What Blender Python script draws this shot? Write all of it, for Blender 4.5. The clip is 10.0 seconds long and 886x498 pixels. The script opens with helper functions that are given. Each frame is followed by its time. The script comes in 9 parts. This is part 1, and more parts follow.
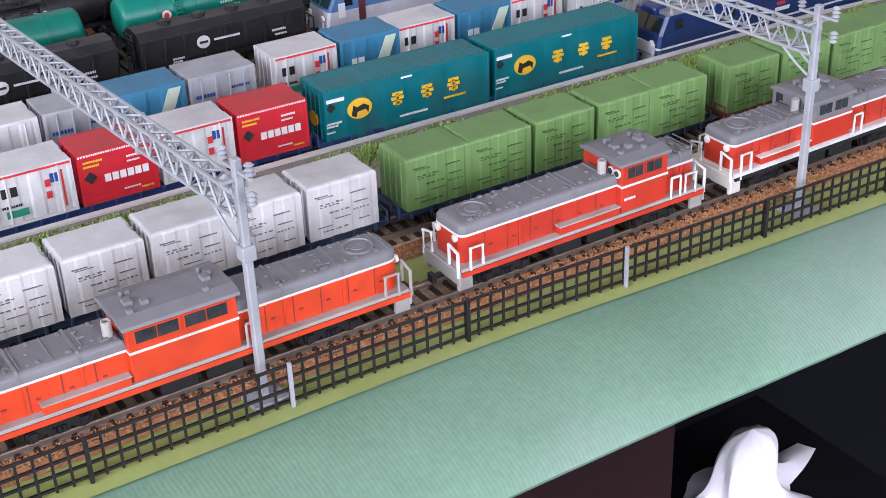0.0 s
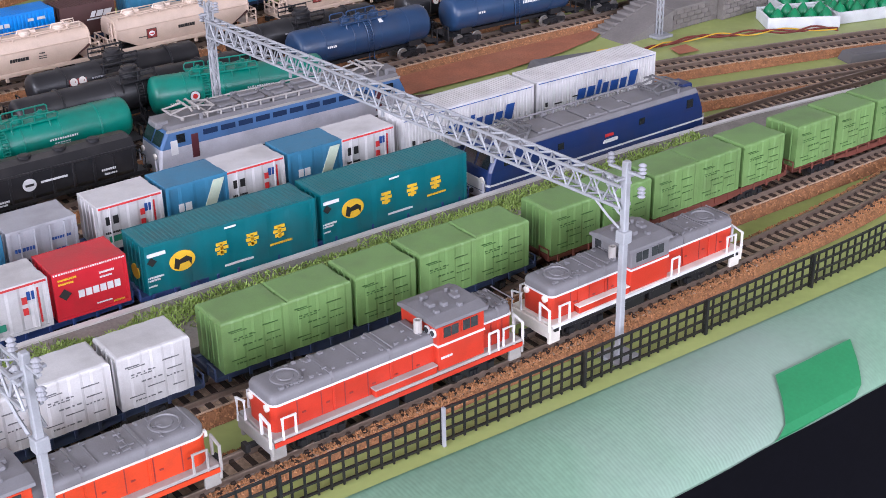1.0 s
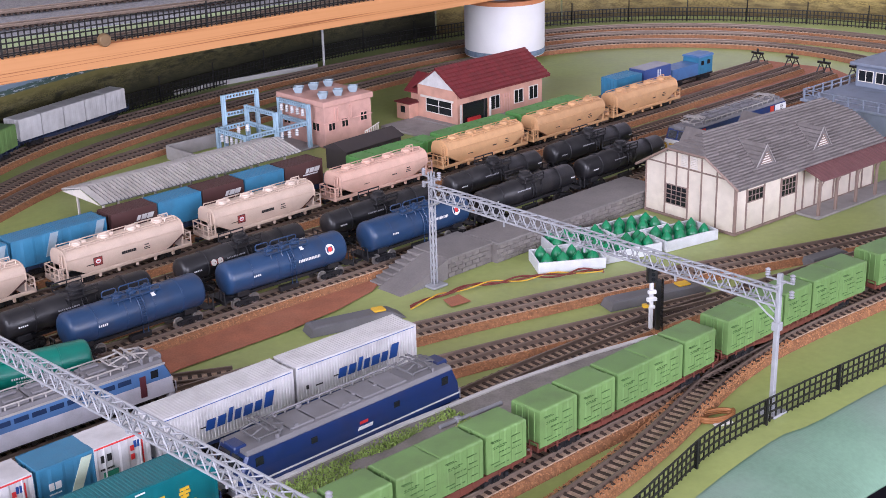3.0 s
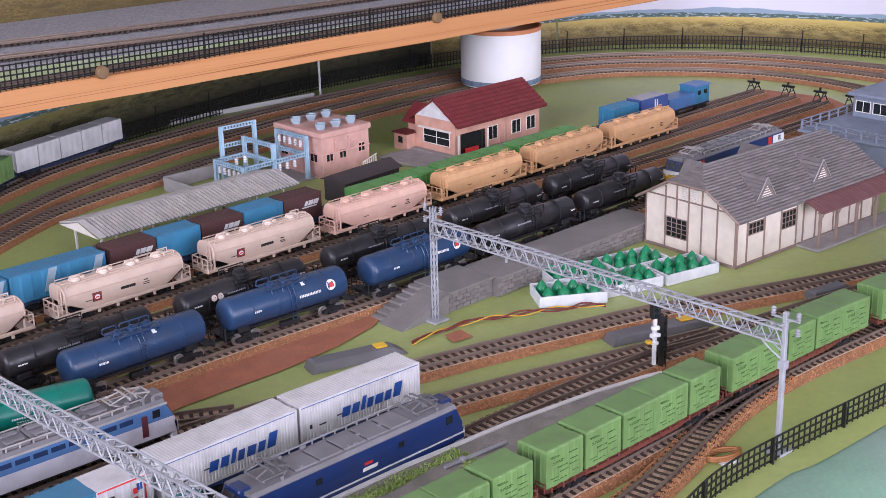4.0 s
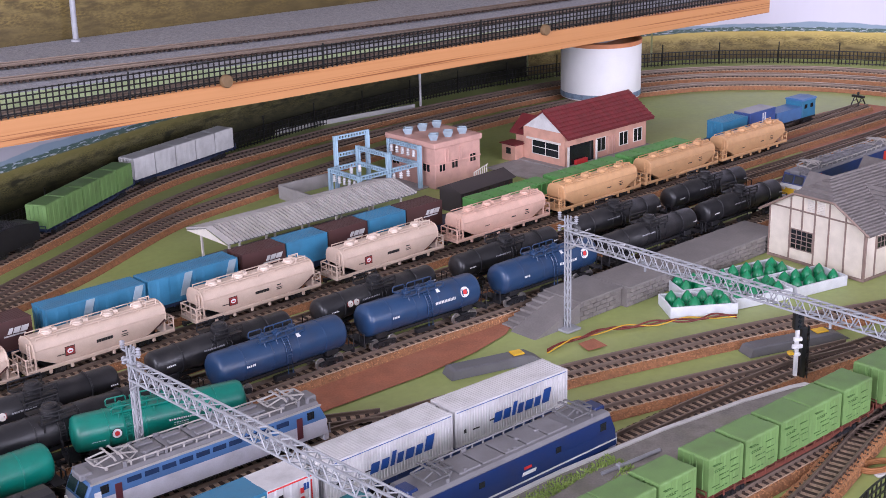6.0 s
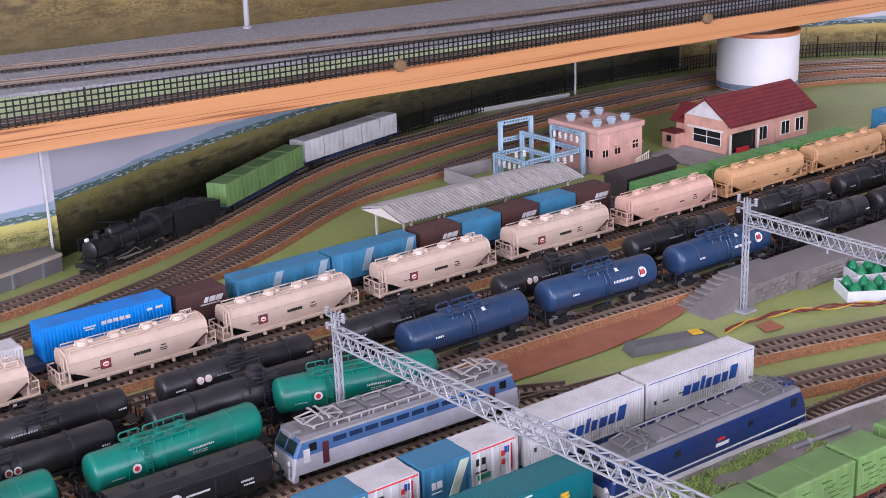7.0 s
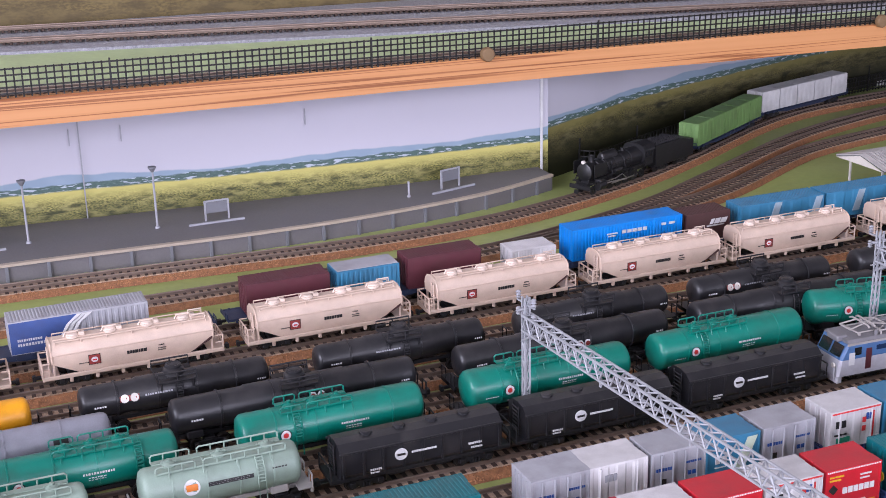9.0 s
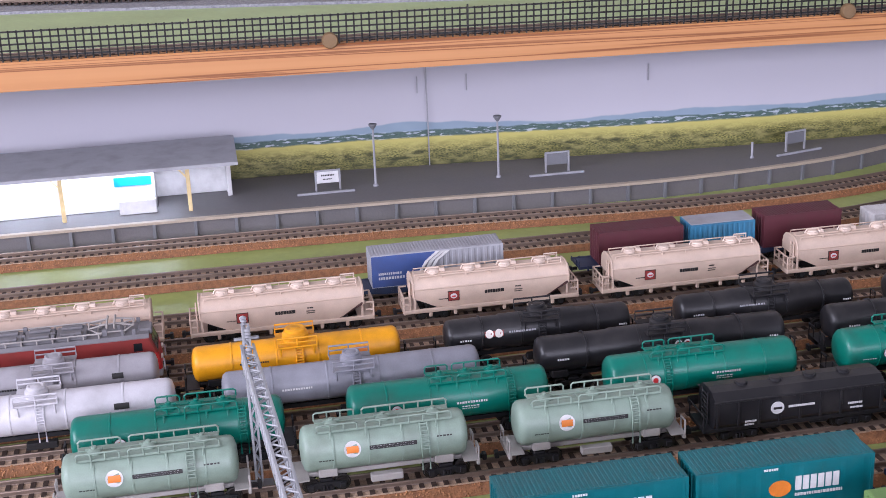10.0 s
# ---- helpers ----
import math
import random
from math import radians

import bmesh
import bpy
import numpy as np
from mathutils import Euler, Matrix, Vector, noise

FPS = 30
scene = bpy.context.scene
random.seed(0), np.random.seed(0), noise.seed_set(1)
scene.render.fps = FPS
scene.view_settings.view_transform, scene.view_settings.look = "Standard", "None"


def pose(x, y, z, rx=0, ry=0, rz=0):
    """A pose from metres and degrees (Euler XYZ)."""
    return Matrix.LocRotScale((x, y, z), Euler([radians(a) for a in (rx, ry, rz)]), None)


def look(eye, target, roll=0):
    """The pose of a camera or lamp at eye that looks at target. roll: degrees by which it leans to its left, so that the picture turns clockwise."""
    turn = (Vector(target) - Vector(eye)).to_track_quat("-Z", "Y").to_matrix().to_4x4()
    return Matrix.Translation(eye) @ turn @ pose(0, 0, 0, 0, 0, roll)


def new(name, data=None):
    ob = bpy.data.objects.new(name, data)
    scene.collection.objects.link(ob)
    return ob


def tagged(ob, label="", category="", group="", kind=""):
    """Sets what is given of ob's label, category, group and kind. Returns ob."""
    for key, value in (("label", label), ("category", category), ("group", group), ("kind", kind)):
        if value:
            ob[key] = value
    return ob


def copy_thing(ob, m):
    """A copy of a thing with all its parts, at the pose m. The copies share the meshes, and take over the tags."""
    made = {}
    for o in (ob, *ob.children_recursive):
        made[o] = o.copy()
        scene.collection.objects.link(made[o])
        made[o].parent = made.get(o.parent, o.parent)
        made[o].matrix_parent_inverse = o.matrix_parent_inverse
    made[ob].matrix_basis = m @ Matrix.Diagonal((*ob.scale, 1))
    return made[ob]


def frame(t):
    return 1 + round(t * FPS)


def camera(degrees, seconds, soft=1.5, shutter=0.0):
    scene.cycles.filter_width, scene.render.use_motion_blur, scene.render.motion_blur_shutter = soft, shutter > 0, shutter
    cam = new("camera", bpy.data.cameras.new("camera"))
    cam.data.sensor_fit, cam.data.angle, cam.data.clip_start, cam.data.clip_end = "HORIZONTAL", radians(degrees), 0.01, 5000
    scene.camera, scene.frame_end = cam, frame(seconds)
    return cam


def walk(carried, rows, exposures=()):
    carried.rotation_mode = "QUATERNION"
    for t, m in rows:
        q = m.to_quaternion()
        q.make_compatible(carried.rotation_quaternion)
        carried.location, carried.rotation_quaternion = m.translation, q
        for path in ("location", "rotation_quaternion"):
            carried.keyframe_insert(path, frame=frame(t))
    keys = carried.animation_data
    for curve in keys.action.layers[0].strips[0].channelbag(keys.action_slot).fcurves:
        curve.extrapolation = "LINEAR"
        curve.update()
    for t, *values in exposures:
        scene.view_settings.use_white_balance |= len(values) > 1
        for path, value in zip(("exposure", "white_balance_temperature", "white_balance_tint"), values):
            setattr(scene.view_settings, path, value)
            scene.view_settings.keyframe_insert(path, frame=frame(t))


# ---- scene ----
cam = camera(36.76, 10.0, soft=0.4)
PATH = [
    (0, (-0.5403, -0.4832, 0.1932), (-0.3104, -0.1103, -0.0477), -2.31),
    (0.5, (-0.5239, -0.4862, 0.2041), (-0.2695, -0.1209, -0.0237), -1.62),
    (1, (-0.5143, -0.4850, 0.2155), (-0.2441, -0.1261, -0.0039), -1.25),
    (1.5, (-0.4941, -0.4952, 0.2294), (-0.1977, -0.1487, 0.0241), -0.71),
    (2, (-0.4794, -0.5077, 0.2530), (-0.1675, -0.1651, 0.0648), -1.16),
    (2.5, (-0.4722, -0.5132, 0.2660), (-0.1546, -0.1704, 0.0880), -1.47),
    (3, (-0.4724, -0.5081, 0.2761), (-0.1501, -0.1667, 0.1041), -1.55),
    (4.5, (-0.4743, -0.4964, 0.2825), (-0.1452, -0.1566, 0.1203), -1.31),
    (5, (-0.4800, -0.4898, 0.2819), (-0.1490, -0.1510, 0.1216), -1.08),
    (6.5, (-0.5293, -0.4679, 0.2805), (-0.2311, -0.0991, 0.1221), -1.97),
    (7, (-0.5490, -0.4661, 0.2776), (-0.2690, -0.0833, 0.1194), -2.23),
    (7.5, (-0.5723, -0.4641, 0.2755), (-0.3146, -0.0658, 0.1178), -2.21),
    (8, (-0.6045, -0.4614, 0.2737), (-0.3700, -0.0490, 0.1159), -2.11),
    (8.5, (-0.6459, -0.4656, 0.2742), (-0.4379, -0.0399, 0.1146), -1.70),
    (9, (-0.6803, -0.4641, 0.2656), (-0.5000, -0.0265, 0.1043), -1.39),
    (9.5, (-0.6847, -0.4530, 0.2554), (-0.5359, -0.0044, 0.0923), -1.20),
    (10, (-0.7216, -0.4491, 0.2499), (-0.6381, 0.0152, 0.0843), -2.31),
]
walk(cam, [(t, look(eye, target, roll)) for t, eye, target, roll in PATH], exposures=((0, -0.17, 5750, 19), (2, 0.06, 5750, 23), (4.5, -0.12, 5750, 26), (7, -0.10, 5750, 27), (8, -0.06, 5750, 27), (9, -0.17, 5750, 26), (10, -0.42, 5750, 25)))

# ---- world, light ----
world = bpy.data.worlds.new("world")
scene.world = world
world.use_nodes = True
sky = world.node_tree.nodes.new("ShaderNodeTexSky")
sky.sky_type, sky.sun_disc = "NISHITA", False
sky.sun_elevation, sky.sun_rotation = radians(40), radians(200)
world.node_tree.links.new(sky.outputs[0], world.node_tree.nodes["Background"].inputs[0])
world.node_tree.nodes["Background"].inputs[1].default_value = 0.08


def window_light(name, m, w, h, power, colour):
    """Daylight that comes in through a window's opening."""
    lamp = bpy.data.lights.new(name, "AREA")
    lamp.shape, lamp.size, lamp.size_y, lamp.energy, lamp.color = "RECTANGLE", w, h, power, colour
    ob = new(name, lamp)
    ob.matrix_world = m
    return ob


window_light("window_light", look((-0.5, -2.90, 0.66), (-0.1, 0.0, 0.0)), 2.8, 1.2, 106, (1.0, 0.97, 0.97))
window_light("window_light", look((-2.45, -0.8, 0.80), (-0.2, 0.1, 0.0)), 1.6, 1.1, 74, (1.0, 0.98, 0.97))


# ---- materials ----
def node_mat(name):
    m = bpy.data.materials.new(name)
    m.use_nodes = True
    nt = m.node_tree
    return m, nt.nodes, nt.links, nt.nodes["Principled BSDF"]


def mat(name, c, rough=0.5, metal=0.0, var=0.12, scale=180.0, fine=1500.0, bump=0.05, dirt=0.0, dirt_c=(0.05, 0.035, 0.025), spec=0.5, piece=0.06):
    """A surface with broad and fine variation, dust or grime in patches, and a slight relief."""
    m, N, L, p = node_mat(name)
    tc, oi = N.new("ShaderNodeTexCoord"), N.new("ShaderNodeObjectInfo")
    add = N.new("ShaderNodeVectorMath")
    add.operation = "ADD"
    L.new(tc.outputs["Object"], add.inputs[0])
    L.new(oi.outputs["Random"], add.inputs[1])
    n1, n2 = N.new("ShaderNodeTexNoise"), N.new("ShaderNodeTexNoise")
    n1.inputs["Scale"].default_value, n1.inputs["Detail"].default_value = scale, 4
    n2.inputs["Scale"].default_value, n2.inputs["Detail"].default_value = fine, 3
    for n in (n1, n2):
        L.new(add.outputs[0], n.inputs["Vector"])
    mixf = N.new("ShaderNodeMath")
    mixf.operation = "MULTIPLY_ADD"
    L.new(n1.outputs["Fac"], mixf.inputs[0])
    mixf.inputs[1].default_value = 0.6
    half = N.new("ShaderNodeMath")
    half.operation = "MULTIPLY"
    half.inputs[1].default_value = 0.4
    L.new(n2.outputs["Fac"], half.inputs[0])
    L.new(half.outputs[0], mixf.inputs[2])
    ramp = N.new("ShaderNodeMapRange")
    ramp.inputs["From Min"].default_value, ramp.inputs["From Max"].default_value = 0.3, 0.7
    ramp.inputs["To Min"].default_value, ramp.inputs["To Max"].default_value = 1 - var, 1 + var
    L.new(mixf.outputs[0], ramp.inputs["Value"])
    rnd = N.new("ShaderNodeMapRange")
    rnd.inputs["To Min"].default_value, rnd.inputs["To Max"].default_value = 1 - piece, 1 + piece
    L.new(oi.outputs["Random"], rnd.inputs["Value"])
    mul = N.new("ShaderNodeMath")
    mul.operation = "MULTIPLY"
    L.new(ramp.outputs[0], mul.inputs[0])
    L.new(rnd.outputs[0], mul.inputs[1])
    sc = N.new("ShaderNodeVectorMath")
    sc.operation = "SCALE"
    sc.inputs[0].default_value = c
    L.new(mul.outputs[0], sc.inputs["Scale"])
    out = sc.outputs[0]
    if dirt:
        n3 = N.new("ShaderNodeTexNoise")
        n3.inputs["Scale"].default_value, n3.inputs["Detail"].default_value = scale * 0.45, 6
        L.new(add.outputs[0], n3.inputs["Vector"])
        r3 = N.new("ShaderNodeMapRange")
        r3.inputs["From Min"].default_value, r3.inputs["From Max"].default_value = 0.48, 0.75
        r3.inputs["To Max"].default_value = dirt
        L.new(n3.outputs["Fac"], r3.inputs["Value"])
        mx = N.new("ShaderNodeMix")
        mx.data_type = "RGBA"
        mx.inputs[7].default_value = (*dirt_c, 1)
        L.new(r3.outputs[0], mx.inputs[0])
        L.new(out, mx.inputs[6])
        out = mx.outputs[2]
    L.new(out, p.inputs["Base Color"])
    rr = N.new("ShaderNodeMapRange")
    rr.inputs["To Min"].default_value, rr.inputs["To Max"].default_value = max(rough - 0.1, 0.02), min(rough + 0.12, 1)
    L.new(n1.outputs["Fac"], rr.inputs["Value"])
    L.new(rr.outputs[0], p.inputs["Roughness"])
    p.inputs["Metallic"].default_value, p.inputs["Specular IOR Level"].default_value = metal, spec
    if bump:
        b = N.new("ShaderNodeBump")
        b.inputs["Strength"].default_value, b.inputs["Distance"].default_value = bump, 0.001
        L.new(n2.outputs["Fac"], b.inputs["Height"])
        L.new(b.outputs[0], p.inputs["Normal"])
    return m


def paint(name, c, rough=0.42, **k):
    """Painted or moulded model plastic."""
    return mat(name, c, rough, **{"var": 0.11, "bump": 0.07, "dirt": 0.28, "fine": 2200.0, **k})


M_BOARD = mat("painted_board", (0.325, 0.385, 0.118), 0.42, var=0.16, scale=22, fine=260, bump=0.12, dirt=0.35, dirt_c=(0.42, 0.46, 0.20))
M_SHEET = mat("green_vinyl", (0.190, 0.325, 0.228), 0.45, var=0.16, scale=26, fine=500, bump=0.05, dirt=0.55, dirt_c=(0.34, 0.38, 0.36))
M_TAPE = mat("green_tape", (0.025, 0.225, 0.085), 0.35, var=0.18, scale=60, fine=900, bump=0.05)
M_STONE = mat("tan_ballast_stone", (0.36, 0.165, 0.066), 0.7, var=0.6, scale=700, fine=1800, bump=0.3)
M_BALLAST = mat("brown_ballast", (0.285, 0.125, 0.052), 0.75, var=0.45, scale=420, fine=1400, bump=0.4, dirt=0.35, dirt_c=(0.13, 0.065, 0.032))
M_SLEEPER = mat("brown_sleeper", (0.052, 0.034, 0.026), 0.7, var=0.3, scale=300, bump=0.15, piece=0.25, spec=0.3)
M_INFILL = mat("pale_ballast", (0.39, 0.280, 0.195), 0.8, var=0.5, scale=600, fine=1800, bump=0.3, dirt=0.35, dirt_c=(0.30, 0.18, 0.10))
M_RAIL = mat("rail_steel", (0.25, 0.19, 0.15), 0.45, metal=0.6, var=0.2, scale=90)
M_GREYBALLAST = mat("grey_ballast", (0.28, 0.28, 0.305), 0.8, var=0.5, scale=500, fine=1600, bump=0.5)
M_SOIL = mat("red_soil", (0.40, 0.150, 0.080), 0.85, var=0.25, scale=90, fine=900, bump=0.35, dirt=0.35, dirt_c=(0.42, 0.21, 0.13))
M_PLAT = mat("grey_platform", (0.150, 0.142, 0.146), 0.6, var=0.12, scale=60, fine=900, bump=0.12, dirt=0.25, dirt_c=(0.19, 0.17, 0.16))
M_PLATSIDE = mat("platform_side", (0.16, 0.165, 0.18), 0.6, var=0.1, scale=90, bump=0.08)
M_EDGE = mat("platform_edging", (0.42, 0.35, 0.27), 0.6, var=0.12, scale=120, bump=0.08)
M_KERB = mat("white_kerb", (0.62, 0.60, 0.58), 0.6, var=0.12, scale=120, dirt=0.3, dirt_c=(0.3, 0.27, 0.24))
M_GRASS = mat("grass_tuft", (0.26, 0.36, 0.085), 0.7, var=0.35, scale=200, fine=900, piece=0.3)
M_GREYPLASTIC = paint("grey_plastic", (0.33, 0.34, 0.36), 0.45)
M_BLACKMESH = paint("black_plastic", (0.006, 0.0065, 0.007), 0.4)
M_FRAME = paint("dark_underframe", (0.013, 0.013, 0.015), 0.5, dirt=0.25, dirt_c=(0.045, 0.034, 0.027), spec=0.35)
M_WHEEL = mat("dark_wheel", (0.03, 0.026, 0.024), 0.4, metal=0.5)
M_STEEL = mat("bright_wheel", (0.35, 0.33, 0.31), 0.35, metal=0.8)
M_BLUEFRAME = paint("blue_underframe", (0.02, 0.045, 0.15), 0.5)
M_NAVYFRAME = paint("navy_underframe", (0.018, 0.03, 0.07), 0.5, dirt=0.25)
M_BROWNFRAME = paint("brown_underframe", (0.13, 0.035, 0.022), 0.55)
M_TEAL = paint("teal_container", (0.0, 0.120, 0.140), 0.38)
M_RED = paint("red_container", (0.47, 0.012, 0.022), 0.38)
M_WHITE = paint("white_container", (0.55, 0.54, 0.54), 0.42)
M_CGREY = paint("grey_container", (0.33, 0.335, 0.36), 0.45)
M_CBLUE = paint("blue_container", (0.035, 0.175, 0.30), 0.42)
M_SKYBLUE = paint("bright_blue_container", (0.0, 0.20, 0.62), 0.4)
M_VIOLET = paint("violet_container", (0.045, 0.085, 0.25), 0.42)
M_MAROON = paint("maroon_container", (0.085, 0.018, 0.026), 0.5)
M_BROWN = paint("brown_container", (0.06, 0.024, 0.022), 0.5)
M_LGREEN = paint("light_green_container", (0.135, 0.245, 0.075), 0.5)
M_LWHITE = paint("off_white_container", (0.52, 0.515, 0.51), 0.5)
M_BOXGREEN = paint("green_wagon", (0.10, 0.30, 0.075), 0.5)
M_BEIGE = paint("beige_hopper", (0.55, 0.425, 0.335), 0.45, dirt_c=(0.40, 0.30, 0.24))
M_PINK = paint("pink_hopper", (0.62, 0.40, 0.31), 0.45, dirt_c=(0.40, 0.26, 0.20))
M_ORANGEBEIGE = paint("tan_hopper", (0.60, 0.35, 0.17), 0.45, dirt_c=(0.4, 0.22, 0.1))
M_BLACK = paint("black_tank", (0.012, 0.012, 0.014), 0.38, dirt=0.4, dirt_c=(0.055, 0.050, 0.049), scale=240)
M_GREENTANK = paint("green_tank", (0.0, 0.160, 0.115), 0.33)
M_BLUETANK = paint("blue_tank", (0.016, 0.045, 0.108), 0.34)
M_CYAN = paint("cyan_board", (0.0, 0.42, 0.55), 0.4)
M_POSTCREAM = paint("cream_yellow_post", (0.72, 0.56, 0.28), 0.5)
M_PALETANK = paint("pale_green_tank", (0.235, 0.315, 0.255), 0.42)
M_YELLOWTANK = paint("yellow_tank", (0.76, 0.33, 0.0), 0.4)
M_GREYTANK = paint("grey_tank", (0.24, 0.245, 0.28), 0.4)
M_SILVER = paint("silver_tank", (0.31, 0.30, 0.32), 0.4)
M_WHITETANK = paint("white_tank", (0.56, 0.55, 0.58), 0.4)
M_ORANGE = paint("orange_red_paint", (0.60, 0.050, 0.010), 0.38)
M_VERMILION = paint("vermilion_paint", (0.50, 0.035, 0.014), 0.38)
M_ROOFGREY = paint("grey_roof_paint", (0.175, 0.172, 0.182), 0.5, dirt=0.45, dirt_c=(0.11, 0.10, 0.10))
M_CREAM = paint("cream_paint", (0.70, 0.66, 0.60), 0.45)
M_PEWTER = paint("pewter_parts", (0.36, 0.34, 0.32), 0.45)
M_DKBLUE = paint("dark_blue_loco", (0.010, 0.028, 0.112), 0.33)
M_LTBLUE = paint("light_blue_loco", (0.065, 0.155, 0.33), 0.45)
M_PALEGREY = paint("pale_grey_loco", (0.50, 0.50, 0.55), 0.4)
M_LOCOBLACK = paint("steam_black", (0.010, 0.010, 0.011), 0.42, dirt=0.3, dirt_c=(0.03, 0.028, 0.027))
M_CABGLASS = mat("cab_glazing", (0.035, 0.037, 0.040), 0.12, var=0.5, scale=260, bump=0)
M_HATCH = paint("pale_hatch", (0.64, 0.52, 0.43), 0.4)
M_PALEGREEN = mat("pale_green_strip", (0.40, 0.50, 0.27), 0.5, var=0.14, scale=30, fine=300, bump=0.1)
M_DASH = paint("grey_dash", (0.13, 0.13, 0.135), 0.5)
M_SIDEGLASS = mat("blue_black_glazing", (0.018, 0.035, 0.085), 0.2, var=0.1, bump=0)
M_GLASS = mat("dark_glazing", (0.012, 0.015, 0.018), 0.12, var=0.1, bump=0)
M_YELLOWMARK = paint("yellow_mark", (0.75, 0.45, 0.02), 0.45)
M_ORANGEMARK = paint("orange_mark", (0.70, 0.20, 0.02), 0.45)
M_BLUEMARK = paint("blue_mark", (0.012, 0.060, 0.24), 0.45)
M_REDMARK = paint("red_mark", (0.55, 0.03, 0.03), 0.45)
M_WHITEMARK = paint("white_mark", (0.66, 0.66, 0.66), 0.45)
M_BLACKMARK = paint("black_mark", (0.012, 0.012, 0.012), 0.5)
M_GREENMARK = paint("green_mark", (0.02, 0.25, 0.15), 0.5)
M_PALEMARK = paint("pale_mark", (0.50, 0.58, 0.45), 0.5)
M_DKGREENMARK = paint("dark_green_mark", (0.035, 0.10, 0.02), 0.5)
M_WOODWALL = paint("cream_wall", (0.70, 0.63, 0.53), 0.7, var=0.1, dirt=0.25, dirt_c=(0.45, 0.38, 0.3))
M_TIMBER = paint("brown_timber", (0.24, 0.17, 0.14), 0.7, var=0.2)
M_STRIP = mat("pale_grey_paving", (0.225, 0.205, 0.185), 0.75, var=0.3, scale=120, fine=1200, bump=0.2, dirt=0.4, dirt_c=(0.14, 0.15, 0.07))
M_EMBLEM = paint("dark_red_mark", (0.24, 0.03, 0.025), 0.45)
M_TINWHITE = mat("white_paper", (0.82, 0.81, 0.82), 0.6, var=0.05, scale=60)
M_GOODS = mat("grey_stone_paving", (0.205, 0.188, 0.178), 0.75, var=0.18, scale=80, fine=900, bump=0.15, dirt=0.25, dirt_c=(0.27, 0.25, 0.23))
M_PALESTRIP = mat("pale_grey_card", (0.50, 0.49, 0.48), 0.7, var=0.12, scale=60)
M_SLATE = paint("grey_slate", (0.165, 0.148, 0.142), 0.7, var=0.2, scale=250, piece=0.14)
M_PORCHROOF = paint("maroon_roof", (0.145, 0.062, 0.062), 0.65, var=0.15)
M_REDROOF = paint("red_roof_tile", (0.165, 0.022, 0.025), 0.6, var=0.15, piece=0.12)
M_PINKWALL = paint("pink_wall", (0.58, 0.34, 0.28), 0.65, var=0.08)
M_SALMON = paint("salmon_wall", (0.62, 0.345, 0.255), 0.65, var=0.08)
M_VENTGREY = paint("pale_grey_blue_plastic", (0.27, 0.35, 0.40), 0.5)
M_PALEBLUE = paint("pale_blue_steel", (0.31, 0.45, 0.55), 0.5)
M_DKROOF = paint("dark_hut", (0.04, 0.032, 0.032), 0.65)
M_SHEDROOF = paint("shed_roof", (0.47, 0.45, 0.43), 0.55)
M_CONCRETE = paint("concrete", (0.30, 0.28, 0.27), 0.75, var=0.12, bump=0.15)
M_BRICKWALL = paint("stone_block", (0.205, 0.185, 0.172), 0.75, var=0.2, bump=0.25, piece=0.12)
M_BLUEGREY = paint("blue_grey_wall", (0.20, 0.235, 0.30), 0.6)
M_CRATE = paint("white_crate", (0.66, 0.68, 0.70), 0.5)
M_BALL = paint("green_bulb", (0.0, 0.20, 0.075), 0.3, var=0.15)
M_WIRE = paint("red_wire", (0.16, 0.02, 0.015), 0.45)
# near-black base colour that carries the shade below the board
M_DARK = mat("underboard_shade", (0.0035, 0.0035, 0.006), 0.95, spec=0.15, var=0.3, scale=12, fine=200)
M_DKWOOD = mat("dark_red_wood", (0.016, 0.005, 0.006), 0.7, spec=0.2, var=0.3, scale=20, fine=200)
M_TISSUE = mat("white_tissue", (0.82, 0.80, 0.84), 0.9, var=0.05, scale=40, bump=0.1)
M_PLASTER = mat("room_plaster", (0.50, 0.48, 0.46), 0.85, var=0.05, scale=4, fine=60, bump=0.05)
M_COPPER = mat("copper_coil", (0.32, 0.13, 0.04), 0.5, metal=0.3)


def wood_mat():
    m, N, L, p = node_mat("pine_wood")
    tc, mp, w = N.new("ShaderNodeTexCoord"), N.new("ShaderNodeMapping"), N.new("ShaderNodeTexNoise")
    mp.inputs["Scale"].default_value = (0.55, 40, 110)
    L.new(tc.outputs["Object"], mp.inputs[0])
    L.new(mp.outputs[0], w.inputs["Vector"])
    w.inputs["Scale"].default_value, w.inputs["Detail"].default_value, w.inputs["Distortion"].default_value = 1.0, 3, 0.9
    ring = N.new("ShaderNodeMath")
    ring.operation = "MULTIPLY"
    ring.inputs[1].default_value = 34
    L.new(w.outputs["Fac"], ring.inputs[0])
    s = N.new("ShaderNodeMath")
    s.operation = "SINE"
    L.new(ring.outputs[0], s.inputs[0])
    cr = N.new("ShaderNodeValToRGB")
    e = cr.color_ramp.elements
    e[0].position, e[0].color = 0.0, (0.54, 0.255, 0.097, 1)
    e[1].position, e[1].color = 1.0, (0.24, 0.082, 0.024, 1)
    e2 = cr.color_ramp.elements.new(0.90)
    e2.color = (0.50, 0.225, 0.080, 1)
    half = N.new("ShaderNodeMapRange")
    half.inputs["From Min"].default_value = -1
    L.new(s.outputs[0], half.inputs["Value"])
    L.new(half.outputs[0], cr.inputs[0])
    L.new(cr.outputs[0], p.inputs["Base Color"])
    p.inputs["Roughness"].default_value = 0.5
    return m


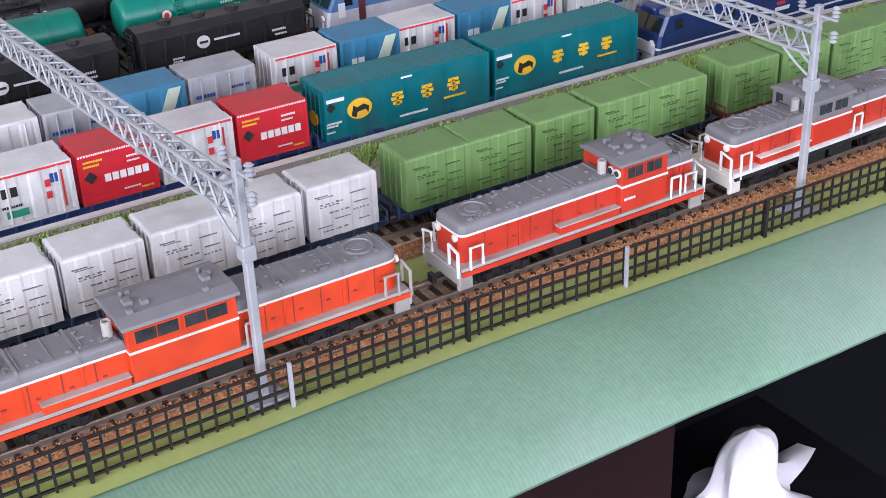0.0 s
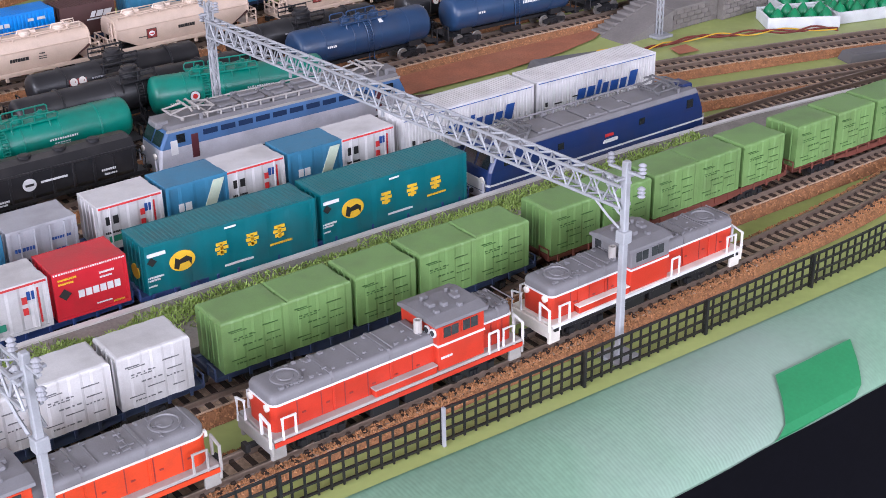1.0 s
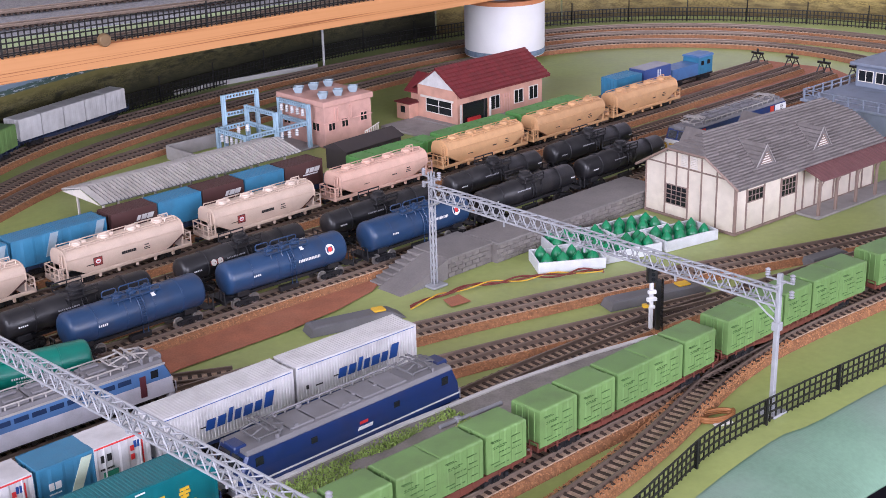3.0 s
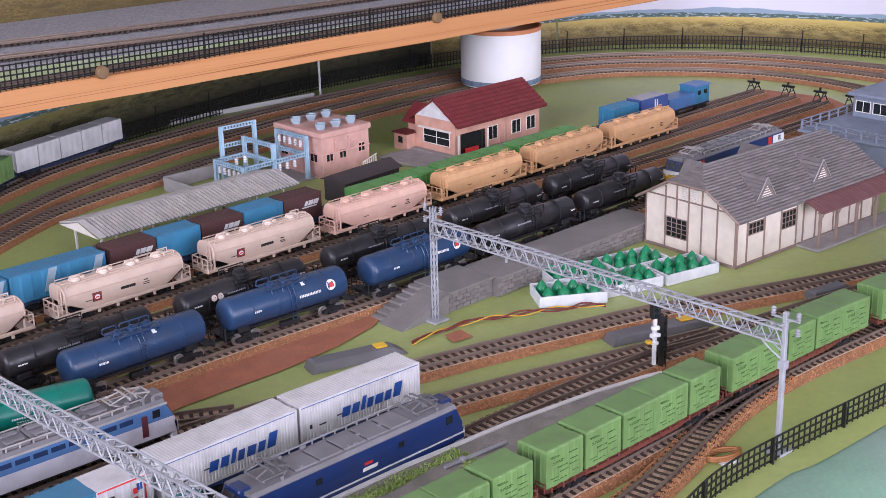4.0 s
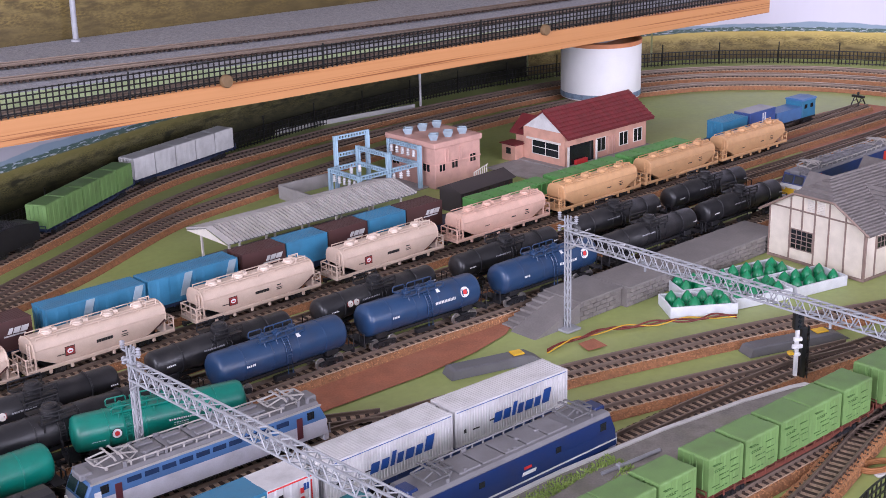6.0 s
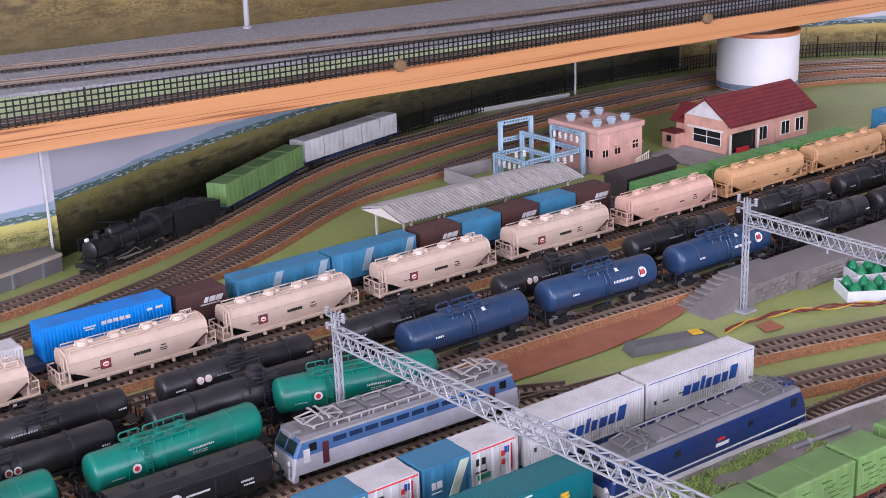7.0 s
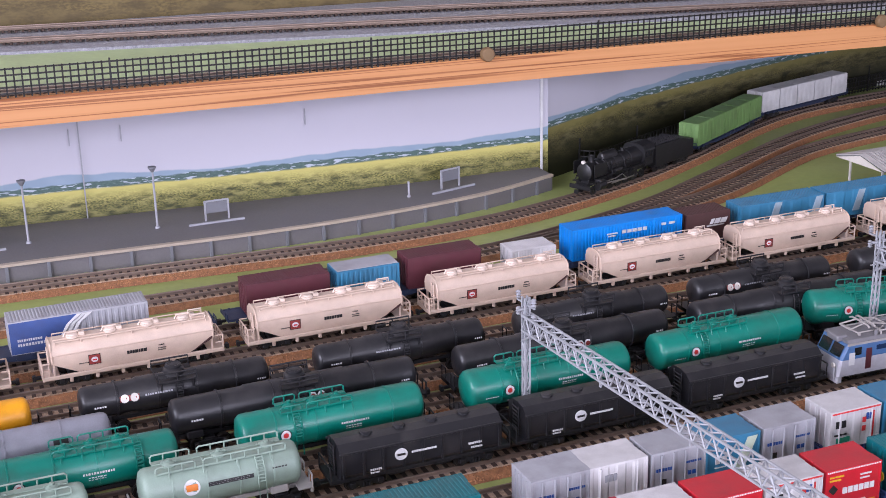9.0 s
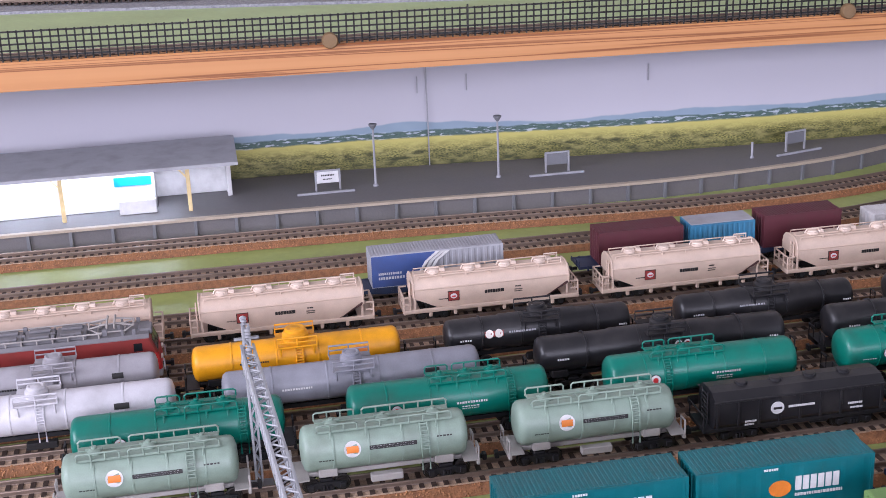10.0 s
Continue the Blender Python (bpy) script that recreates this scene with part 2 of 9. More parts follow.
def picture_mat(name, sky_lo, sky_hi, yellow, field_c=None, grain=1.0):
    """A printed landscape: sky, far hills with a pale town, and a field of grass. u runs along the print in metres, v is the height in metres."""
    m, N, L, p = node_mat(name)
    uv, sep = N.new("ShaderNodeUVMap"), N.new("ShaderNodeSeparateXYZ")
    L.new(uv.outputs[0], sep.inputs[0])

    def noise_of(sx, sy, detail=4):
        mp, n = N.new("ShaderNodeMapping"), N.new("ShaderNodeTexNoise")
        mp.inputs["Scale"].default_value = (sx, sy, 1)
        n.inputs["Scale"].default_value, n.inputs["Detail"].default_value = 1, detail
        L.new(uv.outputs[0], mp.inputs[0])
        L.new(mp.outputs[0], n.inputs["Vector"])
        return n.outputs["Fac"]

    def mix(fac, a, b):
        x = N.new("ShaderNodeMix")
        x.data_type = "RGBA"
        L.new(fac, x.inputs[0])
        for s, v in ((x.inputs[6], a), (x.inputs[7], b)):
            if isinstance(v, tuple):
                s.default_value = (*v, 1)
            else:
                L.new(v, s)
        return x.outputs[2]

    def above(height, soft, wob=None, amount=0.0):
        h = sep.outputs[1]
        if wob is not None:
            k = N.new("ShaderNodeMath")
            k.operation = "MULTIPLY_ADD"
            k.inputs[1].default_value = -amount
            L.new(wob, k.inputs[0])
            L.new(sep.outputs[1], k.inputs[2])
            h = k.outputs[0]
        r = N.new("ShaderNodeMapRange")
        r.inputs["From Min"].default_value, r.inputs["From Max"].default_value = height - soft, height + soft
        L.new(h, r.inputs["Value"])
        return r.outputs[0]

    lo, hi = ((0.085, 0.105, 0.018), (0.46, 0.43, 0.11)) if not yellow else ((0.15, 0.105, 0.022), (0.48, 0.36, 0.095))
    lo, hi = field_c or (lo, hi)
    def sharp(n, a, b):
        r = N.new("ShaderNodeMapRange")
        r.inputs["From Min"].default_value, r.inputs["From Max"].default_value = a, b
        L.new(n, r.inputs["Value"])
        return r.outputs[0]

    clumps = mix(sharp(noise_of(360 * grain, 760 * grain, 9), 0.38, 0.62), lo, hi)
    patches = mix(sharp(noise_of(60 * grain, 190 * grain, 7), 0.42, 0.60), tuple(0.55 * x for x in lo), tuple(0.8 * x + 0.03 for x in hi))
    field = mix(sharp(noise_of(40 * grain, 120 * grain, 4), 0.35, 0.65), clumps, patches)
    dark = mix(above(0.008, 0.012, noise_of(30, 60), 0.012), tuple(0.6 * x for x in lo), field)
    pale = mix(above(0.0235, 0.004, noise_of(14, 10), 0.003), dark, tuple(min(1, 1.1 * x) for x in hi))
    trees = mix(noise_of(400, 900, 4), (0.025, 0.055, 0.045), (0.10, 0.17, 0.15))
    houses = N.new("ShaderNodeMapRange")
    houses.inputs["From Min"].default_value, houses.inputs["From Max"].default_value = 0.55, 0.62
    L.new(noise_of(150, 620, 3), houses.inputs["Value"])
    town = mix(houses.outputs[0], trees, (0.40, 0.46, 0.52))
    a = mix(above(0.0285, 0.0006, noise_of(45, 1, 5), 0.003), pale, town)
    hills = mix(noise_of(60, 90, 4), (0.20, 0.28, 0.36), (0.27, 0.35, 0.43))
    b = mix(above(0.0322, 0.0005, noise_of(60, 1, 6), 0.0046), a, hills)
    sky_c = mix(above(0.075, 0.05), sky_lo, sky_hi)
    c = mix(above(0.0290, 0.0005, noise_of(8, 1, 6), 0.0190), b, sky_c)
    L.new(c, p.inputs["Base Color"])
    p.inputs["Roughness"].default_value = 0.55
    return m


def ribbed(m, pitch):
    """Adds fine moulded ribs across a sheet that runs along x."""
    N, L = m.node_tree.nodes, m.node_tree.links
    tc, w, b = N.new("ShaderNodeTexCoord"), N.new("ShaderNodeTexWave"), N.new("ShaderNodeBump")
    w.inputs["Scale"].default_value, w.inputs["Distortion"].default_value, w.inputs["Detail"].default_value = 0.314 / pitch, 1.6, 2
    L.new(tc.outputs["Object"], w.inputs["Vector"])
    b.inputs["Strength"].default_value, b.inputs["Distance"].default_value = 0.10, 0.0004
    L.new(w.outputs["Fac"], b.inputs["Height"])
    L.new(b.outputs[0], N["Principled BSDF"].inputs["Normal"])


ribbed(M_SHEET, 0.0013)
M_WOOD = wood_mat()
M_PICTURE = picture_mat("printed_landscape", (0.48, 0.47, 0.52), (0.44, 0.43, 0.50), False, ((0.060, 0.070, 0.014), (0.44, 0.40, 0.11)), 1.7)
# olive print, its field colours darkened further to include shade under the shelf
M_PICTURE3 = picture_mat("printed_meadow_shaded", (0.46, 0.45, 0.50), (0.45, 0.44, 0.51), False, ((0.026, 0.027, 0.011), (0.165, 0.145, 0.043)), 1.4)
M_PICTURE4 = picture_mat("printed_meadow_close", (0.62, 0.60, 0.66), (0.58, 0.56, 0.66), True, ((0.11, 0.075, 0.016), (0.52, 0.38, 0.105)), 5.0)
M_PICTURE2 = picture_mat("printed_field", (0.62, 0.60, 0.66), (0.58, 0.56, 0.66), True)


# ---- mesh building ----
class Shape:
    def __init__(self):
        self.v, self.f = [], []

    def add(self, verts, faces):
        n = len(self.v)
        self.v += [tuple(p) for p in verts]
        self.f += [tuple(i + n for i in q) for q in faces]
        return self

    def loft(self, rings, caps=True):
        """Rings of equally many points, joined one to the next."""
        k, n = len(rings[0]), len(self.v)
        for r in rings:
            self.v += [tuple(p) for p in r]
        for i in range(len(rings) - 1):
            for j in range(k):
                a, b = n + i * k + j, n + i * k + (j + 1) % k
                self.f.append((a, b, b + k, a + k))
        if caps:
            self.f.append(tuple(n + j for j in reversed(range(k))))
            self.f.append(tuple(n + (len(rings) - 1) * k + j for j in range(k)))
        return self

    def box(self, x0, x1, y0, y1, z0, z1):
        return self.loft([[(x, y0, z0), (x, y1, z0), (x, y1, z1), (x, y0, z1)] for x in (x0, x1)])

    def rbox(self, x0, x1, y0, y1, z0, z1, c=0.0003):
        def ring(x, e):
            a, b, lo, hi = y0 + e, y1 - e, z0 + e, z1 - e
            return [(x, a + c, lo), (x, b - c, lo), (x, b, lo + c), (x, b, hi - c), (x, b - c, hi), (x, a + c, hi), (x, a, hi - c), (x, a, lo + c)]
        return self.loft([ring(x0, c), ring(x0 + c, 0), ring(x1 - c, 0), ring(x1, c)])

    def prism(self, prof, x0, x1):
        """A profile of (y, z) drawn out along x."""
        return self.loft([[(x, y, z) for y, z in prof] for x in (x0, x1)])

    def across(self, prof, y0, y1):
        """A profile of (x, z) drawn out along y."""
        return self.loft([[(x, y, z) for x, z in prof] for y in (y1, y0)])

    def tube(self, pts, r, seg=6, caps=True):
        rings, r = [], max(r, 0.00034)
        P = [Vector(p) for p in pts]
        for i, p in enumerate(P):
            d = (P[min(i + 1, len(P) - 1)] - P[max(i - 1, 0)]).normalized()
            u = d.cross(Vector((0, 0, 1)))
            u = Vector((1, 0, 0)) if u.length < 1e-4 else u.normalized()
            w = u.cross(d)
            rings.append([p + r * (math.cos(t) * u + math.sin(t) * w) for t in (2 * math.pi * j / seg for j in range(seg))])
        return self.loft(rings, caps)

    def turned(self, prof, seg=20, axis="z", at=(0, 0, 0)):
        """A profile of (radius, height) turned round an axis."""
        rings = []
        for r, h in prof:
            ring = []
            for j in range(seg):
                t = 2 * math.pi * j / seg
                c, s = max(r, 1e-5) * math.cos(t), max(r, 1e-5) * math.sin(t)
                ring.append({"z": (c, s, h), "x": (h, c, s), "y": (s, h, c)}[axis])
            rings.append([(a + at[0], b + at[1], d + at[2]) for a, b, d in ring])
        return self.loft(rings)

    def move(self, m, start=0):
        self.v[start:] = [tuple(m @ Vector(p)) for p in self.v[start:]]
        return self

    def mesh(self, name, smooth=False, angle=40):
        me = bpy.data.meshes.new(name)
        me.from_pydata(self.v, [], self.f)
        if smooth:
            me.shade_smooth()
            me.set_sharp_from_angle(angle=radians(angle))
        me.update()
        return me


def part(name, shape, material, parent=None, label="", smooth=False, kind=""):
    me = shape.mesh(name, smooth)
    me.materials.append(material)
    ob = new(name, me)
    ob.parent = parent
    return tagged(ob, label=label, kind=kind)


def thing(name, label, category, group="", kind=""):
    return tagged(new(name), label, category, group, kind)


def rows_to(points, step):
    """Points along a smooth line through the given ones, at even steps, with its heading."""
    P = [Vector(p) for p in points]
    P = [2 * P[0] - P[1], *P, 2 * P[-1] - P[-2]]
    fine = []
    for a, b, c, d in zip(P, P[1:], P[2:], P[3:]):
        for k in range(24):
            t = k / 24
            fine.append(0.5 * (2 * b + (c - a) * t + (2 * a - 5 * b + 4 * c - d) * t * t + (3 * b - a - 3 * c + d) * t ** 3))
    fine.append(P[-2])
    out, left = [], 0.0
    for a, b in zip(fine, fine[1:]):
        n, pos = (b - a).length, left
        while pos < n:
            q = a + (b - a) * (pos / n)
            out.append((q.x, q.y, math.atan2(b.y - a.y, b.x - a.x)))
            pos += step
        left = pos - n
    return out


# ---- the setting: room, board, backdrops, shelf ----
RAIL = 0.0065


def wall_with_opening(name, x0, x1, z0, z1, ox0, ox1, oz0, oz1, m):
    """A wall 0.1 m thick in its own x-z plane with one opening."""
    s = Shape()
    for a, b, c, d in ((x0, ox0, z0, z1), (ox1, x1, z0, z1), (ox0, ox1, z0, oz0), (ox0, ox1, oz1, z1)):
        s.box(a, b, -0.05, 0.05, c, d)
    ob = part(name, s, M_PLASTER)
    ob.matrix_world = m
    return tagged(ob, "plain plaster room wall with a window opening", "wall", kind="structure")


def plain(name, s, material, label, category):
    return tagged(part(name, s, material), label, category, kind="structure")


wall_with_opening("wall_south", -2.6, 2.6, -0.75, 1.7, -2.0, 1.0, 0.0, 1.4, pose(0, -3.0, 0))
wall_with_opening("wall_west", -2.95, 1.0, -0.75, 1.7, -1.65, 0.05, 0.2, 1.4, pose(-2.55, 0, 0, rz=90))
plain("wall_east", Shape().box(2.25, 2.35, -2.95, 1.0, -0.75, 1.7), M_PLASTER, "plain plaster room wall", "wall")
plain("wall_north", Shape().box(-2.5, 2.25, 0.9, 1.0, -0.75, 1.7), M_PLASTER, "plain plaster room wall", "wall")
plain("ceiling", Shape().box(-2.6, 2.35, -3.05, 1.0, 1.7, 1.8), M_PLASTER, "plain white ceiling", "ceiling")
plain("floor", Shape().box(-2.6, 2.35, -3.05, 1.0, -0.85, -0.75), M_DARK, "floor coloured near black to match its shade", "floor")

# front edge of the board, wavy where the paint meets the green sheet
front = [(-1.3, -0.236), (-0.5, -0.235), (-0.38, -0.2352), (-0.3, -0.2388), (-0.2, -0.2425), (-0.13, -0.2440), (-0.1, -0.2415), (-0.06, -0.2375), (-0.02, -0.236),
         (0.0, -0.240), (0.05, -0.243), (0.1, -0.247), (0.2, -0.256), (0.35, -0.262), (1.0, -0.266)]
line = rows_to([(x, y, 0) for x, y in front], 0.012)
s = Shape()
nx = len(line)
cols = [0.0, 0.02, 0.06, 0.12, 0.25, 0.45, 0.7, 1.0]
for x, y, _ in line:
    for c in cols:
        s.v.append((x, y + (0.62 - y) * c, 0.0))
for i in range(nx - 1):
    for j in range(len(cols) - 1):
        a = i * len(cols) + j
        s.f.append((a, a + len(cols), a + len(cols) + 1, a + 1))
plain("ground", s, M_BOARD, "yellow-green painted layout board", "ground")

# the mint sheet that is stretched over the front edge
s = Shape()
prof = [(0.010, -0.0012), (0.0, -0.0008), (-0.012, -0.0016), (-0.022, -0.0038), (-0.030, -0.0065), (-0.0365, -0.0095), (-0.0385, -0.0118), (-0.0378, -0.0132), (-0.032, -0.014)]
for i, (x, y, _) in enumerate(line):
    sag = 0.0012 * noise.noise(Vector((x * 9, 0, 3))) + 0.0006 * noise.noise(Vector((x * 40, 5, 0)))
    ye = -0.2415 + 0.3 * (y + 0.2415)
    for k, (dy, z) in enumerate(prof):
        w = min(1, max(0, (k - 1) / 4))
        s.v.append((x, (y if k < 2 else ye * w + y * (1 - w)) + dy, z + sag * w))
K = len(prof)
for i in range(nx - 1):
    for k in range(K - 1):
        a = i * K + k
        s.f.append((a, a + 1, a + K + 1, a + K))
sheet = part("edge_cover", s, M_SHEET, smooth=True)
tagged(sheet, "mint green ribbed vinyl sheet stretched over the board edge", "cover", kind="structure")
plain("table_frame", Shape().box(-1.3, 1.0, -0.10, 0.6, -0.05, -0.02), M_DARK, "wooden frame under the board, coloured near black for the shade", "frame")
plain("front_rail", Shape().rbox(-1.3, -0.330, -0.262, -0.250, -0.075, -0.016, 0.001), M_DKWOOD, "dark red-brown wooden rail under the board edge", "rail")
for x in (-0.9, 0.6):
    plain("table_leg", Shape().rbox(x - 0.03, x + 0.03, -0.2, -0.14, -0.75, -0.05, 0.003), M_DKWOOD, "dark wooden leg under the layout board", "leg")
# added sheet, near black, where there is only darkness under the board
plain("dark_curtain", Shape().box(-1.0, 1.0, -0.095, -0.090, -0.6, -0.055), M_DARK, "near-black sheet added for the dark void below the board", "curtain")


def print_strip(name, pts, z0, z1, material, label, lift=0.0, stretch=1.0, rise=0.0):
    """A printed paper backdrop that stands along a line, with its print laid out in metres."""
    row = rows_to([(x, y, 0) for x, y in pts], 0.02)
    row.append((*pts[-1], row[-1][2]))
    me = bpy.data.meshes.new(name)
    v, f, uv, d = [], [], [], 0.0
    for i, (x, y, a) in enumerate(row):
        wob = 0.0012 * noise.noise(Vector((x * 14, y * 14, 2)))
        v += [(x, y + wob, z0), (x, y + wob, z1), (x - 0.002 * math.sin(a), y + 0.002 * math.cos(a) + wob, z1)]
    for i in range(len(row) - 1):
        f += [(3 * i, 3 * i + 3, 3 * i + 4, 3 * i + 1), (3 * i + 1, 3 * i + 4, 3 * i + 5, 3 * i + 2)]
    me.from_pydata(v, [], f)
    layer = me.uv_layers.new(name="UVMap")
    for loop in me.loops:
        n = loop.vertex_index
        layer.data[loop.index].uv = (n // 3 * 0.02 * stretch, (v[n][2] - lift - rise * min(n // 3 * 0.02, 0.6)) * stretch)
    me.materials.append(material)
    return tagged(new(name, me), label, "backdrop", kind="structure")


BACK = [(-1.3, 0.403), (-0.9, 0.400), (-0.63, 0.3930), (-0.52, 0.3820), (-0.413, 0.3705), (-0.33, 0.3660), (-0.256, 0.364)]


def back_y(x):
    """Where the left backdrop stands at x."""
    for (xa, ya), (xb, yb) in zip(BACK, BACK[1:]):
        if x <= xb:
            return ya + (yb - ya) * (x - xa) / (xb - xa)
    return BACK[-1][1]


print_strip("backdrop_left", BACK, 0.0, 0.0845, M_PICTURE, "printed backdrop of sky, distant hills and a grassy field")
print_strip("backdrop_right", [(-0.2575, 0.3652), (-0.20, 0.392), (-0.15, 0.418), (0.0, 0.470), (0.13, 0.503), (0.3, 0.527), (0.42, 0.530), (0.50, 0.525)], 0.0, 0.0765, M_PICTURE3,
            "printed backdrop of an olive meadow, darkened for shelf shade, below far hills", lift=0.0085, rise=0.004)
print_strip("backdrop_bend", [(0.502, 0.5245), (0.56, 0.512), (0.61, 0.494), (0.645, 0.475)], 0.0, 0.0765, M_PICTURE2, "printed backdrop of a golden field under the shelf")
print_strip("backdrop_end", [(0.647, 0.474), (0.72, 0.43), (0.81, 0.31), (0.86, 0.16), (0.86, 0.0), (0.82, -0.2)], 0.0, 0.30, M_PICTURE2, "printed backdrop of sky, distant hills and a golden field")
for x, w, m in ((-0.2618, 0.0009, M_WHITEMARK), (-0.5780, 0.0004, M_CGREY)):
    y = back_y(x) - 0.0008
    tagged(part("backdrop_seam", Shape().rbox(x - w, x + w, y - 0.0012, y - 0.0004, 0.004, 0.084, 0.0002), m), "pale strip over the joint of the printed backdrop", "strip", kind="structure")
for x in (-0.5840, -0.5520, -0.4330):
    tagged(part("backdrop_pin", Shape().rbox(x - 0.0004, x + 0.0004, back_y(x) - 0.0020, back_y(x) - 0.0014, 0.0600, 0.0710, 0.0001), M_CGREY), "thin grey slot in the printed sky", "slot", kind="structure")

# upper shelf on its pine edge, slightly out of level
SHELF = pose(-0.1, 0.304, 0.0945, ry=0.9)


def on_shelf(ob):
    ob.matrix_basis = SHELF @ ob.matrix_basis
    return ob


s = Shape()
for i in range(66):
    x = -1.2 + i * 0.03
    w = 0.0006 * noise.noise(Vector((x * 12, 0, 0)))
    v = 0.0006 * noise.noise(Vector((x * 9, 4, 0)))
    if i == 0:
        rings = []
    rings.append([(x, 0, -0.0085 + w), (x, 0.006, -0.0085 + w), (x, 0.006, 0.0078 + v), (x, 0.0006, 0.0078 + v), (x, 0, 0.0070 + v)])
    if x > 0.71:
        break
s.loft(rings)
on_shelf(tagged(part("shelf_edge", s, M_WOOD), "orange-brown pine edging board with dark grain", "edging", kind="structure"))
on_shelf(plain("shelf", Shape().box(-1.2, 0.715, 0.006, 0.36, -0.0075, 0.0045), M_DKROOF, "thin dark board of the upper shelf", "shelf"))
s = Shape()
s.loft([[(x, y, 0.0047), (x, 0.27, 0.0047), (x, 0.27, 0.0078), (x, y, 0.0078)] for x, y in ((-1.2, 0.235), (-0.7, 0.185), (-0.32, 0.130), (0.0, 0.084), (0.3, 0.048), (0.715, 0.038))])
on_shelf(plain("shelf_ballast", s, M_GREYBALLAST, "grey ballast bed on the upper shelf", "ballast"))
s = Shape()
s.loft([[(x, 0.0300, 0.0047), (x, y, 0.0047), (x, y, 0.0060), (x, 0.0300, 0.0060)] for x, y in ((-1.2, 0.234), (-0.7, 0.184), (-0.32, 0.129), (0.0, 0.083), (0.3, 0.047), (0.715, 0.037))])
on_shelf(plain("shelf_grass", s, M_PALEGREEN, "green painted strip on the upper shelf", "strip"))
on_shelf(plain("shelf_roadbed", Shape().box(-1.2, 0.715, 0.0065, 0.0295, 0.0047, 0.0062), M_BALLAST, "brown ballast strip on the upper shelf", "ballast"))
print_strip("backdrop_upper", [(-1.3, 0.578), (-0.3, 0.575), (0.3, 0.572), (0.62, 0.57)], 0.075, 0.40, M_PICTURE4, "printed backdrop of a yellow meadow behind the shelf", 0.075, 0.16)


# ---- tracks ----
def track(points, name="railway_track", single=None, gauge=0.009, bed=True, rail_z=RAIL, step=0.0046, label="", material=None, half=0.0114, stony=True):
    """Model track: a moulded ballast bed, two rails, sleepers. single: the stretch of x where the sleepers are single parts."""
    t = thing(name, label or "N gauge track with dark sleepers on brown moulded ballast", "track", kind="structure")
    row = rows_to([(*p, 0) for p in points], 0.01)
    row.append((points[-1][0], points[-1][1], row[-1][2]))
    base = rail_z - RAIL

    def sweep(prof):
        s = Shape()
        s.loft([[(x - math.sin(a) * o, y + math.cos(a) * o, base + z) for o, z in prof] for x, y, a in row])
        return s
    if bed:
        part("ballast_bed", sweep([(-half, 0.0002), (-0.0086, 0.0037), (0.0086, 0.0037), (half, 0.0002)]), material or M_BALLAST, t)
        part("ballast_infill", sweep([(-0.0081, 0.0036), (-0.0080, 0.0043), (0.0080, 0.0043), (0.0081, 0.0036)]), M_INFILL, t)
    for side in (-1, 1):
        o = side * gauge / 2
        part("rail", sweep([(o - 0.0007, 0.0044), (o - 0.00035, 0.0048), (o - 0.0005, 0.0061), (o - 0.0004, 0.0065), (o + 0.0004, 0.0065), (o + 0.0005, 0.0061), (o + 0.00035, 0.0048), (o + 0.0007, 0.0044)]), M_RAIL, t)
    ties = rows_to([(*p, 0) for p in points], step)
    one = Shape().rbox(-0.0009, 0.0009, -0.0079, 0.0079, 0.0032, 0.0047, 0.0002)
    chairs = [(o, d) for o in (-gauge / 2, gauge / 2) for d in (-0.0009, 0.0009)]
    for o, d in chairs:
        one.box(-0.0006, 0.0006, o + d - 0.0004, o + d + 0.0004, 0.0046, 0.0052)
    me, rest, n = None, Shape(), 0
    for x, y, a in ties:
        m = pose(x, y, base, rz=math.degrees(a))
        if single and single[0] < x < single[1]:
            if me is None:
                me = one.mesh("sleeper")
                me.materials.append(M_SLEEPER)
            ob = new("sleeper", me)
            ob.parent, ob.matrix_local = t, m
        else:
            k = len(rest.v)
            rest.box(-0.00095, 0.00095, -0.0079, 0.0079, 0.0032, 0.0047)
            rest.move(m, k)
    if bed and stony:
        rng = random.Random(len(row))
        stones, length = Shape(), 0.0046 * len(ties)
        for _ in range(int(length * 4600 * (1 if half > 0.0095 else 8.0))):
            i = rng.randrange(len(row) - 1)
            f = rng.random()
            (xa, ya, aa), (xb, yb, _) = row[i], row[i + 1]
            side, o = rng.choice((-1, 1)), rng.uniform(0.0084 if half > 0.0095 else 0.0054, half - 0.0001)
            zc = (0.0039 if half > 0.0095 else rng.uniform(0.0038, 0.0048)) - max(0.0, o - 0.0086) * 0.0038 / (half - 0.0086)
            x, y = xa + (xb - xa) * f - math.sin(aa) * o * side, ya + (yb - ya) * f + math.cos(aa) * o * side
            r, q = rng.uniform(0.0003, 0.0008 if half > 0.0095 else 0.0007), rng.uniform(0, 6.3)
            c, d = r * math.cos(q), r * math.sin(q)
            stones.add([(x + c, y + d, base + zc - 0.0002), (x - d, y + c, base + zc - 0.0002), (x - c, y - d, base + zc - 0.0002), (x + d, y - c, base + zc - 0.0002), (x + 0.3 * c, y, base + zc + r * 0.8)], [(0, 1, 4), (1, 2, 4), (2, 3, 4), (3, 0, 4)])
        part("ballast_stones", stones, material or M_STONE, t, kind="stuff")
    if rest.v:
        part("sleepers", rest, M_SLEEPER, t, kind="stuff")
    return t


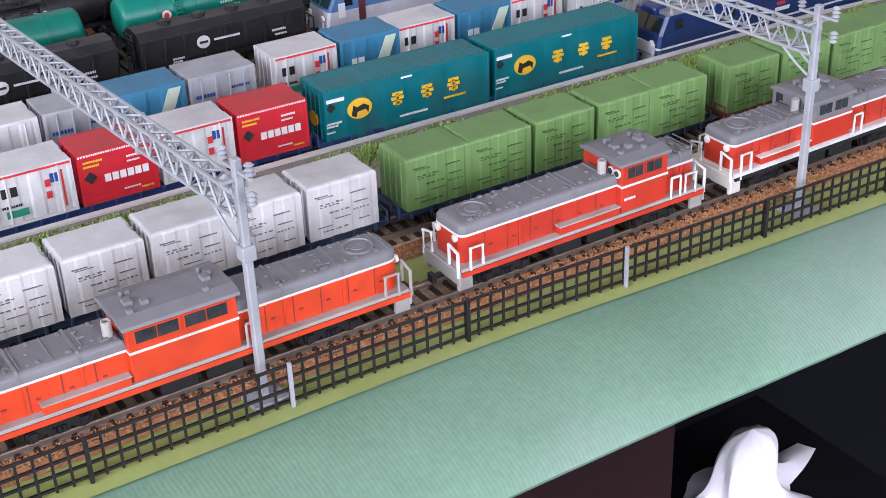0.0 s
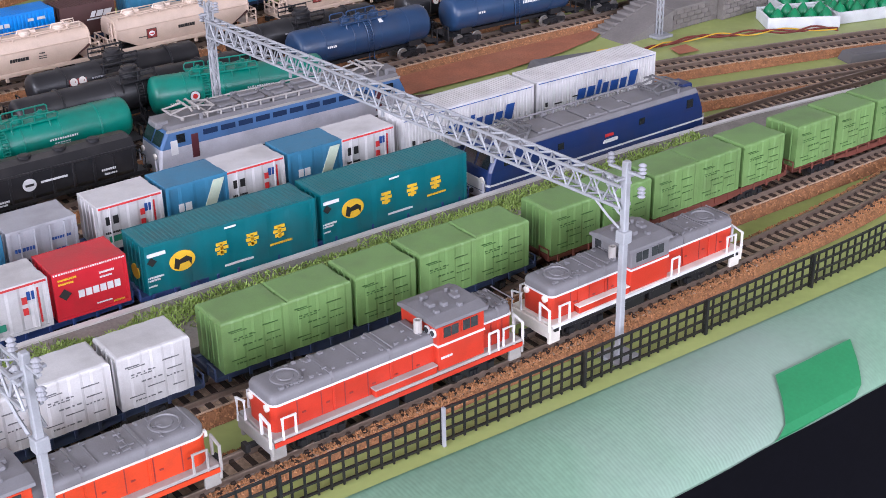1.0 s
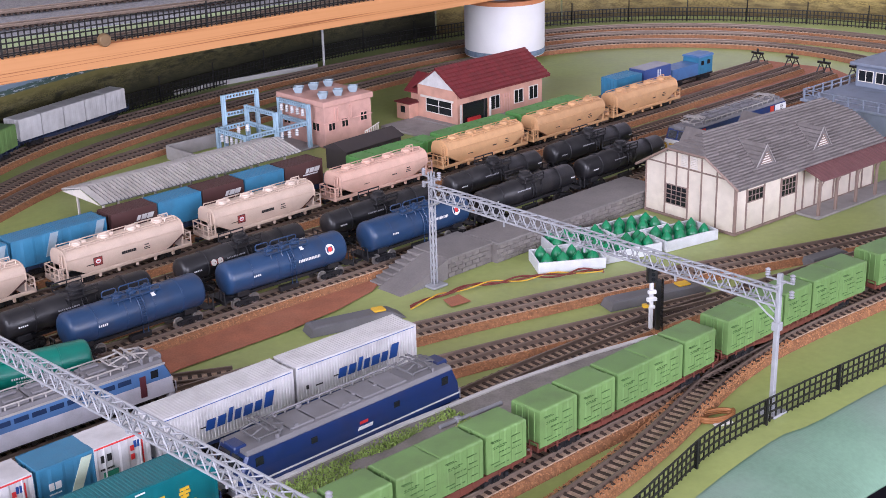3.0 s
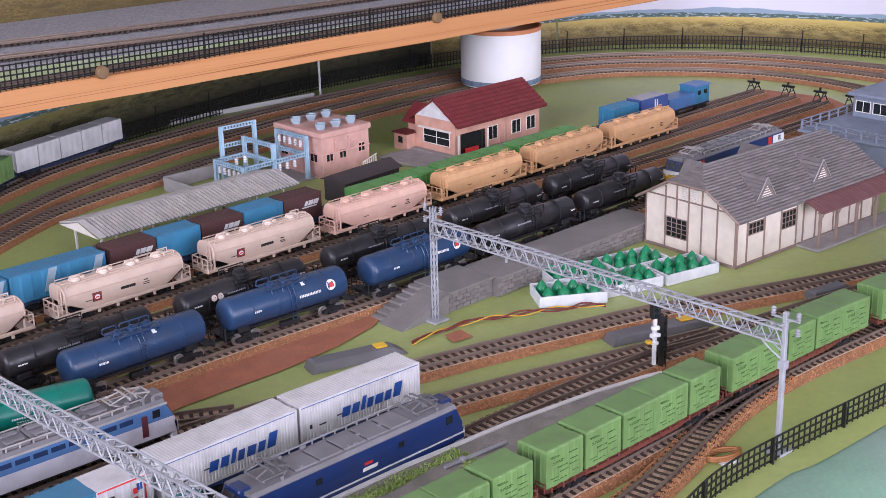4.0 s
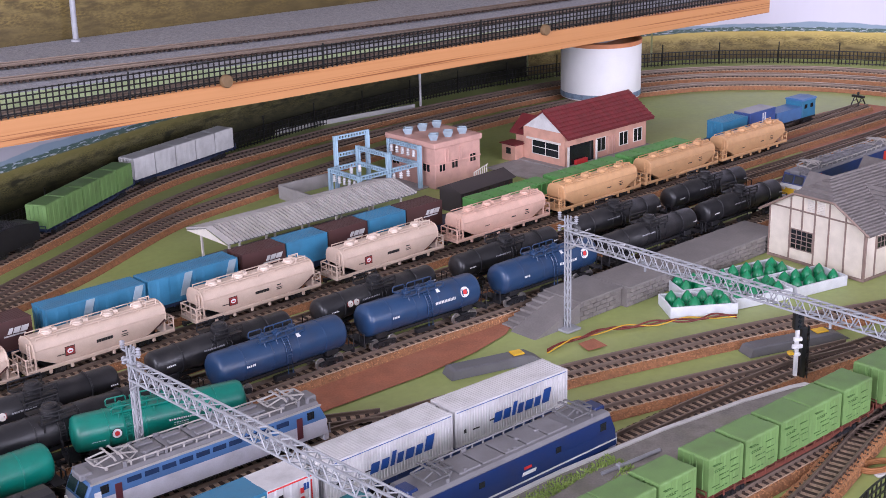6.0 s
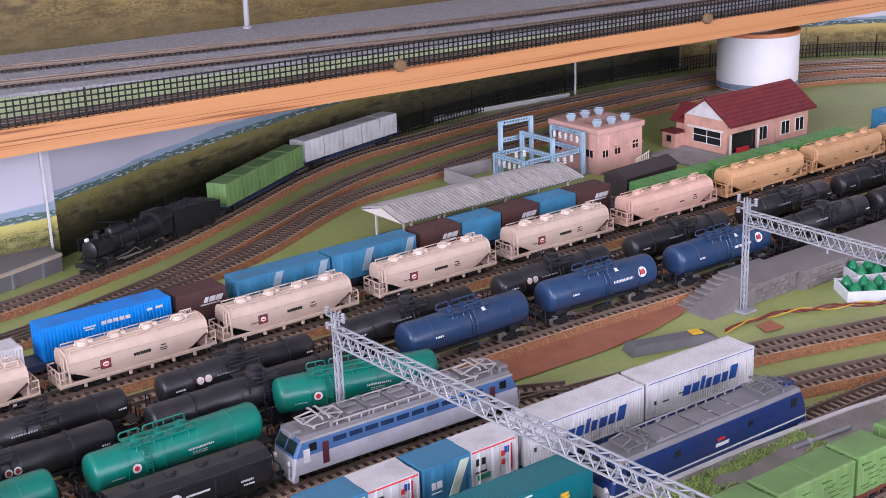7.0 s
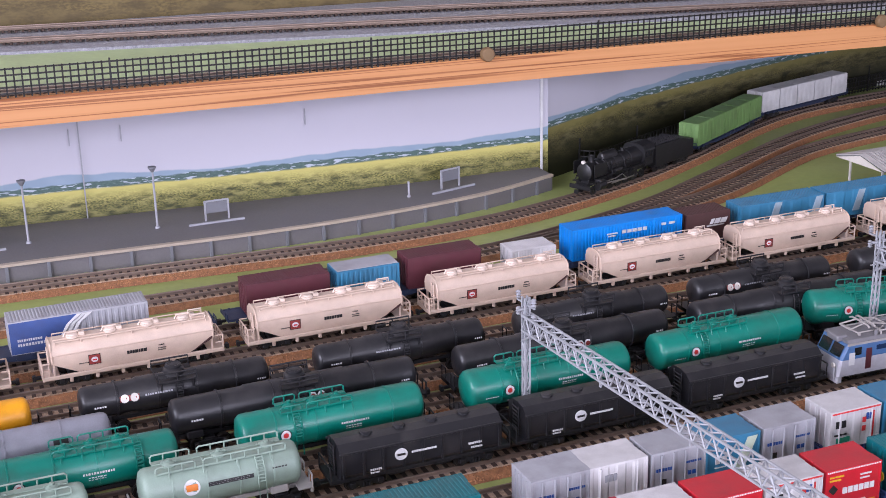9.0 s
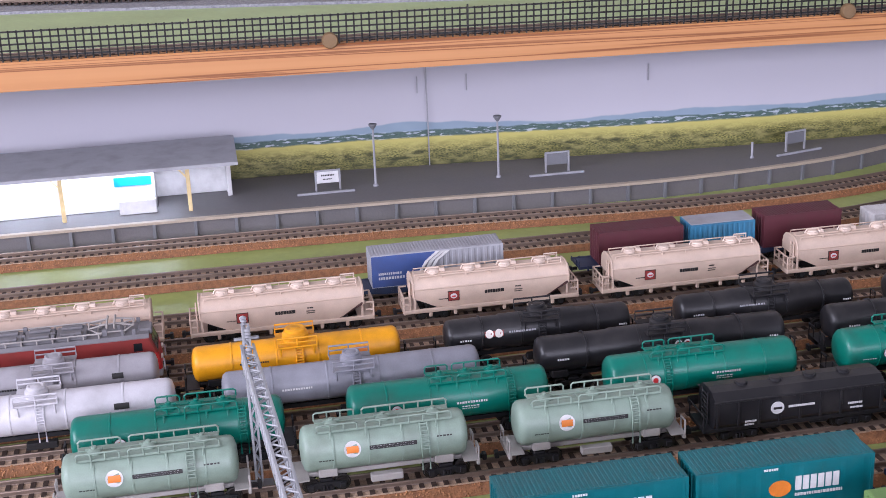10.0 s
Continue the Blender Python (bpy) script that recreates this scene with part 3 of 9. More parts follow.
T0 = [(-0.95, -0.2110), (-0.6, -0.2110), (-0.3, -0.2120), (-0.18, -0.2120)]
T0B = [(-0.18, -0.2120), (-0.12, -0.2095), (-0.07, -0.2035), (-0.03, -0.1950), (0.01, -0.1865), (0.06, -0.1825)]
T1 = [(-0.95, -0.168), (-0.6, -0.170), (-0.4, -0.172), (-0.25, -0.1750), (-0.04, -0.1795), (0.07, -0.182), (0.13, -0.187), (0.25, -0.198), (0.42, -0.204), (0.56, -0.175), (0.68, -0.09), (0.745, 0.03), (0.755, 0.16), (0.715, 0.30), (0.62, 0.402), (0.50, 0.453), (0.40, 0.467),
      (0.30, 0.471), (0.20, 0.468), (0.11, 0.458), (0.03, 0.4455), (-0.04, 0.418), (-0.1327, 0.3645), (-0.21, 0.3245), (-0.29, 0.2955), (-0.36, 0.2815), (-0.44, 0.2785), (-0.515, 0.2830), (-0.63, 0.2900), (-0.83, 0.2950), (-1.1, 0.2960)]
TB2 = [(-1.1, 0.2370), (-0.53, 0.2350), (-0.41, 0.2310), (-0.345, 0.2345), (-0.237, 0.2665), (-0.16, 0.3050), (-0.06, 0.3600), (0.0, 0.3860), (0.08, 0.4090), (0.148, 0.4210), (0.28, 0.4340), (0.42, 0.4320), (0.52, 0.411), (0.61, 0.365), (0.68, 0.28), (0.715, 0.17), (0.71, 0.04), (0.66, -0.06)]
TB3 = [(-0.345, 0.2320), (-0.285, 0.2400), (-0.2212, 0.2560), (-0.158, 0.2790), (-0.078, 0.3230), (-0.033, 0.3410), (0.04, 0.3560), (0.0965, 0.3665), (0.15, 0.3760), (0.3, 0.3920), (0.42, 0.390), (0.51, 0.370), (0.58, 0.335), (0.64, 0.26), (0.665, 0.17), (0.65, 0.06)]
T2 = [(-0.95, -0.108), (-0.45, -0.1105), (-0.3, -0.1140), (-0.1, -0.1165), (-0.04, -0.1180), (0.03, -0.1240), (0.08, -0.1330), (0.17, -0.1510), (0.28, -0.176)]
T3 = [(-0.95, -0.0715), (-0.4, -0.0730), (-0.16, -0.0750), (-0.09, -0.0800), (-0.03, -0.0950), (0.03, -0.1140), (0.08, -0.1290)]
T3B = [(-0.95, -0.0420), (-0.4, -0.0430), (-0.24, -0.0440), (-0.16, -0.0420), (-0.10, -0.0390)]
T4 = [(-0.95, -0.0110), (-0.45, -0.0120), (-0.24, -0.0150), (-0.14, -0.0260), (-0.045, -0.0470), (0.021, -0.0660), (0.077, -0.0840), (0.1254, -0.1040), (0.2222, -0.1420), (0.36, -0.185)]
T5 = [(-0.95, 0.0185), (-0.36, 0.0185), (-0.30, 0.0230), (-0.262, 0.0270), (-0.225, 0.0180), (-0.185, 0.0000), (-0.150, -0.0190)]
T6 = [(-0.95, 0.0480), (-0.2, 0.0480), (0.0, 0.0420), (0.2, 0.0400), (0.59, 0.0400)]
T7 = [(-0.95, 0.0790), (0.2, 0.0780), (0.59, 0.0760)]
T7B = [(-0.95, 0.1100), (0.2, 0.1090), (0.59, 0.1070)]
T8 = [(-0.95, 0.1410), (0.2, 0.1410), (0.59, 0.1410)]
T9 = [(-0.95, 0.1730), (0.2, 0.1740), (0.59, 0.1750)]


def along(points, x):
    """The place on a straight-running track at x, and its heading in degrees."""
    row = rows_to([(*p, 0) for p in points], 0.002)
    q = min(row, key=lambda r: abs(r[0] - x))
    return q[0], q[1], math.degrees(q[2])


track(T0, single=(-0.55, -0.1), half=0.0092)
track(T0B, half=0.0092, single=(-0.3, 0.1), label="N gauge turnout track curving to the next line")
track(T1, single=(-0.12, 0.2), label="N gauge running line with dark sleepers on brown ballast")
for P in (TB2, TB3):
    track(P, stony=False, half=0.0106)
for P in (T2, T3, T3B, T4, T5, T6, T7, T7B, T8, T9):
    track(P)
for dy in (0.0, 0.062):
    t = track([(-1.1, 0.268 + dy * 0.2), (-0.7, 0.215 + dy * 0.7), (-0.32, 0.160 + dy), (0.0, 0.112 + dy), (0.3, 0.075 + dy), (0.71, 0.064 + dy)], name="shelf_track", bed=False, rail_z=0.0120, label="N gauge track on the grey ballast of the shelf")
    on_shelf(t)
t = track([(-1.1, 0.018), (0.0, 0.018), (0.71, 0.018)], name="shelf_track", bed=False, rail_z=0.0092, label="N gauge track at the fence of the shelf")
on_shelf(t)

# bare soil beside the yard tracks
s = Shape()
outline = [(-0.30, 0.036), (-0.30, 0.004), (-0.2, 0.006), (-0.16, 0.011), (-0.10, 0.009), (-0.06, 0.012), (-0.03, 0.0185), (-0.014, 0.028), (-0.014, 0.036)]
s.add([(x, y, 0.0008) for x, y in outline], [tuple(range(len(outline)))])
plain("soil_strip", s, M_SOIL, "bare red-brown soil beside the sidings", "soil")
s = Shape()
outline = [(0.42, 0.19), (0.42, 0.02), (0.58, 0.05), (0.62, 0.12), (0.61, 0.19), (0.55, 0.195)]
s.add([(x, y, 0.0008) for x, y in outline], [tuple(range(len(outline)))])
plain("soil_patch", s, M_SOIL, "bare brown soil round the buffer stops", "soil")

# narrow platform between the running line and the sidings, with a pale kerb
top = [(-0.95, -0.1530, -0.1190), (-0.60, -0.1550, -0.1195), (-0.45, -0.1565, -0.1205), (-0.33, -0.1580, -0.1226), (-0.227, -0.1600, -0.1244), (-0.14, -0.1620, -0.1258), (-0.08, -0.1635, -0.1306), (-0.03, -0.1630, -0.1380), (0.0, -0.1580, -0.1450), (0.008, -0.1545, -0.1480)]
HIGH = 0.0118
s = Shape()
s.loft([[(x, a, 0.0), (x, b - 0.0024, 0.0), (x, b - 0.0024, HIGH), (x, a, HIGH)] for x, a, b in top])
strip = plain("platform_strip", s, M_STRIP, "grey goods platform strip between two tracks", "platform")
s = Shape()
s.loft([[(x, b - 0.0026, 0.0), (x, b - 0.0002, 0.0), (x, b - 0.0002, HIGH + 0.0007), (x, b - 0.0026, HIGH + 0.0007)] for x, a, b in top])
plain("kerb", s, M_KERB, "pale kerb along the platform strip", "kerb")
s = Shape()
rng = random.Random(4)
for i in range(30000):
    x = rng.uniform(-0.75, -0.115)
    a = -0.1565 + (x + 0.45) * -0.016
    y = rng.gauss(a + 0.0225, 0.0045)
    if noise.noise(Vector((x * 30, y * 60, 1))) < -0.30 or not a + 0.010 < y < a + 0.0315:
        continue
    h, w, q = rng.uniform(0.0006, 0.0016), 0.0005, rng.uniform(0, 6.3)
    lx, ly = rng.uniform(-0.0011, 0.0011), rng.uniform(-0.0011, 0.0011)
    s.add([(x - w * math.cos(q), y - w * math.sin(q), HIGH - 0.0001), (x + w * math.cos(q), y + w * math.sin(q), HIGH - 0.0001), (x + lx, y + ly, HIGH + h)], [(0, 1, 2)])
tagged(part("grass", s, M_GRASS), "clumps of short green grass on the platform strip", "grass", kind="stuff")

# station platform at the backdrop
edge = [(-1.1, 0.3155), (-0.83, 0.3165), (-0.63, 0.3130), (-0.5, 0.3060), (-0.42, 0.3065), (-0.33, 0.3180), (-0.262, 0.3400)]
row = rows_to([(x, y, 0) for x, y in edge], 0.008)
plat = thing("station_platform", "curved dark grey station platform with a pale edge", "platform", kind="structure")
s = Shape()
s.loft([[(x, y + 0.0012, 0.0), (x, back_y(x) - 0.0006, 0.0), (x, back_y(x) - 0.0006, 0.0112), (x, y + 0.0012, 0.0112)] for x, y, a in row])
part("platform_body", s, M_PLAT, plat)
s = Shape()
s.loft([[(x, y - 0.0006, 0.0102), (x, y + 0.0030, 0.0102), (x, y + 0.0030, 0.0118), (x, y - 0.0006, 0.0118)] for x, y, a in row])
part("platform_edging", s, M_EDGE, plat)
for x, y, a in row[1::3]:
    p = part("side_rib", Shape().rbox(-0.0010, 0.0010, -0.0012, 0.0012, 0.0, 0.0102, 0.0002), M_PLATSIDE, plat)
    p.matrix_local = pose(x, y + 0.0008, 0, rz=math.degrees(a))


# ---- rolling stock: local x along the track, z from the rail top ----
def bars(items, y, t=0.00022):
    """Thin flat bars (x, z, width, height) on a side that faces -y."""
    s = Shape()
    for x, z, w, h in items:
        s.box(x, x + w, y - t, y + 0.0001, z, z + h)
    return s


def slanted(x, z, w, h, lean, y, t=0.00022):
    s = Shape()
    return s.across([(x, z), (x + w, z), (x + w + lean, z + h), (x + lean, z + h)], y - t, y + 0.0001)


def disc(x, y, z, rx, rz, t=0.00022, seg=20):
    s = Shape()
    return s.across([(x + rx * math.cos(2 * math.pi * k / seg), z + rz * math.sin(2 * math.pi * k / seg)) for k in range(seg)], y - t, y + 0.0001)


def writing(x, z, w, h, y, rng, gaps=0.3, cell=None):
    """A line of illegible writing: short bars."""
    out, p = [], x
    cell = cell or h
    while p < x + w - cell * 0.4:
        c = min(cell * rng.uniform(0.5, 1.0), x + w - p)
        out.append((p, z, c, h))
        p += c + cell * gaps
    return out


def wheelset(x, parent, material=None, r=0.0028, half=0.0045):
    s = Shape()
    for side in (-1, 1):
        s.turned([(0.0006, 0), (r + 0.0004, 0), (r + 0.0004, 0.0004), (r, 0.0005), (r * 0.96, 0.0014), (r * 0.75, 0.0014), (r * 0.7, 0.0010), (0.0008, 0.0010), (0.0006, 0.0016)] if side > 0 else
                 [(0.0006, -0.0016), (0.0008, -0.0010), (r * 0.7, -0.0010), (r * 0.75, -0.0014), (r * 0.96, -0.0014), (r, -0.0005), (r + 0.0004, -0.0004), (r + 0.0004, 0), (0.0006, 0)], 16, "y", (x, side * half * 0.93, r))
    s.tube([(x, -half, r), (x, half, r)], 0.0005, 6)
    return part("wheelset", s, material or M_WHEEL, parent, smooth=True)


def bogie(x, parent, material=None, wheels=None, base=0.0058, top=0.0052):
    s = Shape()
    for side in (-1, 1):
        y0, y1 = sorted((side * 0.0056, side * 0.0066))
        s.across([(x - base - 0.0016, 0.0022), (x - base + 0.0014, 0.0014), (x - 0.003, 0.0022), (x - 0.0022, 0.0011), (x + 0.0022, 0.0011), (x + 0.003, 0.0022), (x + base - 0.0014, 0.0014), (x + base + 0.0016, 0.0022),
                  (x + base + 0.0014, 0.0038), (x + 0.003, 0.0044), (x - 0.003, 0.0044), (x - base - 0.0014, 0.0038)], y0, y1)
        for d in (-base, base):
            s.rbox(x + d - 0.0011, x + d + 0.0011, *sorted((side * 0.0064, side * 0.0074)), 0.0017, 0.0038, 0.0002)
        for d in (-0.0012, 0.0, 0.0012):
            s.tube([(x + d, side * 0.0069, 0.0016), (x + d, side * 0.0069, 0.0034)], 0.0005, 6)
    s.rbox(x - 0.0024, x + 0.0024, -0.0056, 0.0056, 0.0028, top, 0.0003)
    b = part("bogie", s, material or M_FRAME, parent)
    for d in (-base, base):
        wheelset(x + d, b, wheels)
    return b


def coupler(x, parent):
    d = 1 if x > 0 else -1
    s = Shape()
    s.rbox(*sorted((x - d * 0.002, x + d * 0.0022)), -0.0007, 0.0007, 0.0030, 0.0045, 0.0002)
    s.rbox(*sorted((x + d * 0.0018, x + d * 0.0034)), -0.0014, 0.0014, 0.0024, 0.0050, 0.0002)
    return part("coupler", s, M_FRAME, parent)


def flat_wagon(L, material, label, group):
    """A container wagon: a fish-bellied underframe with stakes, two bogies, couplers."""
    t = thing("container_wagon", label, "wagon", group)
    s = Shape()
    h = L / 2
    s.rbox(-h, h, -0.0080, 0.0080, 0.0056, 0.0068, 0.0002)
    for side in (-1, 1):
        y0, y1 = sorted((side * 0.0066, side * 0.0080))
        s.across([(-h, 0.0056), (-h * 0.62, 0.0052), (-h * 0.42, 0.0036), (h * 0.42, 0.0036), (h * 0.62, 0.0052), (h, 0.0056), (h, 0.0070), (-h, 0.0070)], y0, y1)
        for k in range(-8, 9):
            s.rbox(k * h / 8.6 - 0.0005, k * h / 8.6 + 0.0005, *sorted((side * 0.0079, side * 0.0084)), 0.0046, 0.0072, 0.0001)
    part("underframe", s, material, t)
    for e in (-1, 1):
        s = Shape()
        s.tube([(e * h, -0.0078, 0.006), (e * h, -0.0078, 0.0098), (e * h, -0.0030, 0.0098), (e * h, -0.0030, 0.006)], 0.00028, 5)
        s.rbox(*sorted((e * h, e * (h - 0.0006))), -0.0080, 0.0080, 0.0056, 0.0078, 0.0002)
        part("end_rail", s, material, t)
    for d in (-h * 0.68, h * 0.68):
        bogie(d, t)
    for e in (-1, 1):
        coupler(e * (h + 0.001), t)
    return t


def side_frame(L, H, y, parent, material, t=0.0003, b=0.0009):
    """A flat rectangular frame on one long side: one closed ring."""
    h = L / 2
    s = Shape()
    outer = [(-h, 0), (h, 0), (h, H), (-h, H)]
    inner = [(-h + b * 1.2, b), (h - b * 1.2, b), (h - b * 1.2, H - b), (-h + b * 1.2, H - b)]
    y0, y1 = y - t / 2, y + t / 2
    v = [(x, yy, z) for yy in (y0, y1) for ring in (outer, inner) for x, z in ring]
    f = []
    for k in range(4):
        n = (k + 1) % 4
        f += [(k, n, 4 + n, 4 + k), (8 + n, 8 + k, 12 + k, 12 + n), (n, k, 8 + k, 8 + n), (4 + k, 4 + n, 12 + n, 12 + k)]
    return part("side_frame", s.add(v, f), material, parent)


def container_body(L, W, H, ribs, parent, material, roof_ribs=True, name="body", door=0, d=0.00032, edge_r=0.0003):
    """A box container: corrugated long sides in one skin, a ribbed roof, side frames, door rods."""
    h, w = L / 2, W / 2

    def edge(sign):
        pts = [(-h, sign * (w - 0.0001))]
        if ribs:
            x0, n = -h + 0.0014, ribs
            step = (L - 0.0028) / n
            for k in range(n):
                a = x0 + k * step
                pts += [(a + step * 0.05, sign * (w - d)), (a + step * 0.30, sign * (w - d)), (a + step * 0.42, sign * w), (a + step * 0.84, sign * w), (a + step * 0.96, sign * (w - d))]
        pts.append((h, sign * (w - 0.0001)))
        return pts
    plan = edge(-1) + [(h, -w * 0.33), (h - 0.0003, -w * 0.30), (h - 0.0003, w * 0.30), (h, w * 0.33)] + list(reversed(edge(1))) + [(-h, w * 0.05), (-h + 0.0003, w * 0.02), (-h + 0.0003, -w * 0.02), (-h, -w * 0.05)]
    s = Shape()
    s.loft([[(x, y, 0) for x, y in plan], [(x, y, H - edge_r) for x, y in plan], [(x * (1 - 0.3 * edge_r / h), y * (1 - 0.3 * edge_r / w), H - 0.3 * edge_r) for x, y in plan], [(x * (1 - edge_r / h), y * (1 - edge_r / w), H) for x, y in plan]])
    body = part(name, s, material, parent)
    if roof_ribs:
        n = max(6, int(L / 0.0016))
        prof = [(-h + 0.0008, H - 0.0002)]
        for k in range(n):
            a, st = -h + 0.0010 + (L - 0.0020) * k / n, (L - 0.0020) / n
            prof += [(a, H + 0.00003), (a + st * 0.35, H + 0.00003), (a + st * 0.45, H + 0.0002), (a + st * 0.9, H + 0.0002)]
        prof.append((h - 0.0008, H - 0.0002))
        part("roof_panel", Shape().across(prof, -w + 0.0009, w - 0.0009), material, parent)
    for side in (-1, 1) if edge_r < 0.0005 else ():
        side_frame(L, H, side * (w - 0.00002), parent, material)
    s = Shape()
    for e in (-1, 1):
        for y in (-0.0050, -0.0017, 0.0017, 0.0050):
            s.tube([(e * (h + 0.0001), y, 0.001), (e * (h + 0.0001), y, H - 0.001)], 0.0002, 5)
    for k in range(door):
        x = -h + L * (0.18 + 0.64 * k / max(door - 1, 1))
        s.tube([(x, -(w + 0.0002), 0.0008), (x, -(w + 0.0002), H - 0.001)], 0.00022, 5)
    part("door_rod", s, material, parent, kind="stuff")
    return body


def teal_box(label, style, group="teal containers"):
    rng = random.Random(11)
    L, W, H = 0.0635, 0.0170, 0.0202
    up = 0.0028
    t = thing("freight_container", label, "container", group)
    container_body(L, W, H, 4, t, M_TEAL, d=0.00020)
    y = -W / 2
    if style == 0:
        part("emblem", disc(-0.0150, y, 0.0082, 0.0046, 0.0036), M_YELLOWMARK, t)
        s = Shape()
        s.across([(-0.0182, 0.0062), (-0.0174, 0.0098), (-0.0160, 0.0088), (-0.0134, 0.0096), (-0.0116, 0.0084), (-0.0120, 0.0060), (-0.0128, 0.0076), (-0.0160, 0.0072), (-0.0166, 0.0054)], y - 0.00035, y)
        part("emblem", s, M_BLACKMARK, t)
        items = []
        for gx in (-0.0030, 0.0085, 0.0190):
            for dx, z, w in ((0.0004, 0.0094, 0.0040), (0.0, 0.0078, 0.0048), (0.0006, 0.0062, 0.0034)):
                items.append((gx + dx, z, w, 0.0011))
            items.append((gx + 0.0018, 0.0058, 0.0011, 0.0042))
        part("marking", bars(items + writing(0.0175, 0.0036, 0.0085, 0.0007, y, rng), y), M_YELLOWMARK, t)
        part("marking", bars([(-0.0270, 0.0124, 0.0065, 0.0012), (0.0010, 0.0148, 0.0042, 0.0006)] + writing(-0.0275, 0.0048, 0.006, 0.0006, y, rng) + writing(-0.0275, 0.0038, 0.0045, 0.0006, y, rng) + writing(-0.0275, 0.0018, 0.003, 0.0005, y, rng)
                             + writing(0.0, 0.0012, 0.0110, 0.0007, y, rng, 0.08), y), M_WHITEMARK, t)
        s = Shape().across([(-0.0272, 0.0106), (-0.0255, 0.0122), (-0.0238, 0.0106), (-0.0255, 0.0090)], y - 0.0003, y)
        part("marking", s, M_BLACKMARK, t)
        e = Shape().prism([(0.0030 * math.cos(k * math.pi / 8), 0.0085 + 0.0026 * math.sin(k * math.pi / 8)) for k in range(16)], -L / 2 - 0.0004, -L / 2)
        part("end_emblem", e, M_YELLOWMARK, t)
    else:
        part("emblem", disc(0.0020, y, 0.0075, 0.0040, 0.0030), M_ORANGEMARK, t)
        part("marking", bars([(0.0075 + k * 0.0027, 0.0062, 0.0021, 0.0052) for k in range(6)] + writing(-0.004, 0.0146, 0.005, 0.0008, y, rng) + writing(0.0075, 0.0040, 0.017, 0.0010, y, rng), y), M_WHITEMARK, t)
    for ob in t.children:
        if ob.name.startswith(("marking", "emblem")):
            ob.location = (-0.0040, 0.0, up + 0.0008)
    return t


def box12(kind, label):
    """A twelve-foot container."""
    rng = random.Random(kind)
    L, W, H = 0.0245, 0.0164, 0.0168
    t = thing("freight_container", label, "container", "small containers in the sidings")
    y = -W / 2
    if kind == "red":
        container_body(L, W, H, 0, t, M_RED, roof_ribs=False)
        part("marking", bars([(-0.0045 + k * 0.0024, 0.0064, 0.0019, 0.0024) for k in range(6)] + writing(-0.0118, 0.0158, 0.0236, 0.0006, y, rng, 0.5) + writing(0.003, 0.0125, 0.005, 0.0006, y, rng)
                             + writing(0.003, 0.0110, 0.004, 0.0005, y, rng) + writing(0.001, 0.0024, 0.005, 0.0004, y, rng), y), M_WHITEMARK, t)
        part("marking", bars(writing(-0.0105, 0.0136, 0.006, 0.0006, y, rng) + writing(-0.0105, 0.0122, 0.005, 0.0006, y, rng) + writing(0.0065, 0.0014, 0.004, 0.0005, y, rng), y), M_YELLOWMARK, t)
        s = Shape().across([(-0.0108, 0.0088), (-0.0088, 0.0108), (-0.0068, 0.0088), (-0.0088, 0.0068)], y - 0.0003, y)
        part("marking", s, M_BLACKMARK, t)
    elif kind == "white":
        container_body(L, W, H, 3, t, M_WHITE, roof_ribs=False, door=2)
        part("marking", bars([(-0.0118, 0.0156, 0.0236, 0.0007), (0.0085, 0.0022, 0.0006, 0.0120), (0.0035, 0.0060, 0.0016, 0.0022), (0.0035, 0.0098, 0.0016, 0.0022)], y), M_REDMARK, t)
        part("marking", bars([(-0.0095, 0.0094, 0.0020, 0.0030), (-0.0068, 0.0094, 0.0020, 0.0030)] + writing(-0.010, 0.0060, 0.006, 0.0007, y, rng), y), M_BLACKMARK, t)
        part("marking", bars([(-0.0090, 0.0028, 0.0065, 0.0022)], y), M_GREENMARK, t)
        part("marking", bars([(0.0052 + k * 0.0015, 0.0108, 0.0011, 0.0028) for k in range(2)], y), M_BLUEMARK, t)
    elif kind == "plain":
        container_body(L, W, H, 3, t, M_WHITE, roof_ribs=False, door=2)
        part("marking", bars([(-0.0060 + k * 0.0018, 0.0098, 0.0014, 0.0028) for k in range(3)], y), M_CGREY, t)
    elif kind == "blue":
        container_body(L, W, H, 2, t, M_CBLUE, roof_ribs=False)
        part("marking", bars([(-0.0078, 0.0064, 0.0020, 0.0030), (-0.0052, 0.0064, 0.0024, 0.0030)] + writing(-0.008, 0.0045, 0.005, 0.0005, y, rng), y), M_WHITEMARK, t)
        part("marking", slanted(0.0005, 0.0012, 0.0045, 0.0140, 0.0060, y), M_PALEMARK, t)
    else:
        container_body(L, W, H, 2, t, M_CGREY, roof_ribs=False, door=4)
        part("marking", bars(writing(-0.0100, 0.0088, 0.007, 0.0012, y, rng) + writing(0.003, 0.0100, 0.007, 0.0008, y, rng) + writing(0.004, 0.0050, 0.004, 0.0016, y, rng), y), M_BLUEMARK, t)
        part("marking", bars([(-0.0075, 0.0030, 0.0020, 0.0024)], y), M_BLACKMARK, t)
    return t


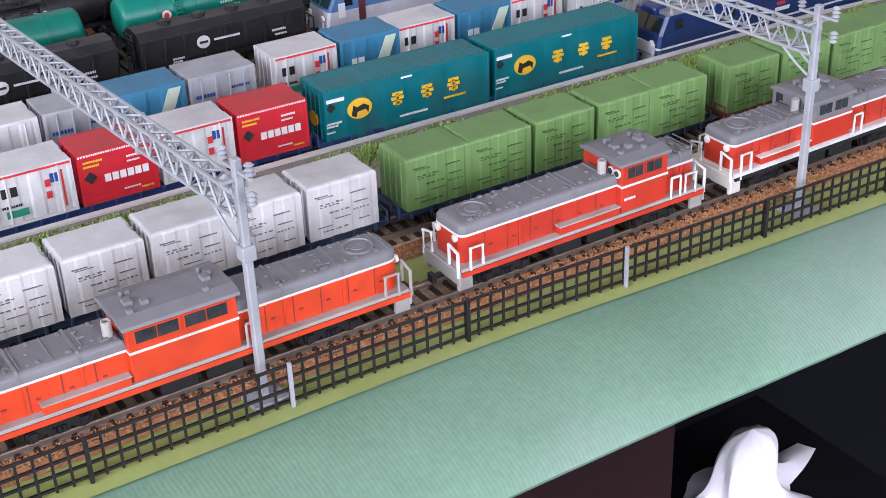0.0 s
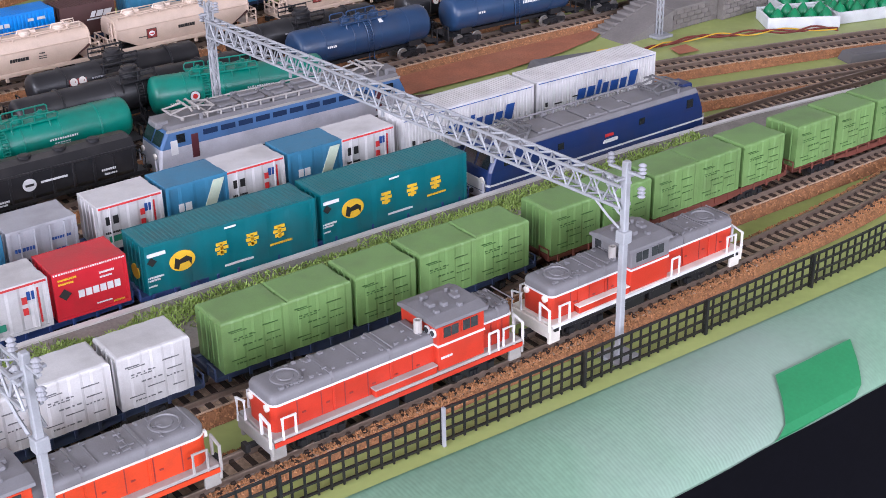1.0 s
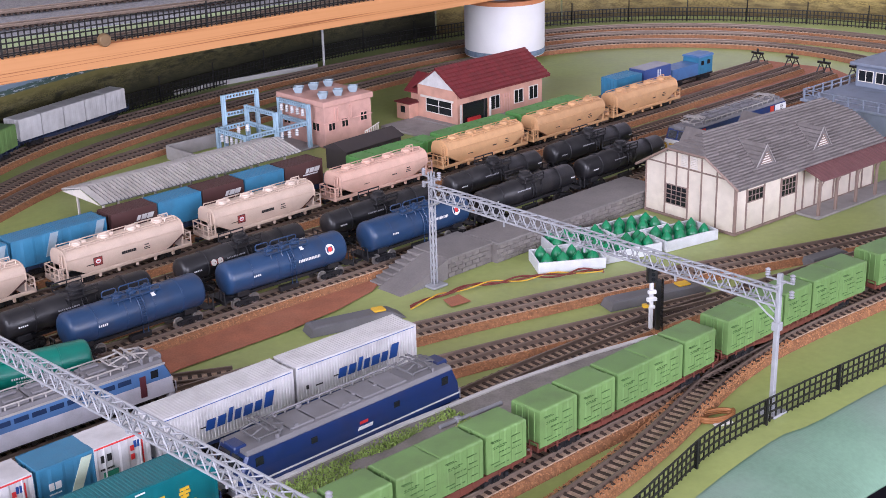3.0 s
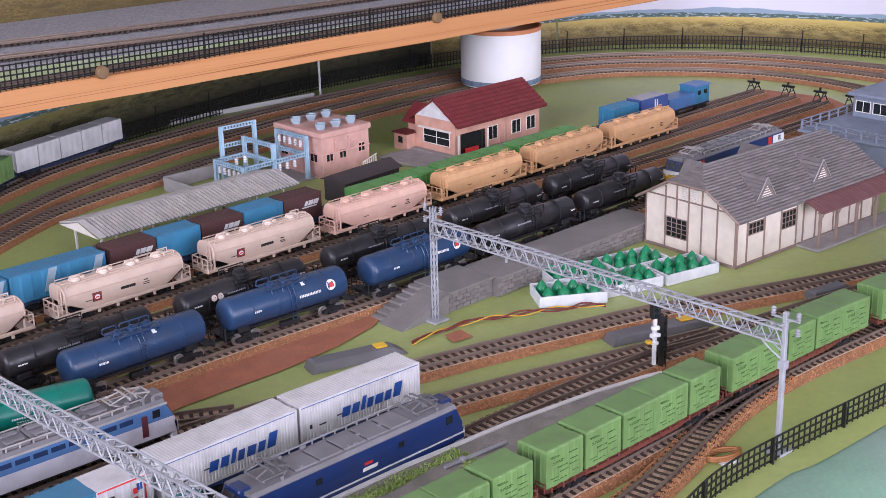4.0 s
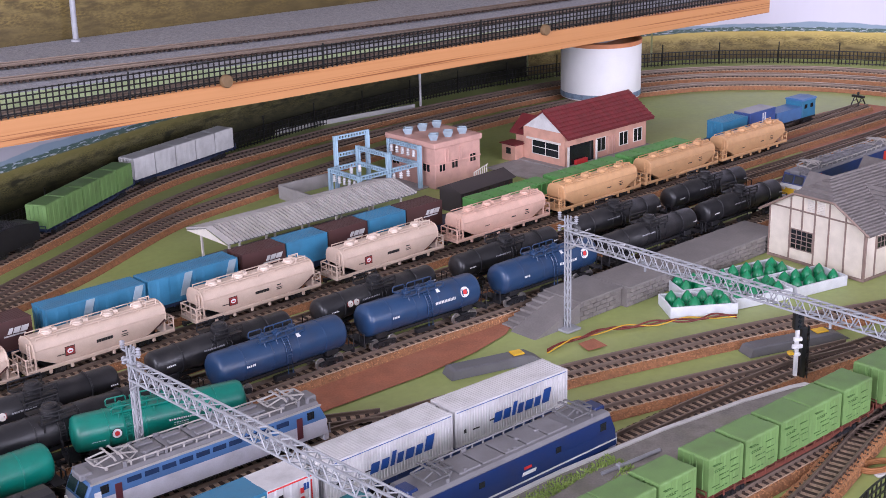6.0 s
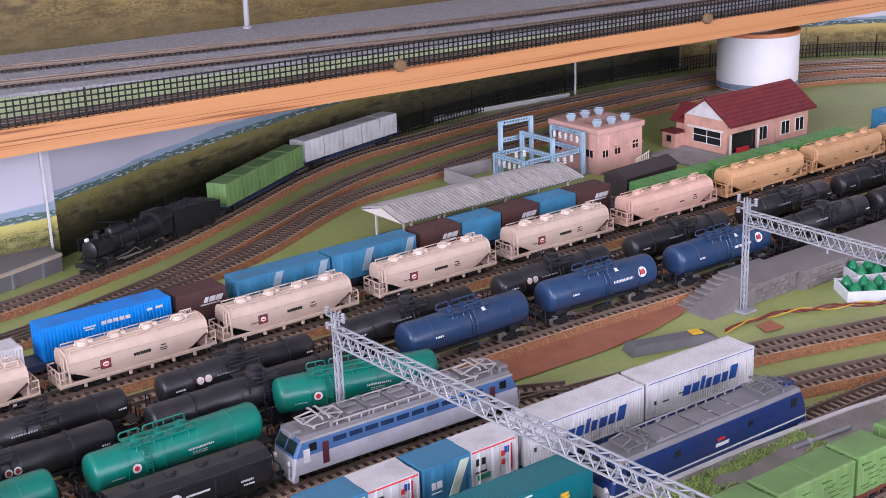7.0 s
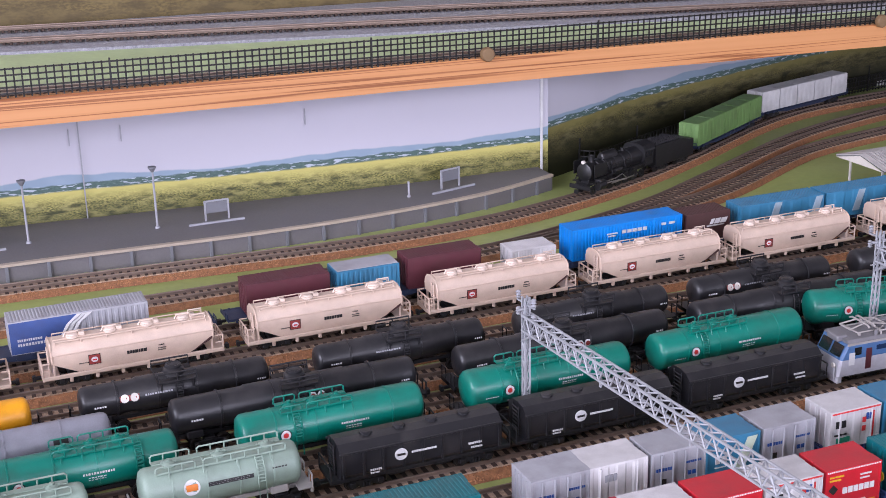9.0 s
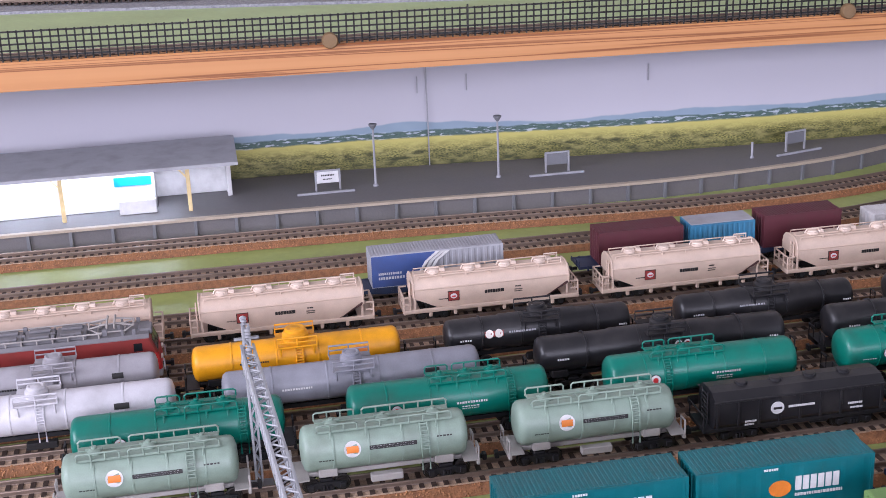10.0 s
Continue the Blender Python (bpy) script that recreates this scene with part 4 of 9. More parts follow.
def net_box():
    L, W, H = 0.0680, 0.0166, 0.0178
    t = thing("freight_container", "white ribbed container with slanted dark blue marks", "container", "white ribbed containers")
    container_body(L, W, H, 42, t, M_WHITE)
    y = -W / 2
    for x, w, hh in ((-0.0118, 0.0042, 0.0044), (-0.0062, 0.0038, 0.0044), (-0.0010, 0.0020, 0.0062), (0.0024, 0.0030, 0.0044), (0.0070, 0.0042, 0.0044), (0.0126, 0.0034, 0.0044), (0.0176, 0.0042, 0.0066)):
        part("marking", slanted(x, 0.0054, w, hh, 0.26 * hh, y - 0.0001), M_BLUEMARK, t)
    part("roof_line", bars([(-L / 2 + 0.0010, H - 0.0012, L - 0.0020, 0.0003)], y - 0.0001), M_VIOLET, t)
    part("marking", bars([(-0.0290, 0.0058, 0.0012, 0.0018)] + writing(-0.0240, 0.0058, 0.0040, 0.0006, y, random.Random(2)) + writing(-0.0140, 0.0070, 0.0030, 0.0005, y, random.Random(3)), y), M_BLACKMARK, t)
    return t


def small_box(material, mark, label, group):
    """One of five ribbed five-ton containers on a wagon of the running train."""
    rng = random.Random(5)
    L, W, H = 0.0222, 0.0162, 0.0168
    t = thing("freight_container", label, "container", group)
    container_body(L, W, H, 3, t, material, roof_ribs=False, d=0.00018, edge_r=0.0009)
    items = [(-0.0088, 0.0131, 0.0042, 0.00032), (-0.0080, 0.0126, 0.0050, 0.00022), (-0.0086, 0.0035, 0.0046, 0.00024), (0.0022, 0.0118, 0.0052, 0.00030), (0.0034, 0.0086, 0.0044, 0.00026), (-0.0030, 0.0052, 0.0052, 0.00022), (0.0046, 0.0030, 0.0036, 0.00024)]
    for z, x0, x1 in ((0.0104, -0.0074, -0.0006), (0.0097, -0.0074, -0.0018), (0.0074, -0.0046, 0.0010), (0.0064, 0.0030, 0.0078), (0.0020, -0.0070, 0.0)):
        x = x0
        while x < x1:
            w = rng.uniform(0.0004, 0.0013)
            items.append((x, z, w, rng.uniform(0.00018, 0.00042)))
            x += w + rng.uniform(0.0003, 0.0009)
    part("marking", bars(items, -W / 2, 0.00012), mark, t, kind="stuff")
    return t


def tank_wagon(kind):
    """A bogie tank wagon; kind sets size, colour and fittings."""
    rng = random.Random(7)
    spec = {
        "green": (0.080, 0.0086, M_GREENTANK, "glossy green tank wagon with a top walkway and a round emblem"),
        "green_b": (0.080, 0.0086, M_GREENTANK, "glossy green tank wagon with a walkway towards one end"),
        "blue": (0.078, 0.0090, M_BLUETANK, "dark blue tank wagon with a ladder and a white round emblem"),
        "blue_b": (0.078, 0.0090, M_BLUETANK, "plain dark blue tank wagon with a central ladder and walkway"),
        "pale": (0.062, 0.0086, M_PALETANK, "pale grey-green tank wagon with full-length top railings"),
        "black": (0.084, 0.0076, M_BLACK, "matt black tank wagon with a domed hatch in the middle"),
        "black_b": (0.084, 0.0076, M_BLACK, "matt black tank wagon with two pale discs on a plate"),
        "long": (0.110, 0.0080, M_BLACK, "long black tank wagon with a domed hatch and small white marks"),
        "yellow": (0.089, 0.0076, M_YELLOWTANK, "orange-yellow tank wagon with a large dome"),
        "grey": (0.106, 0.0078, M_GREYTANK, "mid-grey tank wagon with a domed hatch and railing"),
        "silver": (0.084, 0.0076, M_SILVER, "silver-grey tank wagon with a domed hatch"),
        "white": (0.106, 0.0080, M_WHITETANK, "white tank wagon with a domed hatch and railing"),
    }[kind]
    L, R, material, label = spec
    t = thing("tank_wagon", label, "wagon", "tank wagons in the sidings")
    h, zc = L / 2, 0.0070 + R
    s = Shape()
    prof = [(0.0, -h), (R * 0.55, -h + 0.0003), (R * 0.86, -h + 0.0011), (R * 0.97, -h + 0.0022), (R, -h + 0.0036)]
    if kind in ("long", "black", "black_b"):
        prof = [(r * 0.94, x) for r, x in prof] + [(R * 0.94, -h * 0.42), (R, -h * 0.40), (R, h * 0.40), (R * 0.94, h * 0.42)]
        prof += [(r, -x) for r, x in reversed(prof[:5])]
    else:
        prof += [(r, -x) for r, x in reversed(prof)]
    s.turned(prof, 28, "x", (0, 0, zc))
    tank = part("tank", s, material, t, smooth=True)
    for x in (-h * 0.62, -h * 0.2, h * 0.2, h * 0.62):
        s = Shape()
        s.turned([(R + 0.00005, x - 0.0004), (R + 0.0002, x - 0.0003), (R + 0.0002, x + 0.0003), (R + 0.00005, x + 0.0004)], 28, "x", (0, 0, zc))
        part("band", s, material, tank, smooth=True)
    top = zc + R
    if kind in ("black", "black_b", "long", "yellow", "grey", "silver", "white"):
        fit_m = M_FRAME if kind in ("black", "black_b", "long") else material
        s = Shape()
        big = 1.25 if kind == "yellow" else 1.0
        s.turned([(0.0048 * big, -0.0016), (0.0046 * big, 0.0016 * big), (0.0040 * big, 0.0022 * big), (0.0036 * big, 0.0024 * big), (0.0036 * big, 0.0034 * big), (0.0030 * big, 0.0037 * big), (0.0022, 0.0034 * big), (0.0018, 0.0036 * big), (0.0, 0.0036 * big)], 22, "z", (0, 0, top))
        part("dome", s, material, t, smooth=True)
        s = Shape()
        for side in (-1, 1):
            s.rbox(-0.0085, 0.0085, *sorted((side * 0.0040, side * 0.0086)), top - 0.0016, top - 0.0008, 0.0002)
            for x in (-0.0070, 0.0070):
                s.tube([(x, side * 0.0082, top - 0.0012), (x, side * R * 0.96, zc + R * 0.30)], 0.0004, 5)
        part("walkway", s, fit_m, t)
        for side in (-1, 1):
            s = Shape()
            y = side * 0.0084
            s.tube([(-0.0083, y, top - 0.0012), (-0.0083, y, top + 0.0030), (0.0083, y, top + 0.0030), (0.0083, y, top - 0.0012)], 0.00042, 6)
            s.tube([(-0.0083, y, top + 0.0010), (0.0083, y, top + 0.0010)], 0.00036, 5)
            s.tube([(0, y, top - 0.0012), (0, y, top + 0.0030)], 0.00036, 5)
            part("handrail", s, fit_m, t)
    else:
        a, b = {"pale": (-h * 0.80, h * 0.80), "green_b": (-h * 0.20, h * 0.56), "blue": (-h * 0.34, h * 0.34), "blue_b": (-h * 0.34, h * 0.34)}.get(kind, (-h * 0.56, h * 0.20))
        s = Shape()
        for side in (-1, 1):
            s.rbox(a, b, *sorted((side * 0.0022, side * 0.0054)), top - 0.0008, top + 0.0001, 0.0002)
            for k in range(4):
                x = a + (b - a) * (0.1 + 0.26 * k)
                s.tube([(x, side * 0.0050, top - 0.0004), (x, side * 0.0062, top - 0.0030)], 0.0004, 5)
        part("walkway", s, material, t)
        for x in (a + 0.006, 0.0, b - 0.006) if kind == "pale" else (a + 0.005, (a + b) / 2, b - 0.005):
            s = Shape().turned([(0.0026, -0.0006), (0.0026, 0.0010), (0.0020, 0.0016), (0.0009, 0.0018), (0.0009, 0.0026), (0.0, 0.0027)], 16, "z", (x, 0, top))
            s.rbox(x - 0.0030, x + 0.0030, -0.0004, 0.0004, top + 0.0012, top + 0.0019, 0.0001)
            part("hatch", s, material, t, smooth=True)
        for side in (-1, 1):
            y = side * 0.0054
            for xa, xb in ((a, a + (b - a) * 0.30), (a + (b - a) * 0.36, b)):
                s = Shape()
                s.tube([(xa, y, top - 0.0004), (xa, y, top + 0.0018), (xa + 0.0008, y, top + 0.0025), (xb - 0.0008, y, top + 0.0025), (xb, y, top + 0.0018), (xb, y, top - 0.0004)], 0.00036, 6)
                n = max(1, round((xb - xa) / 0.0055))
                for k in range(1, n):
                    x = xa + (xb - xa) * k / n
                    s.tube([(x, y, top - 0.0004), (x, y, top + 0.0025)], 0.00030, 5)
                part("handrail", s, material, t)
    s = Shape()
    xl = {"green": -h * 0.40, "green_b": h * 0.60, "blue": h * 0.02, "blue_b": h * 0.02, "pale": h * 0.46}.get(kind, h * 0.02)
    pts = [[(xl + d, -(R + 0.0006) * math.sin(q), zc + (R + 0.0006) * math.cos(q)) for q in (0.5, 0.8, 1.1, 1.4, 1.7)] for d in (-0.0014, 0.0014)]
    for p in pts:
        s.tube([*p, (p[-1][0], p[-1][1], 0.006)], 0.0004, 5)
    for k in range(9):
        q = 0.5 + k * 0.15
        s.tube([(xl - 0.0014, -(R + 0.0006) * math.sin(q), zc + (R + 0.0006) * math.cos(q)), (xl + 0.0014, -(R + 0.0006) * math.sin(q), zc + (R + 0.0006) * math.cos(q))], 0.00036, 5)
    part("ladder", s, M_FRAME if kind in ("black", "black_b", "long") else material, t)
    s = Shape()
    e = h + 0.0035
    s.rbox(-e, e, -0.0022, 0.0022, 0.0048, 0.0066, 0.0002)
    for d in (-1, 1):
        s.rbox(*sorted((d * e, d * (e - 0.0012))), -0.0078, 0.0078, 0.0044, 0.0066, 0.0002)
        s.rbox(*sorted((d * (h - 0.006), d * (h - 0.013))), -0.0060, 0.0060, 0.0060, 0.0092, 0.0003)
        s.rbox(*sorted((d * e, d * (e - 0.006))), -0.0078, 0.0078, 0.0062, 0.0067, 0.0001)
    s.rbox(-0.006, 0.006, -0.0062, -0.0030, 0.0018, 0.0046, 0.0003)
    part("underframe", s, M_PEWTER if kind == "pale" else M_FRAME, t)
    for d in (-1, 1):
        for y in (-1, 1):
            s = Shape().tube([(d * (e - 0.0004), y * 0.0074, 0.0045), (d * (e - 0.0004), y * 0.0074, 0.0118), (d * (e - 0.0004), y * 0.0030, 0.0118), (d * (e - 0.0004), y * 0.0030, 0.0062)], 0.00042, 5)
            part("end_rail", s, M_PEWTER if kind == "pale" else M_FRAME, t)
    for d in (-h * 0.72, h * 0.72):
        bogie(d, t, wheels=M_STEEL if kind in ("blue", "blue_b") else None)
    for d in (-1, 1):
        coupler(d * (e + 0.0005), t)

    def wrapped(x0, x1, q0, q1, lift=0.00025, n=4):
        """A patch that lies on the barrel, between two angles from its top towards -y."""
        s = Shape()
        v, f = [], []
        for i in range(n + 1):
            q = q0 + (q1 - q0) * i / n
            for x in (x0, x1):
                v.append((x, -(R + lift) * math.sin(q), zc + (R + lift) * math.cos(q)))
        for i in range(n):
            f.append((2 * i, 2 * i + 2, 2 * i + 3, 2 * i + 1))
        return s.add(v, f)

    def round_mark(x, q, r, material, lift):
        s = Shape()
        v = [(x + r * math.cos(k * math.pi / 9), -(R + lift) * math.sin(q - r * math.sin(k * math.pi / 9) / R), zc + (R + lift) * math.cos(q - r * math.sin(k * math.pi / 9) / R)) for k in range(18)]
        part("emblem", s.add(v, [tuple(range(18))]), material, t)

    def line_of(x0, w, q, dq, material):
        s = Shape()
        for x, _, c, _ in writing(x0, 0, w, 0.0011, 0, rng):
            k = wrapped(x, x + c, q, q + dq, 0.00025, 1)
            s.add(k.v, k.f)
        part("marking", s, material, t)
    if kind in ("green", "green_b"):
        round_mark(-h * 0.54, 1.55, 0.0024, M_BLACKMARK, 0.0002)
        round_mark(-h * 0.54, 1.55, 0.0021, M_WHITEMARK, 0.0003)
        round_mark(-h * 0.54, 1.55, 0.0011, M_REDMARK, 0.0004)
        line_of(h * 0.05, 0.012, 1.45, 0.10, M_WHITEMARK)
        line_of(h * 0.10, 0.007, 1.66, 0.06, M_WHITEMARK)
        line_of(h * 0.10, 0.007, 1.78, 0.05, M_WHITEMARK)
        line_of(-h * 0.82, 0.006, 1.75, 0.05, M_WHITEMARK)
    elif kind in ("blue", "blue_b"):
        if kind == "blue":
            round_mark(h * 0.66, 1.25, 0.0030, M_WHITEMARK, 0.0002)
            round_mark(h * 0.66, 1.25, 0.0014, M_REDMARK, 0.0003)
            line_of(h * 0.12, 0.014, 1.35, 0.16, M_WHITEMARK)
        line_of(-h * 0.62, 0.005, 1.45, 0.12, M_WHITEMARK)
        part("marking", wrapped(h * 0.2, h * 0.26, 0.55, 0.80), M_WHITEMARK, t)
    elif kind == "pale":
        round_mark(-h * 0.40, 1.36, 0.0031, M_WHITEMARK, 0.0002)
        part("emblem", wrapped(-h * 0.47, -h * 0.33, 1.22, 1.50, 0.0004), M_ORANGEMARK, t)
        part("label_plate", wrapped(-h * 0.20, h * 0.36, 1.28, 1.46), M_BLACKMARK, t)
        line_of(-h * 0.18, 0.016, 1.33, 0.08, M_WHITEMARK)
        line_of(h * 0.60, 0.006, 1.2, 0.06, M_BLACKMARK)
        line_of(-h * 0.80, 0.006, 1.7, 0.05, M_BLACKMARK)
    elif kind in ("black", "black_b", "long"):
        line_of(-h * 0.86, 0.005, 1.5, 0.10, M_WHITEMARK)
        line_of(h * 0.84, 0.004, 1.5, 0.10, M_WHITEMARK)
        if kind == "black":
            line_of(-h * 0.34, 0.012, 1.24, 0.10, M_CGREY)
        elif kind == "black_b":
            part("label_plate", wrapped(-h * 0.60, -h * 0.40, 1.14, 1.46), M_EMBLEM, t)
            for q in (-0.55, -0.45):
                round_mark(h * q, 1.30, 0.0018, M_CREAM, 0.0004)
            line_of(-h * 0.34, 0.012, 1.24, 0.10, M_CGREY)
        else:
            round_mark(h * 0.10, 1.45, 0.0018, M_WHITEMARK, 0.0002)
            round_mark(h * 0.17, 1.45, 0.0018, M_WHITEMARK, 0.0002)
            for q in (0.10, 0.17):
                round_mark(h * q, 1.45, 0.0011, M_EMBLEM, 0.0004)
    else:
        line_of(-h * 0.55, 0.012, 1.4, 0.10, M_BLACKMARK if kind != "grey" else M_WHITEMARK)
        part("marking", wrapped(h * 0.55, h * 0.66, 1.15, 1.45), M_BLACKMARK if kind != "yellow" else M_ORANGEMARK, t)
    return t


def hopper_wagon(material, label, marked=True):
    """A bogie grain hopper: bulging body with sloped ends, roof hatches, end platforms."""
    rng = random.Random(9)
    t = thing("hopper_wagon", label, "wagon", "grain hopper wagons")
    half = 0.0385

    def ring(x, zb):
        """Section at x whose underside lies at zb."""
        k = max(0.0, min(1.0, (0.0125 - zb) / 0.006))
        yb = 0.0082 - 0.0012 * k
        return [(x, -yb, zb), (x, yb, zb), (x, 0.0083, max(0.0105, zb + 0.0006)), (x, 0.0083, 0.0165), (x, 0.0076, 0.0194), (x, 0.0055, 0.0212), (x, 0.0020, 0.0220), (x, -0.0020, 0.0220), (x, -0.0055, 0.0212), (x, -0.0076, 0.0194), (x, -0.0083, 0.0165), (x, -0.0083, max(0.0105, zb + 0.0006))]
    s = Shape()
    s.loft([ring(-half, 0.0128), ring(-half + 0.0008, 0.0122), ring(-half + 0.0120, 0.0064), ring(half - 0.0120, 0.0064), ring(half - 0.0008, 0.0122), ring(half, 0.0128)])
    body = part("body", s, material, t, smooth=True)
    s = Shape()
    for x in (-half + 0.0006, half - 0.0006):
        r = ring(x, 0.0122)
        for a, b in zip(r[2:], r[3:]):
            s.tube([(x, a[1] * 1.01, a[2] + 0.0001), (x, b[1] * 1.01, b[2] + 0.0001)], 0.0004, 5)
    for side in (-1, 1):
        s.tube([(-half, side * 0.0084, 0.0165), (half, side * 0.0084, 0.0165)], 0.00025, 4)
    part("rim", s, material, body)
    s = Shape()
    s.rbox(-half + 0.002, half - 0.002, -0.0026, 0.0026, 0.0217, 0.0224, 0.0002)
    part("walkway", s, material, t)
    for x in (-0.027, -0.0095, 0.008, 0.0255):
        s = Shape()
        s.turned([(0.0032, -0.0004), (0.0032, 0.0008), (0.0027, 0.0010), (0.0026, 0.0015), (0.0018, 0.0018), (0.0, 0.0019)], 18, "z", (x, -0.0006, 0.0222))
        s.rbox(x + 0.0030, x + 0.0058, -0.0020, 0.0010, 0.0222, 0.0238, 0.0003)
        s.tube([(x - 0.0040, -0.0006, 0.0224), (x - 0.0030, -0.0006, 0.0243), (x + 0.0030, -0.0006, 0.0243), (x + 0.0040, -0.0006, 0.0224)], 0.00040, 5)
        part("hatch", s, M_HATCH if marked else material, t)
    for side in (-1, 1):
        s = Shape()
        s.tube([(-half + 0.003, side * 0.0060, 0.0208), (-half + 0.003, side * 0.0060, 0.0222), (half - 0.003, side * 0.0060, 0.0222), (half - 0.003, side * 0.0060, 0.0208)], 0.00024, 5)
        for k in range(1, 6):
            x = -half + 0.003 + (2 * half - 0.006) * k / 6
            s.tube([(x, side * 0.0060, 0.0208), (x, side * 0.0060, 0.0222)], 0.00022, 5)
        part("roof_rail", s, material, t)
        s = Shape().tube([(0.0290, side * 0.0036, 0.0215), (0.0290, side * 0.0036, 0.0240), (0.0355, side * 0.0036, 0.0240), (0.0355, side * 0.0036, 0.0213)], 0.00040, 5)
        part("handrail", s, M_HATCH if marked else material, t)
    e = 0.0430
    s = Shape()
    for side in (-1, 1):
        s.rbox(-e, e, *sorted((side * 0.0072, side * 0.0086)), 0.0046, 0.0066, 0.0003)
        for x in (-0.030, -0.018, -0.006, 0.006, 0.018, 0.030):
            s.rbox(x - 0.0008, x + 0.0008, *sorted((side * 0.0070, side * 0.0084)), 0.0024, 0.0050, 0.0002)
    for d in (-1, 1):
        s.rbox(*sorted((d * e, d * (e - 0.0080))), -0.0080, 0.0080, 0.0058, 0.0064, 0.0002)
        s.rbox(*sorted((d * e, d * (e - 0.0010))), -0.0082, 0.0082, 0.0042, 0.0066, 0.0002)
        for y in (-0.0072, 0.0072):
            s.rbox(*sorted((d * (half - 0.0006), d * (half - 0.0016))), y - 0.0005, y + 0.0005, 0.0062, 0.0132, 0.0001)
    for x in (-0.011, 0.011):
        s.add([(x - 0.008, -0.0060, 0.0066), (x + 0.008, -0.0060, 0.0066), (x + 0.008, 0.0060, 0.0066), (x - 0.008, 0.0060, 0.0066), (x - 0.0025, -0.0030, 0.0022), (x + 0.0025, -0.0030, 0.0022), (x + 0.0025, 0.0030, 0.0022), (x - 0.0025, 0.0030, 0.0022)],
              [(0, 1, 5, 4), (1, 2, 6, 5), (2, 3, 7, 6), (3, 0, 4, 7), (4, 5, 6, 7)])
    part("underframe", s, material, t)
    for d in (-1, 1):
        s = Shape()
        for y in (-0.0078, -0.0026, 0.0026, 0.0078):
            s.tube([(d * (e - 0.0003), y, 0.0044), (d * (e - 0.0003), y, 0.0130)], 0.00042, 5)
        for z in (0.0094, 0.0130):
            s.tube([(d * (half + 0.0006), -0.0078, z), (d * (e - 0.0003), -0.0078, z), (d * (e - 0.0003), 0.0078, z), (d * (half + 0.0006), 0.0078, z)], 0.00042, 5)
        part("end_rail", s, material, t)
    s = Shape()
    s.tube([(-half - 0.001, -0.0066, 0.0064), (-half - 0.001, -0.0066, 0.0200)], 0.0004, 5)
    s.tube([(-half - 0.001, -0.0034, 0.0064), (-half - 0.001, -0.0034, 0.0200)], 0.0004, 5)
    for k in range(9):
        s.tube([(-half - 0.001, -0.0066, 0.0074 + k * 0.0014), (-half - 0.001, -0.0034, 0.0074 + k * 0.0014)], 0.00034, 5)
    part("ladder", s, material, t)
    for d in (-0.0285, 0.0285):
        bogie(d, t, M_FRAME)
    for d in (-1, 1):
        coupler(d * (e + 0.0006), t)
    y, e0 = -0.0083, -0.0075 if marked else 0.0
    part("marking", bars(writing(0.0040 + e0, 0.0116, 0.010, 0.0016, y, rng, 0.12) if marked else writing(0.0060, 0.0112, 0.004, 0.0007, y, rng), y), M_BLACKMARK, t)
    part("marking", bars(writing(0.0190 + e0, 0.0132, 0.003, 0.0006, y, rng) + writing(0.0185 + e0, 0.0118, 0.004, 0.0004, y, rng) + writing(0.0185 + e0, 0.0108, 0.004, 0.0004, y, rng) + writing(-0.0185 + e0, 0.0106, 0.0045, 0.0004, y, rng), y), M_BLACKMARK, t)
    if marked:
        part("emblem", bars([(-0.0215, 0.0094, 0.0056, 0.0050)], y), M_BLACKMARK, t)
        part("emblem", bars([(-0.0212, 0.0097, 0.0050, 0.0044)], y - 0.0001), M_EMBLEM, t)
        part("emblem", disc(-0.0187, y - 0.0002, 0.0119, 0.0016, 0.0013), M_WHITEMARK, t)
        part("emblem", bars([(-0.0197, 0.0115, 0.0020, 0.0006)], y - 0.0004), M_REDMARK, t)
        # brown triangle painted for the shade below the sloped end, not lettering
        s = Shape().across([(half - 0.0115, 0.0070), (half - 0.0012, 0.0122), (half - 0.0006, 0.0134), (half - 0.0016, 0.0134)], y - 0.0002, y)
        part("marking", s, M_BROWN, t)
    return t


